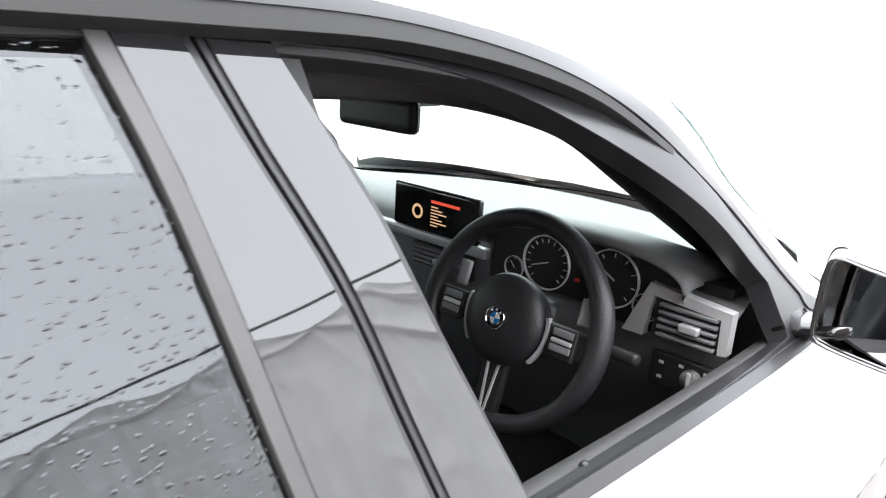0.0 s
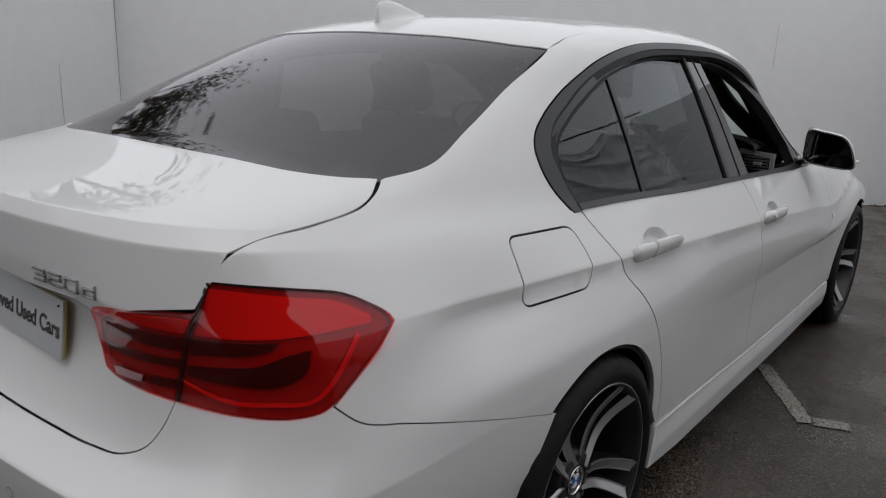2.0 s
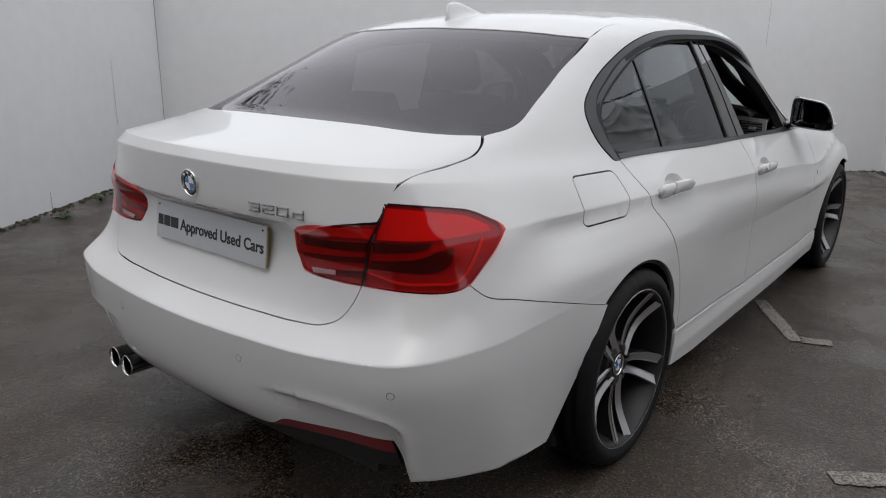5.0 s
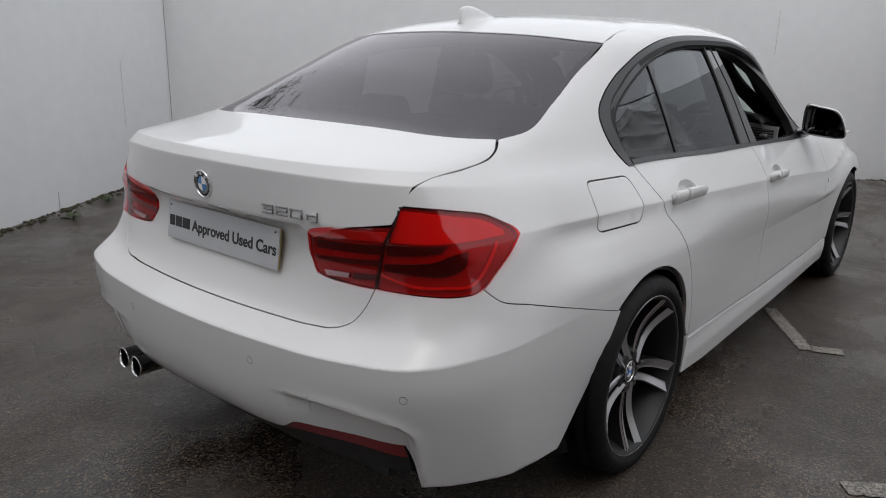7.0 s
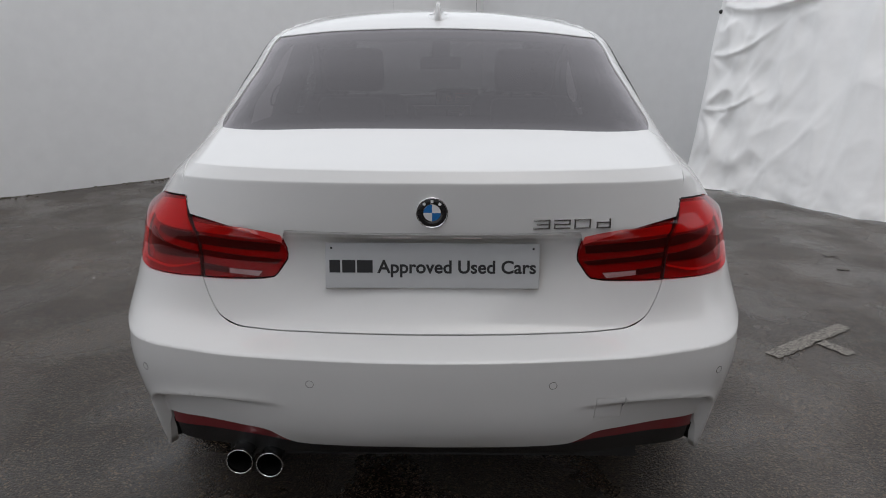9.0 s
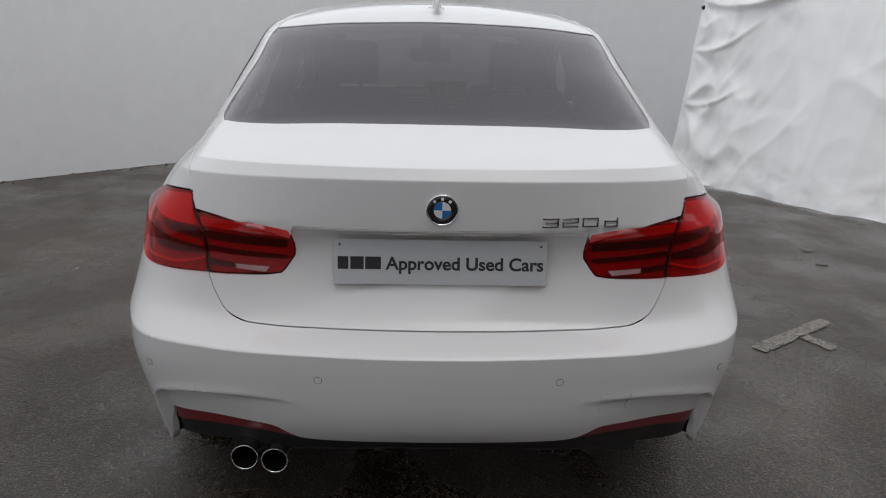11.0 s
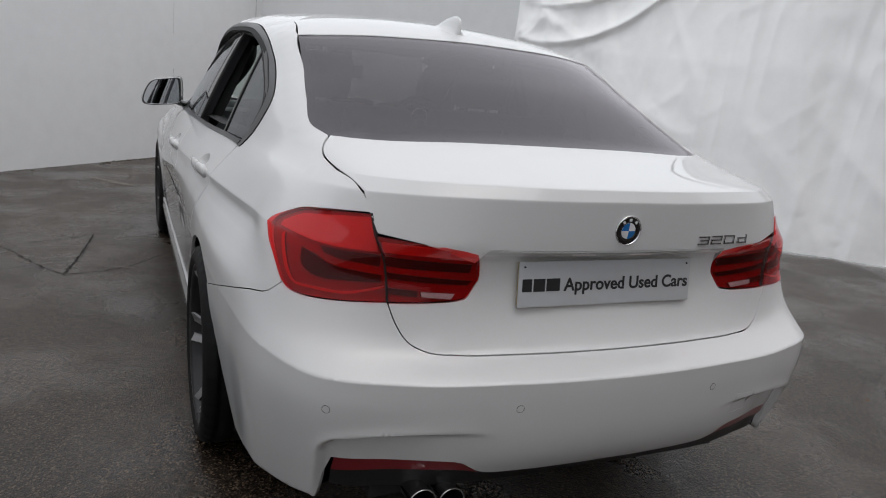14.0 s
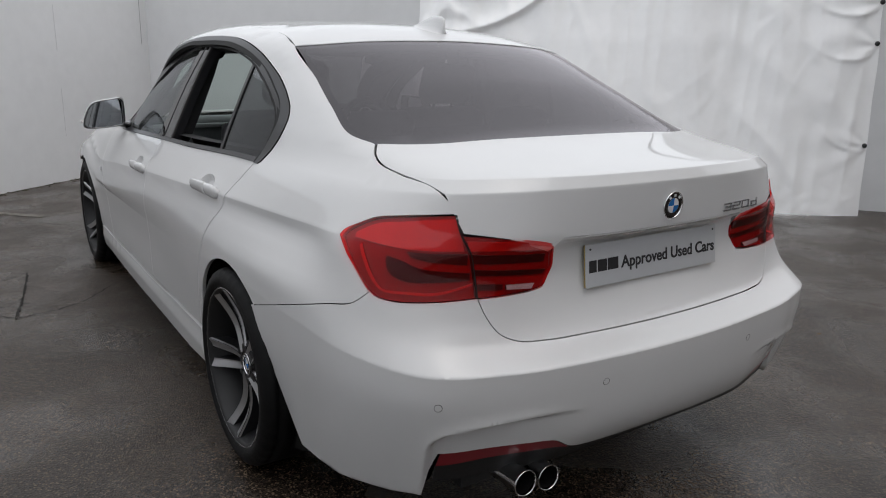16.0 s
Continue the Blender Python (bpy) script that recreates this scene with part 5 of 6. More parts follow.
for sx in (1, -1):
    panel("rear_reflector", refl if sx > 0 else mirrored(refl), ray_wrap, REFLECTOR, car, "dark red reflector strip", off=-.002, gap=0, seal=False, depth=.012, relief=lambda u, z: recess(u))
for x in (-.486, -.411):
    bm = bmesh.new()
    lathe(bm, [(.0, .030), (.155, .032), (.161, .0340), (.166, .0340), (.1675, .0328), (.165, .0315), (.158, .0300)], 40)
    zt = .273 if x < -.45 else .264
    bm.transform(pose(x, -.80, zt, 0, -2, -90))
    tip = part("exhaust_tip", bm, CHROME, car, "chrome exhaust tip")
    bm = bmesh.new()
    lathe(bm, [(.159, .0302), (.150, .0285), (.03, .0275), (.02, .001)], 32)
    bm.transform(pose(x, -.80, zt, 0, -2, -90))
    part("exhaust_bore", bm, BORE_BLACK, tip, "matt black bore")
bm = bmesh.new()
box(bm, (-.55, -.80, .24), (-.05, -.55, .34), 0.04)
part("silencer", bm, LINING, car)

# roof aerial: flared foot, hooked trailing edge, long sloping front
bm = bmesh.new()
rows = []
for t, h in ((0, .06), (.02, .42), (.045, .76), (.08, .95), (.13, 1.0), (.20, 1.0), (.29, .95), (.40, .84), (.52, .68), (.64, .49), (.76, .30), (.87, .15), (.95, .06), (1, .02)):
    y = .160 + t * .215
    base = surface(ray_top, 0, y)[0].z - .003
    w = .043 * math.sin(math.pi * (.10 + .84 * t)) ** .55
    back = -.016 * h * (1 - t) ** 3
    rows.append([bm.verts.new((k * w, y + back * g, base + .058 * h * g)) for k, g in
                 ((1, 0), (.80, .07), (.50, .16), (.34, .36), (.26, .64), (.19, .90), (0, 1.0), (-.19, .90), (-.26, .64), (-.34, .36), (-.50, .16), (-.80, .07), (-1, 0))])
for p, q in zip(rows[:-1], rows[1:]):
    for i in range(12):
        bm.faces.new((p[i], p[i + 1], q[i + 1], q[i]))
bm.faces.new(rows[0])
bm.faces.new(rows[-1][::-1])
bmesh.ops.recalc_face_normals(bm, faces=bm.faces)
part("roof_aerial", bm, PAINT, car, "white fin-shaped roof aerial")


# ---------------------------------------------------------------- handles, mirrors
def handle(y0, y1, z, sx, key):
    owner = doors[key, sx]
    for nm, a, b in (("handle", y0 + .062, y1), ("handle_cap", y0, y0 + .061)):
        bm = bmesh.new()
        rows = []
        for k in range(15):
            t = k / 14
            y = a + (b - a) * t
            g = (y - y0) / (y1 - y0)
            p, n = surface(ray_wrap, sx * (U1 + y - CY), z - .008 * g)
            hh = .0235 - .0065 * g
            if nm == "handle" and t > .75:
                hh *= math.sqrt(max(.05, 1 - ((t - .75) / .25) ** 2))
            if nm == "handle_cap" and t < .3:
                hh *= math.sqrt(max(.45, 1 - ((.3 - t) / .3) ** 2))
            out = .035 * math.sin(math.pi * min(1, max(.0, .12 + .82 * g))) ** .6
            inn = .012 if nm == "handle" and .1 < g < .85 else -.01
            row = []
            for i in range(12):
                an = 2 * math.pi * i / 12
                c = (out + inn) / 2 + (out - inn) / 2 * math.cos(an)
                row.append(bm.verts.new(p + n * c + Vector((0, 0, hh * math.sin(an)))))
            rows.append(row)
        for p, q in zip(rows[:-1], rows[1:]):
            for i in range(12):
                bm.faces.new((p[i], p[(i + 1) % 12], q[(i + 1) % 12], q[i]))
        bm.faces.new(rows[0])
        bm.faces.new(rows[-1][::-1])
        bmesh.ops.recalc_face_normals(bm, faces=bm.faces)
        part(nm, bm, PAINT, owner, "body-coloured door handle")
    if key == "front" and sx > 0:
        m = on_body(U1 + y0 + .036 - CY, z - .002, lift=.031)
        bm = bmesh.new()
        lathe(bm, [(-.004, .0085), (.001, .0085), (.001, .006), (-.003, .001)], 20)
        bm.transform(m)
        part("lock_barrel", bm, SILVER, owner)


for sx in (1, -1):
    handle(.170, .432, .846, sx, "rear")
    handle(1.136, 1.387, .799, sx, "front")
    m = on_body(sx * (U1 + 2.235 - CY), .66, lift=.001)
    bm = bmesh.new()
    box(bm, (0, -.020, -.009), (.003, .020, .009), .001)
    bm.transform(m)
    part("wing_badge", bm, SILVER, car, "small bright badge")

MIRROR = material("mirror_glass", (0.80, 0.82, 0.84), 0.02, metal=1.0)
GLOSSBLACK = material("gloss_black", (0.012, 0.012, 0.013), 0.12, coat=1.0)


def closed(pts, n):
    p = [Vector(q) for q in pts]
    k = len(p)
    out = []
    for i in range(k):
        a, b, c, d = p[i - 1], p[i], p[(i + 1) % k], p[(i + 2) % k]
        for s in range(n):
            t = s / n
            out.append(0.5 * ((2 * b) + (c - a) * t + (2 * a - 5 * b + 4 * c - d) * t * t + (3 * b - a - 3 * c + d) * t ** 3))
    return out


def door_mirror(sx):
    rim = closed([(.838, 1.066), (.824, 1.050), (.821, 1.0), (.822, .950), (.832, .932), (.90, .921), (.97, .917), (1.002, .922), (1.013, .938), (1.005, .975), (.985, 1.018), (.962, 1.042), (.93, 1.052), (.88, 1.060)], 4)
    cx, cz = .915, .995
    shell = new("door_mirror")
    shell.parent = car
    shell["label"] = "door mirror with a white cap and gloss black base"
    n = len(rim)
    secs = [(1.790, .915), (1.776, .935), (1.776, .975), (1.788, .985), (1.794, 1.005), (1.84, 1.02), (1.875, .96), (1.905, .82), (1.925, .55), (1.93, .1)]

    def rows_of(bm):
        return [[bm.verts.new((sx * (cx + (q.x - cx) * k - (.02 * (y - 1.78) / .15 if y > 1.8 else 0)), y, cz + (q.y - cz) * k)) for q in rim] for y, k in secs]
    bm, cap = bmesh.new(), bmesh.new()
    r1, r2 = rows_of(bm), rows_of(cap)
    for a in range(len(secs) - 1):
        for i in range(n):
            j = (i + 1) % n
            top = a >= 3 and rim[i].y > .940 and (rim[i].x > .85 or a >= 5)
            rr, b = (r2, cap) if top else (r1, bm)
            b.faces.new((rr[a][i], rr[a][j], rr[a + 1][j], rr[a + 1][i]))
    for b in (bm, cap):
        bmesh.ops.delete(b, geom=[v for v in b.verts if not v.link_faces], context="VERTS")
        bmesh.ops.recalc_face_normals(b, faces=b.faces)
        s = sum((f.normal.dot(f.calc_center_median() - Vector((sx * cx, 1.85, cz))) for f in b.faces))
        if s < 0:
            bmesh.ops.reverse_faces(b, faces=b.faces)
    for v in cap.verts:
        d = (v.co - Vector((sx * cx, 1.85, cz))).normalized()
        v.co += d * .002
    part("mirror_housing", bm, GLOSSBLACK, shell, "gloss black housing")
    part("mirror_cap", cap, PAINT, shell, "white cap")
    g = bmesh.new()
    ring_v = [g.verts.new((sx * (cx + (q.x - cx) * .93), 1.800 - (q.x - cx) * (.24 if sx > 0 else .05), cz + (q.y - cz) * .92)) for q in rim]
    for v in ring_v:                              # tipped slightly upwards
        v.co.y += (v.co.z - cz) * .07
    f = g.faces.new(ring_v)
    if f.normal.y > 0:
        f.normal_flip()
    g.normal_update()
    if g.faces[:][0].normal.y > 0:
        bmesh.ops.reverse_faces(g, faces=g.faces)
    part("mirror_glass", g, MIRROR, shell, "mirror glass", smooth=False)
    bm = bmesh.new()
    sec = [(.775, 1.87, .925, .055, .022), (.80, 1.865, .928, .05, .02), (.835, 1.85, .938, .045, .02), (.87, 1.845, .955, .04, .022)]
    rows = [[bm.verts.new((sx * x, y + wy * math.cos(2 * math.pi * i / 12), z + wz * math.sin(2 * math.pi * i / 12))) for i in range(12)] for x, y, z, wy, wz in sec]
    for p, q in zip(rows[:-1], rows[1:]):
        for i in range(12):
            bm.faces.new((p[i], p[(i + 1) % 12], q[(i + 1) % 12], q[i]))
    bm.faces.new(rows[0])
    bm.faces.new(rows[-1][::-1])
    bmesh.ops.recalc_face_normals(bm, faces=bm.faces)
    part("mirror_arm", bm, GLOSSBLACK, shell)
    bm = bmesh.new()
    box(bm, (sx * 1.000 if sx > 0 else -1.016, 1.80, .945), (1.016 if sx > 0 else -1.000, 1.85, .956), .004)
    part("indicator", bm, CLEAR, shell, "clear indicator lens")


for sx in (1, -1):
    door_mirror(sx)
    # triangular cover between mirror and window
    o = loop(line(S((1.80, .950), (1.80, .995), (1.87, .985), (1.95, .925), (1.80, .935), (1.80, .950))))
    panel("mirror_sail", o if sx > 0 else mirrored(o), ray_wrap, TRIM, doors["front", sx], off=-.001, gap=0, seal=False, depth=.02)

# ---------------------------------------------------------------- cabin
def pad(name, lo, hi, bevel, mat, parent, m=None, label="", seg=3):
    bm = bmesh.new()
    vs = bmesh.ops.create_cube(bm, size=1)["verts"]
    for v in vs:
        v.co = Vector(((v.co[i] + .5) * (hi[i] - lo[i]) + lo[i]) for i in range(3))
    bmesh.ops.bevel(bm, geom=list(bm.edges), offset=bevel, segments=seg, affect="EDGES", profile=.6)
    if m is not None:
        bm.transform(m)
    return part(name, bm, mat, parent, label)


def front_seat(x):
    s = new("front_seat")
    s.parent = car
    s["label"] = "black leather front seat with headrest"
    pad("cushion", (-.24, -.02, 0), (.24, .50, .15), .05, LEATHER, s, pose(x, .90, .42, 6, 0, 0))
    back = pose(x, .92, .50, 20, 0, 0)
    pad("backrest", (-.23, -.07, 0), (.23, .05, .60), .05, LEATHER, s, back)
    for q in (-1, 1):
        pad("bolster", (q * .22 - .045, -.05, .06), (q * .22 + .045, .10, .52), .035, LEATHER, s, back)
    pad("headrest", (-.13, -.045, .63), (.13, .05, .81), .04, LEATHER, s, back)
    for q in (-.05, .05):
        bm = bmesh.new()
        bmesh.ops.create_cone(bm, cap_ends=True, segments=12, radius1=.006, radius2=.006, depth=.12, matrix=back @ pose(q, 0, .62))
        part("headrest_post", bm, CHROME, s)


front_seat(.37)
front_seat(-.37)
bench = new("rear_seat")
bench.parent = car
bench["label"] = "black leather rear bench"
pad("cushion", (-.62, .28, .38), (.62, .80, .54), .06, LEATHER, bench)
bk = pose(0, .34, .50, 24, 0, 0)
for q in (-.31, .31):
    pad("backrest", (q - .30, -.08, 0), (q + .30, .05, .54), .05, LEATHER, bench, bk)
    pad("headrest", (q - .12, -.06, .53), (q + .12, .03, .66), .035, LEATHER, bench, bk)

# dashboard
bm = bmesh.new()
prof = [(2.49, .915), (2.20, .935), (2.02, .955), (1.88, .968), (1.80, .965), (1.765, .945), (1.755, .90), (1.76, .83), (1.80, .74), (1.88, .64), (2.02, .52), (2.1, .40)]
rows = []
for i in range(15):
    x = -.72 + 1.44 * i / 14
    rows.append([bm.verts.new((x, y + (.05 * (abs(x) / .72) ** 3 * (1 if y > 1.8 else .3) if y < 2.1 else -.33 * (abs(x) / .72) ** 2.2 * (1 if y > 2.3 else .4)), z - .012 * (abs(x) / .72) ** 2)) for y, z in prof])
for p, q in zip(rows[:-1], rows[1:]):
    for k in range(len(prof) - 1):
        bm.faces.new((p[k], q[k], q[k + 1], p[k + 1]))
bmesh.ops.recalc_face_normals(bm, faces=bm.faces)
dash = part("dashboard", bm, DASH, car, "dark grey dashboard")
# hood over the dials
bm = bmesh.new()
rows = []
for i in range(21):
    a = math.pi * i / 20
    x = .435 - .215 * math.cos(a)
    h = .062 * math.sin(a) ** .7
    rows.append([bm.verts.new(p) for p in ((x, 1.725, .955 + h), (x, 1.75, .967 + h), (x, 1.86, .967 + h * .75), (x, 2.05, .948 + h * .1), (x, 1.735, .948 + h), (x, 1.775, .94 + h * .8))])
for p, q in zip(rows[:-1], rows[1:]):
    for a, b in ((0, 1), (1, 2), (2, 3), (0, 4), (4, 5)):
        bm.faces.new((p[a], q[a], q[b], p[b]))
bmesh.ops.recalc_face_normals(bm, faces=bm.faces)
part("binnacle", bm, DASH, dash)
pad("dial_panel", (.235, 1.752, .875), (.635, 1.775, 1.0), .01, BLACK, dash, label="black dial panel")
PALE = material("pale_print", (0.55, 0.55, 0.56), 0.5)
REDLAMP = material("red_warning_print", (0.6, 0.03, 0.03), 0.5)


def dial(x, z, r, ticks, needle):
    m = pose(x, 1.750, z, 0, 0, -90)
    bm = bmesh.new()
    lathe(bm, [(0, r), (.006, r), (.006, r * .95), (.001, r * .94)], 40)
    bm.transform(m)
    d = part("dial", bm, SILVER, dash, "round dial with a bright ring")
    bm = bmesh.new()
    for i in range(ticks):
        a = radians(225 - 270 * i / (ticks - 1))
        box(bm, (.001, -r * .02, r * .72), (.0025, r * .02, r * .86), 0, m @ pose(0, 0, 0, math.degrees(a) - 90, 0, 0))
    part("dial_marks", bm, PALE, d, smooth=False)
    bm = bmesh.new()
    box(bm, (.002, -r * .025, -r * .1), (.004, r * .025, r * .66), 0, m @ pose(0, 0, 0, needle, 0, 0))
    part("needle", bm, PALE, d, smooth=False)


dial(.374, .943, .052, 15, 110)
dial(.512, .950, .052, 9, 60)
dial(.302, .916, .022, 5, 40)
dial(.580, .918, .024, 5, -20)
bm = bmesh.new()
box(bm, (.438, 1.7475, .925), (.448, 1.7505, .931))
part("warning_mark", bm, REDLAMP, dash, smooth=False)

# display
disp = pad("display", (-.03, 1.735, .935), (.215, 1.752, 1.030), .008, GLOSSBLACK, dash, pose(0, 0, 0, 0, 0, 0), "black free-standing display")


def screen_mat(name, c, e):
    m = bpy.data.materials.new(name)
    m.use_nodes = True
    b = m.node_tree.nodes["Principled BSDF"]
    b.inputs["Base Color"].default_value = (*c, 1)
    b.inputs["Emission Color"].default_value = (*c, 1)
    b.inputs["Emission Strength"].default_value = e
    return m


AMBERGLOW = screen_mat("lit_amber_text", (0.42, 0.27, 0.15), 0.16)
REDGLOW = screen_mat("lit_red_bar", (0.36, 0.04, 0.02), 0.2)
bm = bmesh.new()
box(bm, (.085, 1.7335, 1.000), (.165, 1.7345, 1.006))
part("menu_highlight", bm, REDGLOW, disp, smooth=False)
for i in range(7):
    bm = bmesh.new()
    box(bm, (.085, 1.7335, .952 + i * .0065), (.105 + .012 * ((i * 5) % 3), 1.7345, .9543 + i * .0065))
    part("menu_line", bm, AMBERGLOW, disp, smooth=False)
bm = bmesh.new()
lathe(bm, [(0, .016), (.0012, .015), (.0012, .011), (0, .010)], 24)
bm.transform(pose(.045, 1.7350, .975, 0, 0, -90))
part("menu_wheel", bm, AMBERGLOW, disp)

# trim strips and vents
bm = bmesh.new()
box(bm, (-.70, 1.738, .912), (.235, 1.760, .934), .006)
part("trim_strip", bm, SILVER, dash, "brushed silver trim")


def vent(x0, x1, z0, z1, slant, silver):
    v = pad("air_vent", (x0, 1.742, z0), (x1, 1.758, z1), .006, BLACK, dash, label="black slatted air vent")
    for i in range(5):
        z = z0 + (z1 - z0) * (i + .6) / 5.4
        bm = bmesh.new()
        box(bm, (x0 + .012, 1.732, z - .002), (x1 - .008, 1.748, z + .004), .0015)
        part("vent_slat", bm, DASH, v)
    if silver:
        bm = bmesh.new()
        pts = [(x0 - .05, z0 - .004), (x0 - .012, z0 - .004), (x0 - .002, z1 + .002), (x1 - .004, z1 - .006), (x1 - .002, z0 + .004), (x1 + .012, z0 + .006), (x1 + .012, z1 + .008), (x0 - .010, z1 + .022)]
        lo = [bm.verts.new((x, 1.758, z)) for x, z in pts]
        hi = [bm.verts.new((x, 1.736, z)) for x, z in pts]
        for i in range(len(pts)):
            j = (i + 1) % len(pts)
            bm.faces.new((lo[i], lo[j], hi[j], hi[i]))
        bm.faces.new(hi)
        bmesh.ops.recalc_face_normals(bm, faces=bm.faces)
        part("vent_surround", bm, SILVER, v, "brushed silver vent surround", smooth=False)
    bm = bmesh.new()
    xm, zm = (x0 + x1) / 2 + .01, (z0 + z1) / 2
    box(bm, (xm - .016, 1.722, zm - .006), (xm + .016, 1.742, zm + .006), .002)
    part("vent_tab", bm, SILVER, v)


vent(.598, .715, .878, .945, 0, True)
vent(.03, .20, .855, .908, 0, False)
bm = bmesh.new()
box(bm, (.60, 1.752, .79), (.72, 1.765, .85), .006)
sw = part("light_switch_panel", bm, BLACK, dash)
bm = bmesh.new()
lathe(bm, [(0, .017), (.012, .016), (.013, .001)], 24)
bm.transform(pose(.675, 1.752, .822, 0, 0, -90))
part("light_knob", bm, DASH, sw)
bm = bmesh.new()
box(bm, (.672, 1.737, .812), (.678, 1.740, .836))
part("knob_mark", bm, PALE, sw, smooth=False)
for x, z in ((.62, .834), (.62, .808), (.655, .838), (.697, .838)):
    bm = bmesh.new()
    box(bm, (x - .004, 1.7505, z - .0025), (x + .004, 1.7525, z + .0025))
    part("switch_mark", bm, PALE, sw, smooth=False)
bm = bmesh.new()
for i in range(0, 6):
    box(bm, (.635, 1.80 + .012 * i, .955), (.70, 1.806 + .012 * i, .972 - .001 * i))
part("demister_slat", bm, BLACK, dash, smooth=False)

# steering wheel
steer = new("steering_wheel")
steer.parent = car
steer["label"] = "black leather steering wheel with silver spokes"
sm = pose(.440, 1.562, .897, -17, 0, 0)
bm = bmesh.new()
n, k, R, r = 56, 14, .167, .0165
rows = []
for i in range(n):
    a = 2 * math.pi * i / n
    rr = r * (1.12 if abs(math.sin(a)) < .5 else 1.0)
    rows.append([bm.verts.new(((R + rr * math.cos(b)) * math.cos(a), rr * math.sin(b), (R + rr * math.cos(b)) * math.sin(a))) for b in [2 * math.pi * j / k for j in range(k)]])
for i in range(n):
    for j in range(k):
        bm.faces.new((rows[i][j], rows[(i + 1) % n][j], rows[(i + 1) % n][(j + 1) % k], rows[i][(j + 1) % k]))
bmesh.ops.recalc_face_normals(bm, faces=bm.faces)
bm.transform(sm)
part("rim", bm, LEATHER, steer)
bm = bmesh.new()
lathe(bm, [(-.02, .068), (.010, .075), (.021, .071), (.028, .055), (.033, .030), (.034, .001)], 48)
bm.transform(sm @ pose(0, 0, 0, 0, 0, -90))
hubpad = part("airbag_pad", bm, LEATHER, steer)
roundel(hubpad, sm @ pose(0, -.0338, 0, 0, 0, -90), .0185)
for sgn in (1, -1):
    pad("spoke", (.045 if sgn > 0 else -.17, -.006, -.026), (.17 if sgn > 0 else -.045, .012, .020), .006, BLACK, steer, sm)
    # bright edge that curves round the pad, with the buttons beyond it
    bm = bmesh.new()
    rows = []
    for k in range(11):
        a = radians(18 - 58 * k / 10)
        rows.append([bm.verts.new((sgn * q * math.cos(a), y, q * math.sin(a))) for q, y in ((.078, -.012), (.083, -.012), (.083, -.002), (.078, -.002))])
    for p, q in zip(rows[:-1], rows[1:]):
        for e in range(4):
            bm.faces.new((p[e], p[(e + 1) % 4], q[(e + 1) % 4], q[e]))
    bm.faces.new(rows[0])
    bm.faces.new(rows[-1][::-1])
    bmesh.ops.recalc_face_normals(bm, faces=bm.faces)
    bm.transform(sm)
    part("spoke_trim", bm, SILVER, steer, "bright spoke trim", smooth=False)
    pad("button_panel", (sgn * .112 - .024, -.013, -.030), (sgn * .112 + .024, -.003, .020), .004, BLACK, steer, sm)
    for zz, tall, mat in ((.011, .006, DASH), (-.002, .004, SILVER), (-.013, .006, DASH)):
        bm = bmesh.new()
        box(bm, (sgn * .112 - .018, -.017, zz - tall), (sgn * .112 + .018, -.010, zz + tall - .001), .002, sm)
        part("spoke_button", bm, mat, steer)
    bm = bmesh.new()
    box(bm, (sgn * .125 - .012, .012, .026), (sgn * .125 + .012, .018, .070), .005, sm)
    part("shift_paddle", bm, SILVER, steer, "silver shift paddle")
    bm = bmesh.new()
    box(bm, (-.002, -.010, -.160), (.002, -.003, -.070), .0012, sm @ pose(sgn * .017, 0, 0, 0, sgn * 5, 0))
    part("lower_trim", bm, SILVER, steer, "bright spoke trim")
pad("lower_spoke", (-.024, -.006, -.165), (.024, .010, -.05), .006, BLACK, steer, sm)
pad("column", (-.06, .02, -.05), (.06, .26, .05), .03, BLACK, steer, sm)
for sgn in (1, -1):
    pad("stalk", (.05 if sgn > 0 else -.20, .06, -.010), (.20 if sgn > 0 else -.05, .08, .010), .008, BLACK, steer, sm)

# rear-view mirror, lock knob
pad("interior_mirror", (-.115, 1.64, 1.145), (.115, 1.665, 1.212), .018, BLACK, car, pose(0, 0, 0, 0, 0, 0), "black interior mirror")
pad("sensor_box", (-.05, 1.655, 1.19), (.05, 1.80, 1.300), .02, BLACK, car)
for sx in (1, -1):
    bm = bmesh.new()
    lathe(bm, [(0, .005), (.022, .0055), (.026, .004), (.027, .0005)], 14)
    bm.transform(pose(sx * .780, 1.255, .900, 0, -90, 0))
    part("lock_knob", bm, BLACK, doors["front", sx])
pad("centre_console", (-.11, .95, .40), (.11, 1.80, .62), .03, LINING, car)

# ---------------------------------------------------------------- yard details
PAINTLINE = material("worn_white_line", (0.13, 0.12, 0.11), 0.7, grain=0.35, grain_scale=45, bump=0.4, bump_scale=260)


def worn_mat():
    m = bpy.data.materials.new("worn_line_paint")
    m.use_nodes = True
    n, l = m.node_tree.nodes, m.node_tree.links
    b = n["Principled BSDF"]
    tc = n.new("ShaderNodeTexCoord")
    a = n.new("ShaderNodeTexNoise")
    a.inputs["Scale"].default_value, a.inputs["Detail"].default_value = 130, 8
    l.new(tc.outputs["Object"], a.inputs["Vector"])
    r = n.new("ShaderNodeValToRGB")
    r.color_ramp.elements[0].position, r.color_ramp.elements[1].position = .36, .60
    r.color_ramp.elements[0].color, r.color_ramp.elements[1].color = (.045, .040, .036, 1), (.27, .25, .22, 1)
    l.new(a.outputs["Fac"], r.inputs[0])
    l.new(r.outputs[0], b.inputs["Base Color"])
    b.inputs["Roughness"].default_value = .7
    return m


LINE = worn_mat()


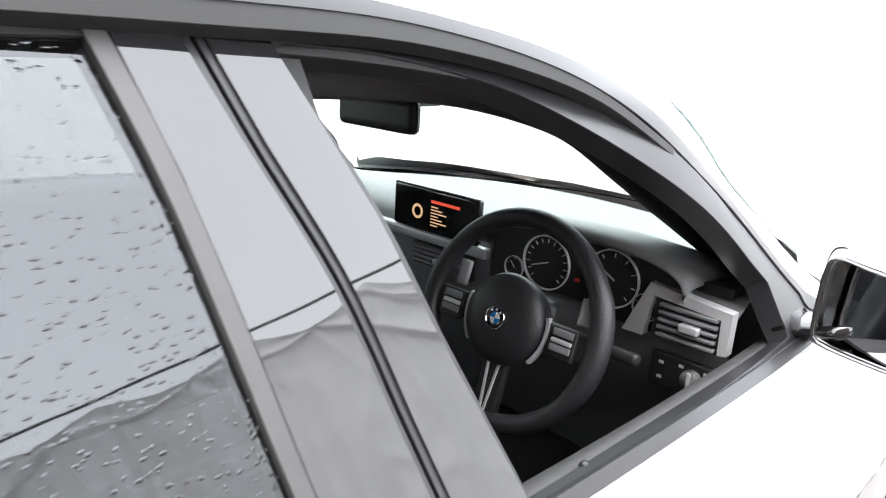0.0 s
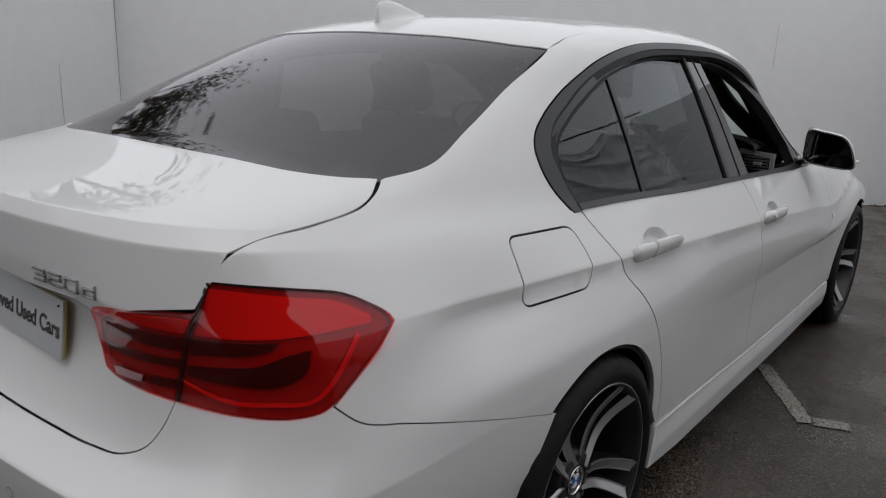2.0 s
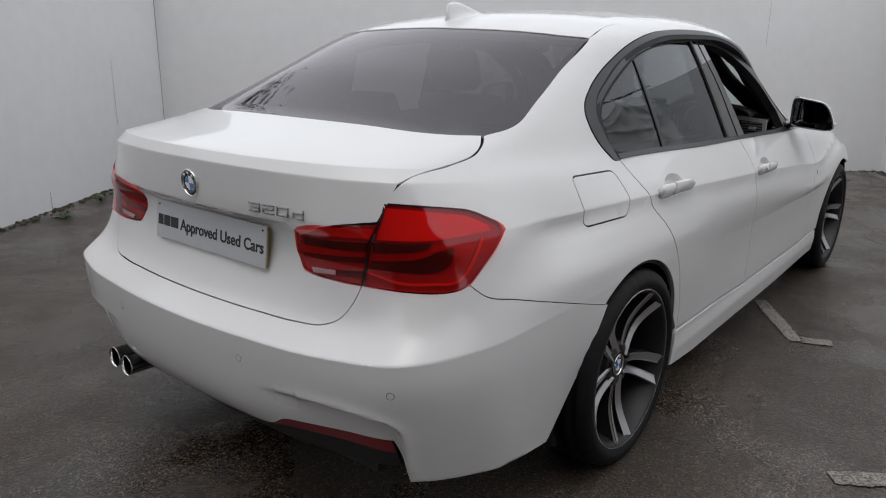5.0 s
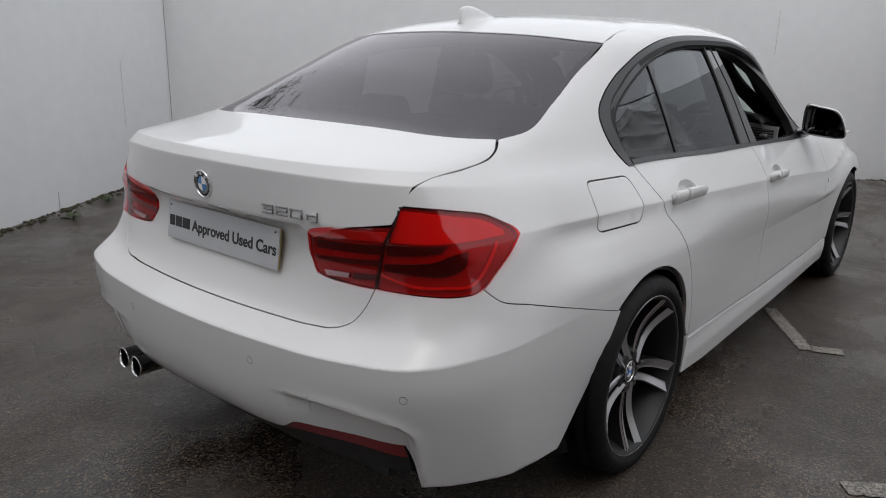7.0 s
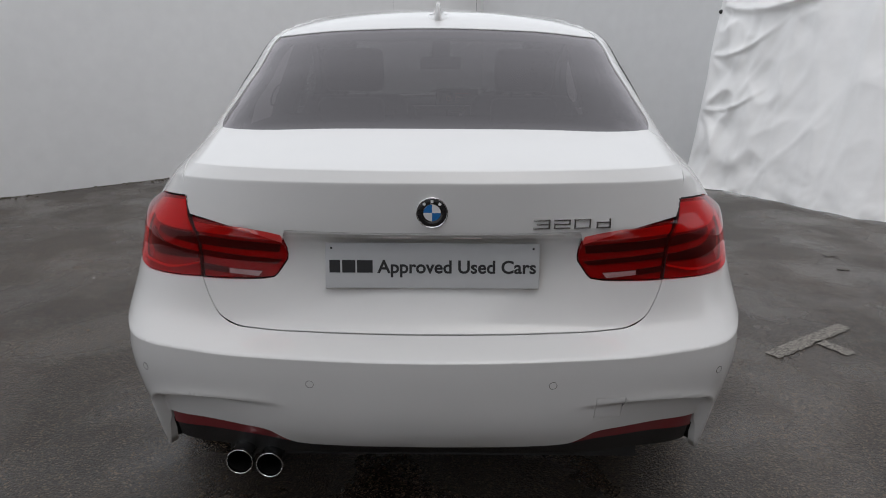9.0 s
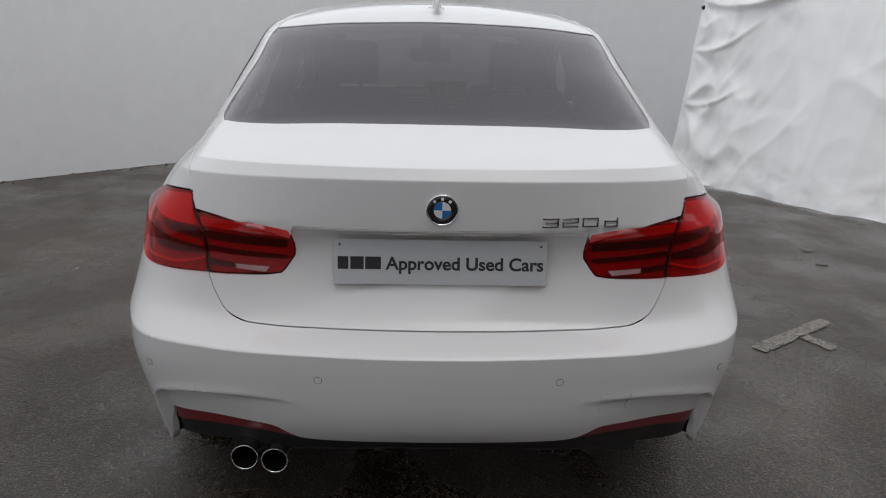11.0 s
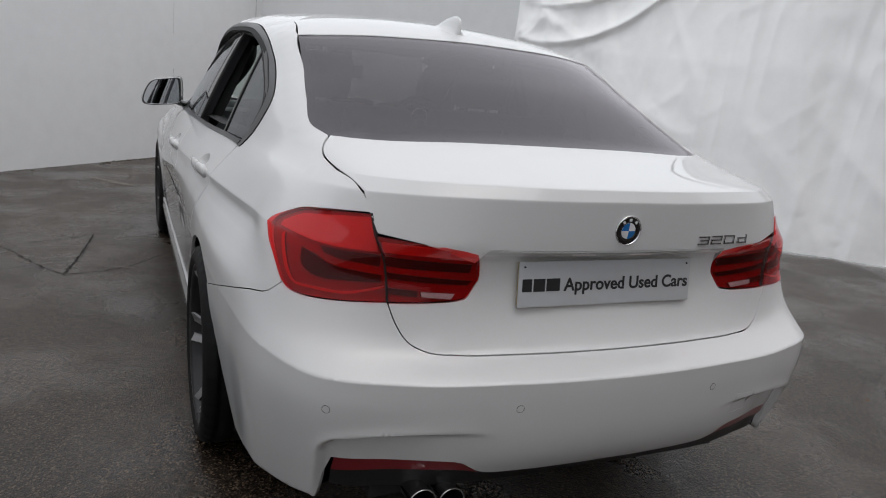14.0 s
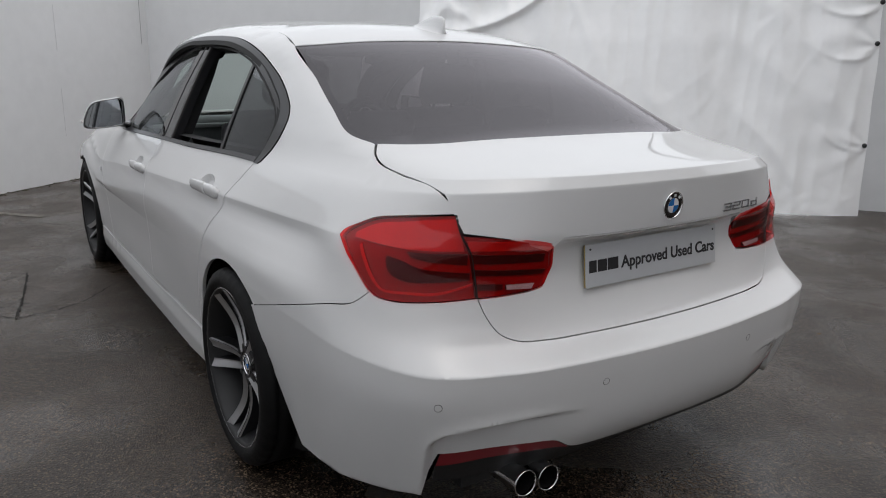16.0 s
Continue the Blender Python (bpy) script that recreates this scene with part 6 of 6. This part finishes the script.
def stripe(a, b, width, ragged=0.006, label="worn white parking line painted on the asphalt"):
    """A painted line with uneven edges."""
    a, b = Vector((*a, 0)), Vector((*b, 0))
    d = (b - a).normalized()
    s = Vector((-d.y, d.x, 0))
    bm = bmesh.new()
    n = max(4, int((b - a).length / .02))
    rows = []
    for i in range(n + 1):
        p = a + (b - a) * i / n
        rows.append([bm.verts.new(p + s * (width / 2 + random.uniform(-ragged, ragged)) + Vector((0, 0, .004))), bm.verts.new(p - s * (width / 2 + random.uniform(-ragged, ragged)) + Vector((0, 0, .004)))])
    for p, q in zip(rows[:-1], rows[1:]):
        bm.faces.new((p[0], p[1], q[1], q[0]))
    bmesh.ops.recalc_face_normals(bm, faces=bm.faces)
    return tagged(mesh_of("parking_line", bm, LINE, smooth=False), label, "road marking", "parking bay lines")


stripe((.775, 1.875), (1.075, 1.405), .066)
stripe((1.085, 1.435), (1.207, 1.482), .066)
stripe((1.445, .307), (1.937, .648), .072)
stripe((1.725, .465), (1.80, .325), .070)
stripe((-1.35, 4.71), (-1.03, 4.36), .06)
stripe((.45, 7.0), (.85, 6.2), .08)


# cracks and seams of an old repair in the asphalt
CRACK = material("dark_crack", (0.008, 0.007, 0.006), 0.9)


def crack(pts, width):
    bm = bmesh.new()
    last = None
    for a, b in zip(pts[:-1], pts[1:]):
        a, b = Vector((*a, 0)), Vector((*b, 0))
        d = (b - a).normalized()
        s = Vector((-d.y, d.x, 0))
        n = max(3, int((b - a).length / .02))
        for i in range(n + 1):
            c = a.lerp(b, i / n) + s * random.uniform(-.006, .006) + Vector((0, 0, .003))
            w = width * random.uniform(.2, .75)
            row = [bm.verts.new(c + s * w), bm.verts.new(c - s * w)]
            if last:
                bm.faces.new((last[0], last[1], row[1], row[0]))
            last = row
    bmesh.ops.recalc_face_normals(bm, faces=bm.faces)
    for f in bm.faces:
        if f.normal.z < 0:
            f.normal_flip()
    tagged(mesh_of("asphalt_crack", bm, CRACK, smooth=False), "dark crack round an old asphalt repair", "crack", kind="structure")


crack([(-1.28, 2.66), (-1.33, 2.22), (-1.40, 1.81)], .012)
crack([(-1.76, 2.40), (-1.62, 2.15), (-1.50, 1.94), (-1.40, 1.81), (-1.21, 1.85), (-1.07, 1.94), (-.91, 2.15)], .007)
crack([(-1.28, 2.66), (-1.45, 2.55), (-1.66, 2.44)], .005)
stripe((-1.21, 1.94), (-1.05, 1.90), .012, .005, "worn trace of white paint on the asphalt")

# white sheeting hung on the east wall
# swags: start and end (share of the width, height), dip, depth of fold, width of fold
SWAGS = [(.0, 1.62, .42, 2.44, .34, .10, .12), (.02, 1.95, .34, 2.44, .20, .08, .09), (.10, 2.44, .34, 2.44, .22, .07, .08),
         (.0, 1.18, .16, 1.5, .12, .04, .06), (.0, .72, .14, .9, .10, .04, .05), (.42, 2.44, .60, 2.44, .18, .04, .07),
         (.62, 2.44, .82, 2.44, .18, .04, .07), (.82, 2.44, 1.02, 1.86, .10, .035, .07), (.86, 1.9, 1.02, 1.86, .14, .025, .06),
         (.88, 1.45, 1.02, 1.51, .12, .022, .05), (.90, .75, 1.02, .63, .10, .02, .05)]
# wrinkles that fan out from the fixings: share of the width, height, reach, strength
FANS = [(0, 1.60, .30, .030), (0, 1.18, .26, .026), (0, .69, .26, .024), (.22, 2.44, .34, .022), (.42, 2.44, .34, .024), (.61, 2.44, .34, .024), (.82, 2.44, .30, .024),
        (1, 1.86, .24, .028), (1, 1.51, .22, .026), (1, .63, .24, .024)]


def tarp():
    a, b = Vector((2.66, 4.54)), Vector((5.42, 1.30))
    d = (b - a).normalized()
    out = Vector((-d.y, d.x)) * -1
    if out.dot(Vector((0, 0)) - a) < 0:
        out = -out
    length = (b - a).length
    nu, nv = 230, 140
    bm = bmesh.new()
    rows = []
    for i in range(nu + 1):
        u = i / nu
        row = []
        for k in range(nv + 1):
            v = k / nv
            z = .005 + v * 2.44
            s = u * length
            # shallow hanging folds, sharp creases that run down from the fixings, and a belly near the ground
            wob = noise.noise((s * .7, z * .5, 3))
            hang = .024 * math.sin(5.2 * s + 2.6 * wob) * (.3 + .7 * v) + .062 * (.5 - abs(noise.noise((s * 2.4 + .25 * z, z * .28, 91)))) + .030 * (.5 - abs(noise.noise((s * 6.0 - .3 * z, z * .5, 93))))
            sag = .022 * noise.noise((s * .8, z * .45, 11)) + .010 * noise.noise((s * 2.2 + z, z * 1.2, 5)) + .0025 * noise.noise((s * 9, z * 8, 8)) + .006 * (.5 - abs(noise.noise((s * 3.5 + z, z * 2.5, 71)))) + .003 * (.5 - abs(noise.noise((s * 8 - z, z * 6, 75))))
            r = 1 - abs(noise.noise((s * 1.3 + .9 * z, z * .55 - .3 * s, 21)))
            r2 = 1 - abs(noise.noise((s * 2.6 - 1.2 * z, z * 1.1 + .4 * s, 33)))
            crease = (.012 + .016 * math.exp(-(u / .3) ** 2)) * max(0, r - .86) / .14 + (.008 + .012 * math.exp(-(u / .3) ** 2)) * max(0, r2 - .86) / .14 * (.4 + .6 * v)
            for ua, za, ub, zb, dip, amp, wid in SWAGS:
                k01 = (u - ua) / (ub - ua)
                if -.1 < k01 < 1.1:
                    q = z - (za + (zb - za) * k01 - 4 * dip * k01 * (1 - k01))
                    ww = wid * .8 if q > 0 else wid * .22
                    crease += .8 * amp * math.exp(-abs(q / (ww * .8)) ** 1.4) * max(0, min(1, 1.15 - abs(2 * k01 - 1)))
            for uf, zf, reach, strong in FANS:
                ds, dz = s - uf * length, z - zf
                far = math.hypot(ds, dz) + .05
                ang = math.atan2(ds, -dz)
                crease += .8 * strong * math.exp(-far / reach) * min(1, far / .18) * math.cos(7.5 * ang + 3 * noise.noise((ds * 2, dz * 2, uf * 9)))
            foot = max(0, 1 - z / .5)
            crease += foot * .022 * (abs(noise.noise((s * 4, z * 5, 51))) + .5 * abs(noise.noise((s * 9, z * 10, 57))))
            edge = min(1, u / .04) * min(1, (1 - u) / .04)
            crumple = .11 * math.exp(-(u / .16) ** 2) * (.5 - abs(noise.noise((s * 4, z * 3.4, 17)))) * min(1, u / .01)
            belly = (.30 + .24 * math.sin(math.pi * u)) * (1 - v) ** 1.3 + .10 * math.exp(-((u - .34) / .23) ** 2) * (1 - v) ** 1.6 + .10 * (1 - v) ** 3 * math.exp(-(u / .12) ** 2)
            lobe = abs(math.sin((u ** .8) * math.pi * 5))
            scallop = (.06 + .12 * lobe ** 1.2) * max(0, (v - .80) / .20) ** 1.3 * (1.25 - .5 * u) * edge
            swag = .05 * math.sin(math.pi * min(1, max(0, (v - .62) / .38))) * lobe
            off = .045 + (hang + sag + crease + crumple - swag * .6) * (.3 + .7 * edge) + belly
            p = a + d * (s + .02 * noise.noise((z * 2, u, 2))) + out * max(.012, off)
            row.append(bm.verts.new((p.x, p.y, z - scallop + (.012 * abs(noise.noise((s * 3, 0, 4))) if k == 0 else 0))))
        rows.append(row)
    for p, q in zip(rows[:-1], rows[1:]):
        for k in range(nv):
            bm.faces.new((p[k], q[k], q[k + 1], p[k + 1]))
    bmesh.ops.recalc_face_normals(bm, faces=bm.faces)
    sheet_ob = tagged(mesh_of("tarpaulin", bm, TARP), "creased white plastic sheeting hung on the wall", "tarpaulin")
    for u, z in ((.004, 1.56), (.004, 1.18), (.004, .69), (.995, 1.86), (.995, 1.51), (.995, .63)):
        p = a + d * (u * length) + out * (.075 + .31 * (1 - z / 2.44) ** 1.3)
        bm = bmesh.new()
        bmesh.ops.create_cone(bm, cap_ends=True, segments=12, radius1=.022, radius2=.016, depth=.02, matrix=Matrix.Translation((p.x, p.y, z)) @ Vector((out.x, out.y, 0)).to_track_quat("Z", "Y").to_matrix().to_4x4())
        part("fixing", bm, BLACK, sheet_ob)
    # cable that carries the top hem
    bm = bmesh.new()
    rows = []
    for i in range(61):
        t = i / 60
        p = a + d * (length * (t * 1.06 - .03)) + out * .06
        z = 2.46 - .03 * math.sin(t * math.pi) + .004 * math.sin(t * 40)
        rows.append([bm.verts.new((p.x + out.x * .012 * math.cos(w), p.y + out.y * .012 * math.cos(w), z + .012 * math.sin(w))) for w in [2 * math.pi * j / 8 for j in range(8)]])
    for p, q in zip(rows[:-1], rows[1:]):
        for j in range(8):
            bm.faces.new((p[j], q[j], q[(j + 1) % 8], p[(j + 1) % 8]))
    bmesh.ops.recalc_face_normals(bm, faces=bm.faces)
    tagged(mesh_of("cable", bm, BLACK), "black cable strung along the top of the sheeting", "cable")


tarp()

# joints between the wall's panels, as raised thin cover strips and open gaps
JOINT = material("dark_joint", (0.26, 0.26, 0.265), 0.8)


def wall_joint(a, b, t, z0, z1, width=.006, lean=0.0):
    a, b = Vector(a), Vector(b)
    d = (b - a).normalized()
    n = Vector((d.y, -d.x))
    p = a + (b - a) * t
    bm = bmesh.new()
    rows = []
    m = 12
    for i in range(m + 1):
        z = z0 + (z1 - z0) * i / m
        w = width * random.uniform(.6, 1.2)
        c = p + d * (lean * i / m) + n * .003
        rows.append([bm.verts.new((*(c - d * w / 2), z)), bm.verts.new((*(c + d * w / 2), z))])
    for q, r in zip(rows[:-1], rows[1:]):
        bm.faces.new((q[0], q[1], r[1], r[0]))
    bmesh.ops.recalc_face_normals(bm, faces=bm.faces)
    tagged(mesh_of("wall_joint", bm, JOINT, smooth=False), "dark open joint between wall panels", "joint", kind="structure")


wall_joint((-1.3, -3.85), CA, .717, 0, .14, .008)
wall_joint((-1.3, -3.85), CA, .870, .55, 1.12, .005)
wall_joint((-1.3, -3.85), CA, .997, .0, 2.4, .012)
wall_joint(CA, CB, .810, .455, .94, .003)
wall_joint(CA, CB, .810, 1.30, 1.74, .003)
wall_joint(CA, CB, .984, 1.40, 2.0, .009)
wall_joint(CB, EA, .035, .15, 1.0, .004)

# moss and grit along the wall's foot
MOSS = material("moss_and_grit", (0.055, 0.052, 0.028), 0.9, grain=0.5, grain_scale=120, bump=0.8, bump_scale=300)


def grit(a, b, amount, size, name, label, mat):
    a, b = Vector(a), Vector(b)
    d = (b - a).normalized()
    n = Vector((d.y, -d.x))
    bm = bmesh.new()
    for _ in range(amount):
        p = a + (b - a) * random.random() + n * (abs(random.gauss(0, .05)) + .004)
        s = size * random.uniform(.4, 1.4)
        vs = bmesh.ops.create_icosphere(bm, subdivisions=1, radius=s)["verts"]
        for v in vs:
            v.co = Vector((v.co.x * random.uniform(.8, 1.5) + p.x, v.co.y * random.uniform(.8, 1.5) + p.y, max(-.002, v.co.z * .6 + s * .3)))
    tagged(mesh_of(name, bm, mat), label, "grit", kind="stuff")


grit((-1.3, -3.85), CA, 420, .013, "moss", "dark moss and grit along the foot of the wall", MOSS)
grit(CA, CB, 260, .009, "moss", "dark moss and grit along the foot of the wall", MOSS)
grit(CB, (2.4, 4.9), 120, .012, "moss", "dark moss and grit along the foot of the wall", MOSS)

# litter on the asphalt
LEAF = material("brown_leaf", (0.16, 0.09, 0.04), 0.8, grain=0.3, grain_scale=50)
PAPER = material("pale_scrap", (0.55, 0.55, 0.52), 0.7)
for x, y, s, mat, nm, lab in ((.55, 7.0, .05, LEAF, "fallen_leaf", "dead brown leaf lying on wet asphalt"), (.75, 6.75, .04, LEAF, "fallen_leaf", "dead brown leaf lying on wet asphalt"),
                              (1.1, 6.1, .06, PAPER, "litter_scrap", "pale scrap of litter on the asphalt"), (1.35, 5.7, .04, PAPER, "litter_scrap", "pale scrap of litter on the asphalt"),
                              (2.47, 1.85, .10, PAINTLINE, "paint_patch", "worn pale paint patch on the asphalt"), (2.41, 1.55, .08, PAINTLINE, "paint_patch", "worn pale paint patch on the asphalt"),
                              (-1.95, 1.29, .02, PAPER, "litter_scrap", "pale scrap of litter on the asphalt"), (-2.2, 2.1, .025, LEAF, "fallen_leaf", "dead brown leaf lying on wet asphalt"),
                              (-1.62, .53, .02, LEAF, "fallen_leaf", "dead brown leaf lying on wet asphalt"), (1.9, -.4, .02, LEAF, "fallen_leaf", "dead brown leaf lying on wet asphalt")):
    bm = bmesh.new()
    k = 9
    c = bm.verts.new((x, y, .008))
    ring_v = [bm.verts.new((x + s * random.uniform(.35, .65) * math.cos(2 * math.pi * i / k), y + s * random.uniform(.25, .6) * math.sin(2 * math.pi * i / k), .004 + random.uniform(0, .006 if mat is LEAF else .001))) for i in range(k)]
    for i in range(k):
        bm.faces.new((c, ring_v[i], ring_v[(i + 1) % k]))
    bmesh.ops.recalc_face_normals(bm, faces=bm.faces)
    tagged(mesh_of(nm, bm, mat, smooth=False), lab, "litter")


# tree behind the west wall, seen in the glass
BARK = material("grey_brown_bark", (0.12, 0.10, 0.08), 0.9, grain=0.3, grain_scale=25, bump=0.5, bump_scale=60)
FOLIAGE = material("dark_green_leaves", (0.05, 0.075, 0.03), 0.6, grain=0.4, grain_scale=3)


def tree(x, y, h):
    t = new("tree")
    t.location = (x, y, 0)
    tagged(t, "leafy tree standing behind the yard wall", "tree")
    bm = bmesh.new()
    limbs = []

    def limb(p, d, length, r, depth):
        q = p + d * length
        m1 = Matrix.Translation((p + q) / 2) @ d.to_track_quat("Z", "Y").to_matrix().to_4x4()
        bmesh.ops.create_cone(bm, cap_ends=False, segments=8, radius1=r, radius2=r * .65, depth=length, matrix=m1)
        if depth == 0:
            limbs.append(q)
            return
        for _ in range(3 if depth > 1 else 4):
            e = (d + Vector((random.uniform(-.8, .8), random.uniform(-.8, .8), random.uniform(-.1, .5)))).normalized()
            limb(q, e, length * .68, r * .6, depth - 1)
    limb(Vector((0, 0, -.05)), Vector((0, 0, 1)), h * .36, .16, 3)
    part("trunk", bm, BARK, t)
    verts, faces = [], []
    for q in limbs:
        for _ in range(34):
            c = q + Vector((random.gauss(0, .38), random.gauss(0, .38), random.gauss(0, .30)))
            if c.z < 3.0:
                continue
            a = Vector((random.uniform(-1, 1), random.uniform(-1, 1), random.uniform(-.6, .6))).normalized()
            b = a.orthogonal().normalized()
            s = random.uniform(.05, .10)
            k = len(verts)
            verts += [tuple(c + a * s), tuple(c + b * s * .55), tuple(c - a * s), tuple(c - b * s * .55)]
            faces.append((k, k + 1, k + 2, k + 3))
    me = bpy.data.meshes.new("crown")
    me.from_pydata(verts, [], faces)
    me.materials.append(FOLIAGE)
    ob = new("crown", me)
    ob.parent = t


# weed at the foot of the west wall
def weed(x, y):
    w = new("weed")
    w.location = (x, y, 0)
    tagged(w, "small green weed growing out of the asphalt", "plant")
    bm = bmesh.new()
    for i in range(26):
        a, r = random.uniform(0, 2 * math.pi), random.uniform(.03, .11)
        d = Vector((math.cos(a), math.sin(a), 0))
        s = Vector((-d.y, d.x, 0)) * random.uniform(.006, .012)
        h = random.uniform(.01, .06)
        root, mid, tip = Vector((0, 0, 0)), d * r * .6 + Vector((0, 0, h)), d * r + Vector((0, 0, h * .5))
        vs = [bm.verts.new(v) for v in (root, mid + s, tip, mid - s)]
        bm.faces.new(vs)
    part("leaves", bm, FOLIAGE, w, smooth=False)


weed(-3.74, .31)
weed(-4.15, .78)
tree(-9.0, 2.6, 6.0)
tree(-8.2, -.2, 5.0)
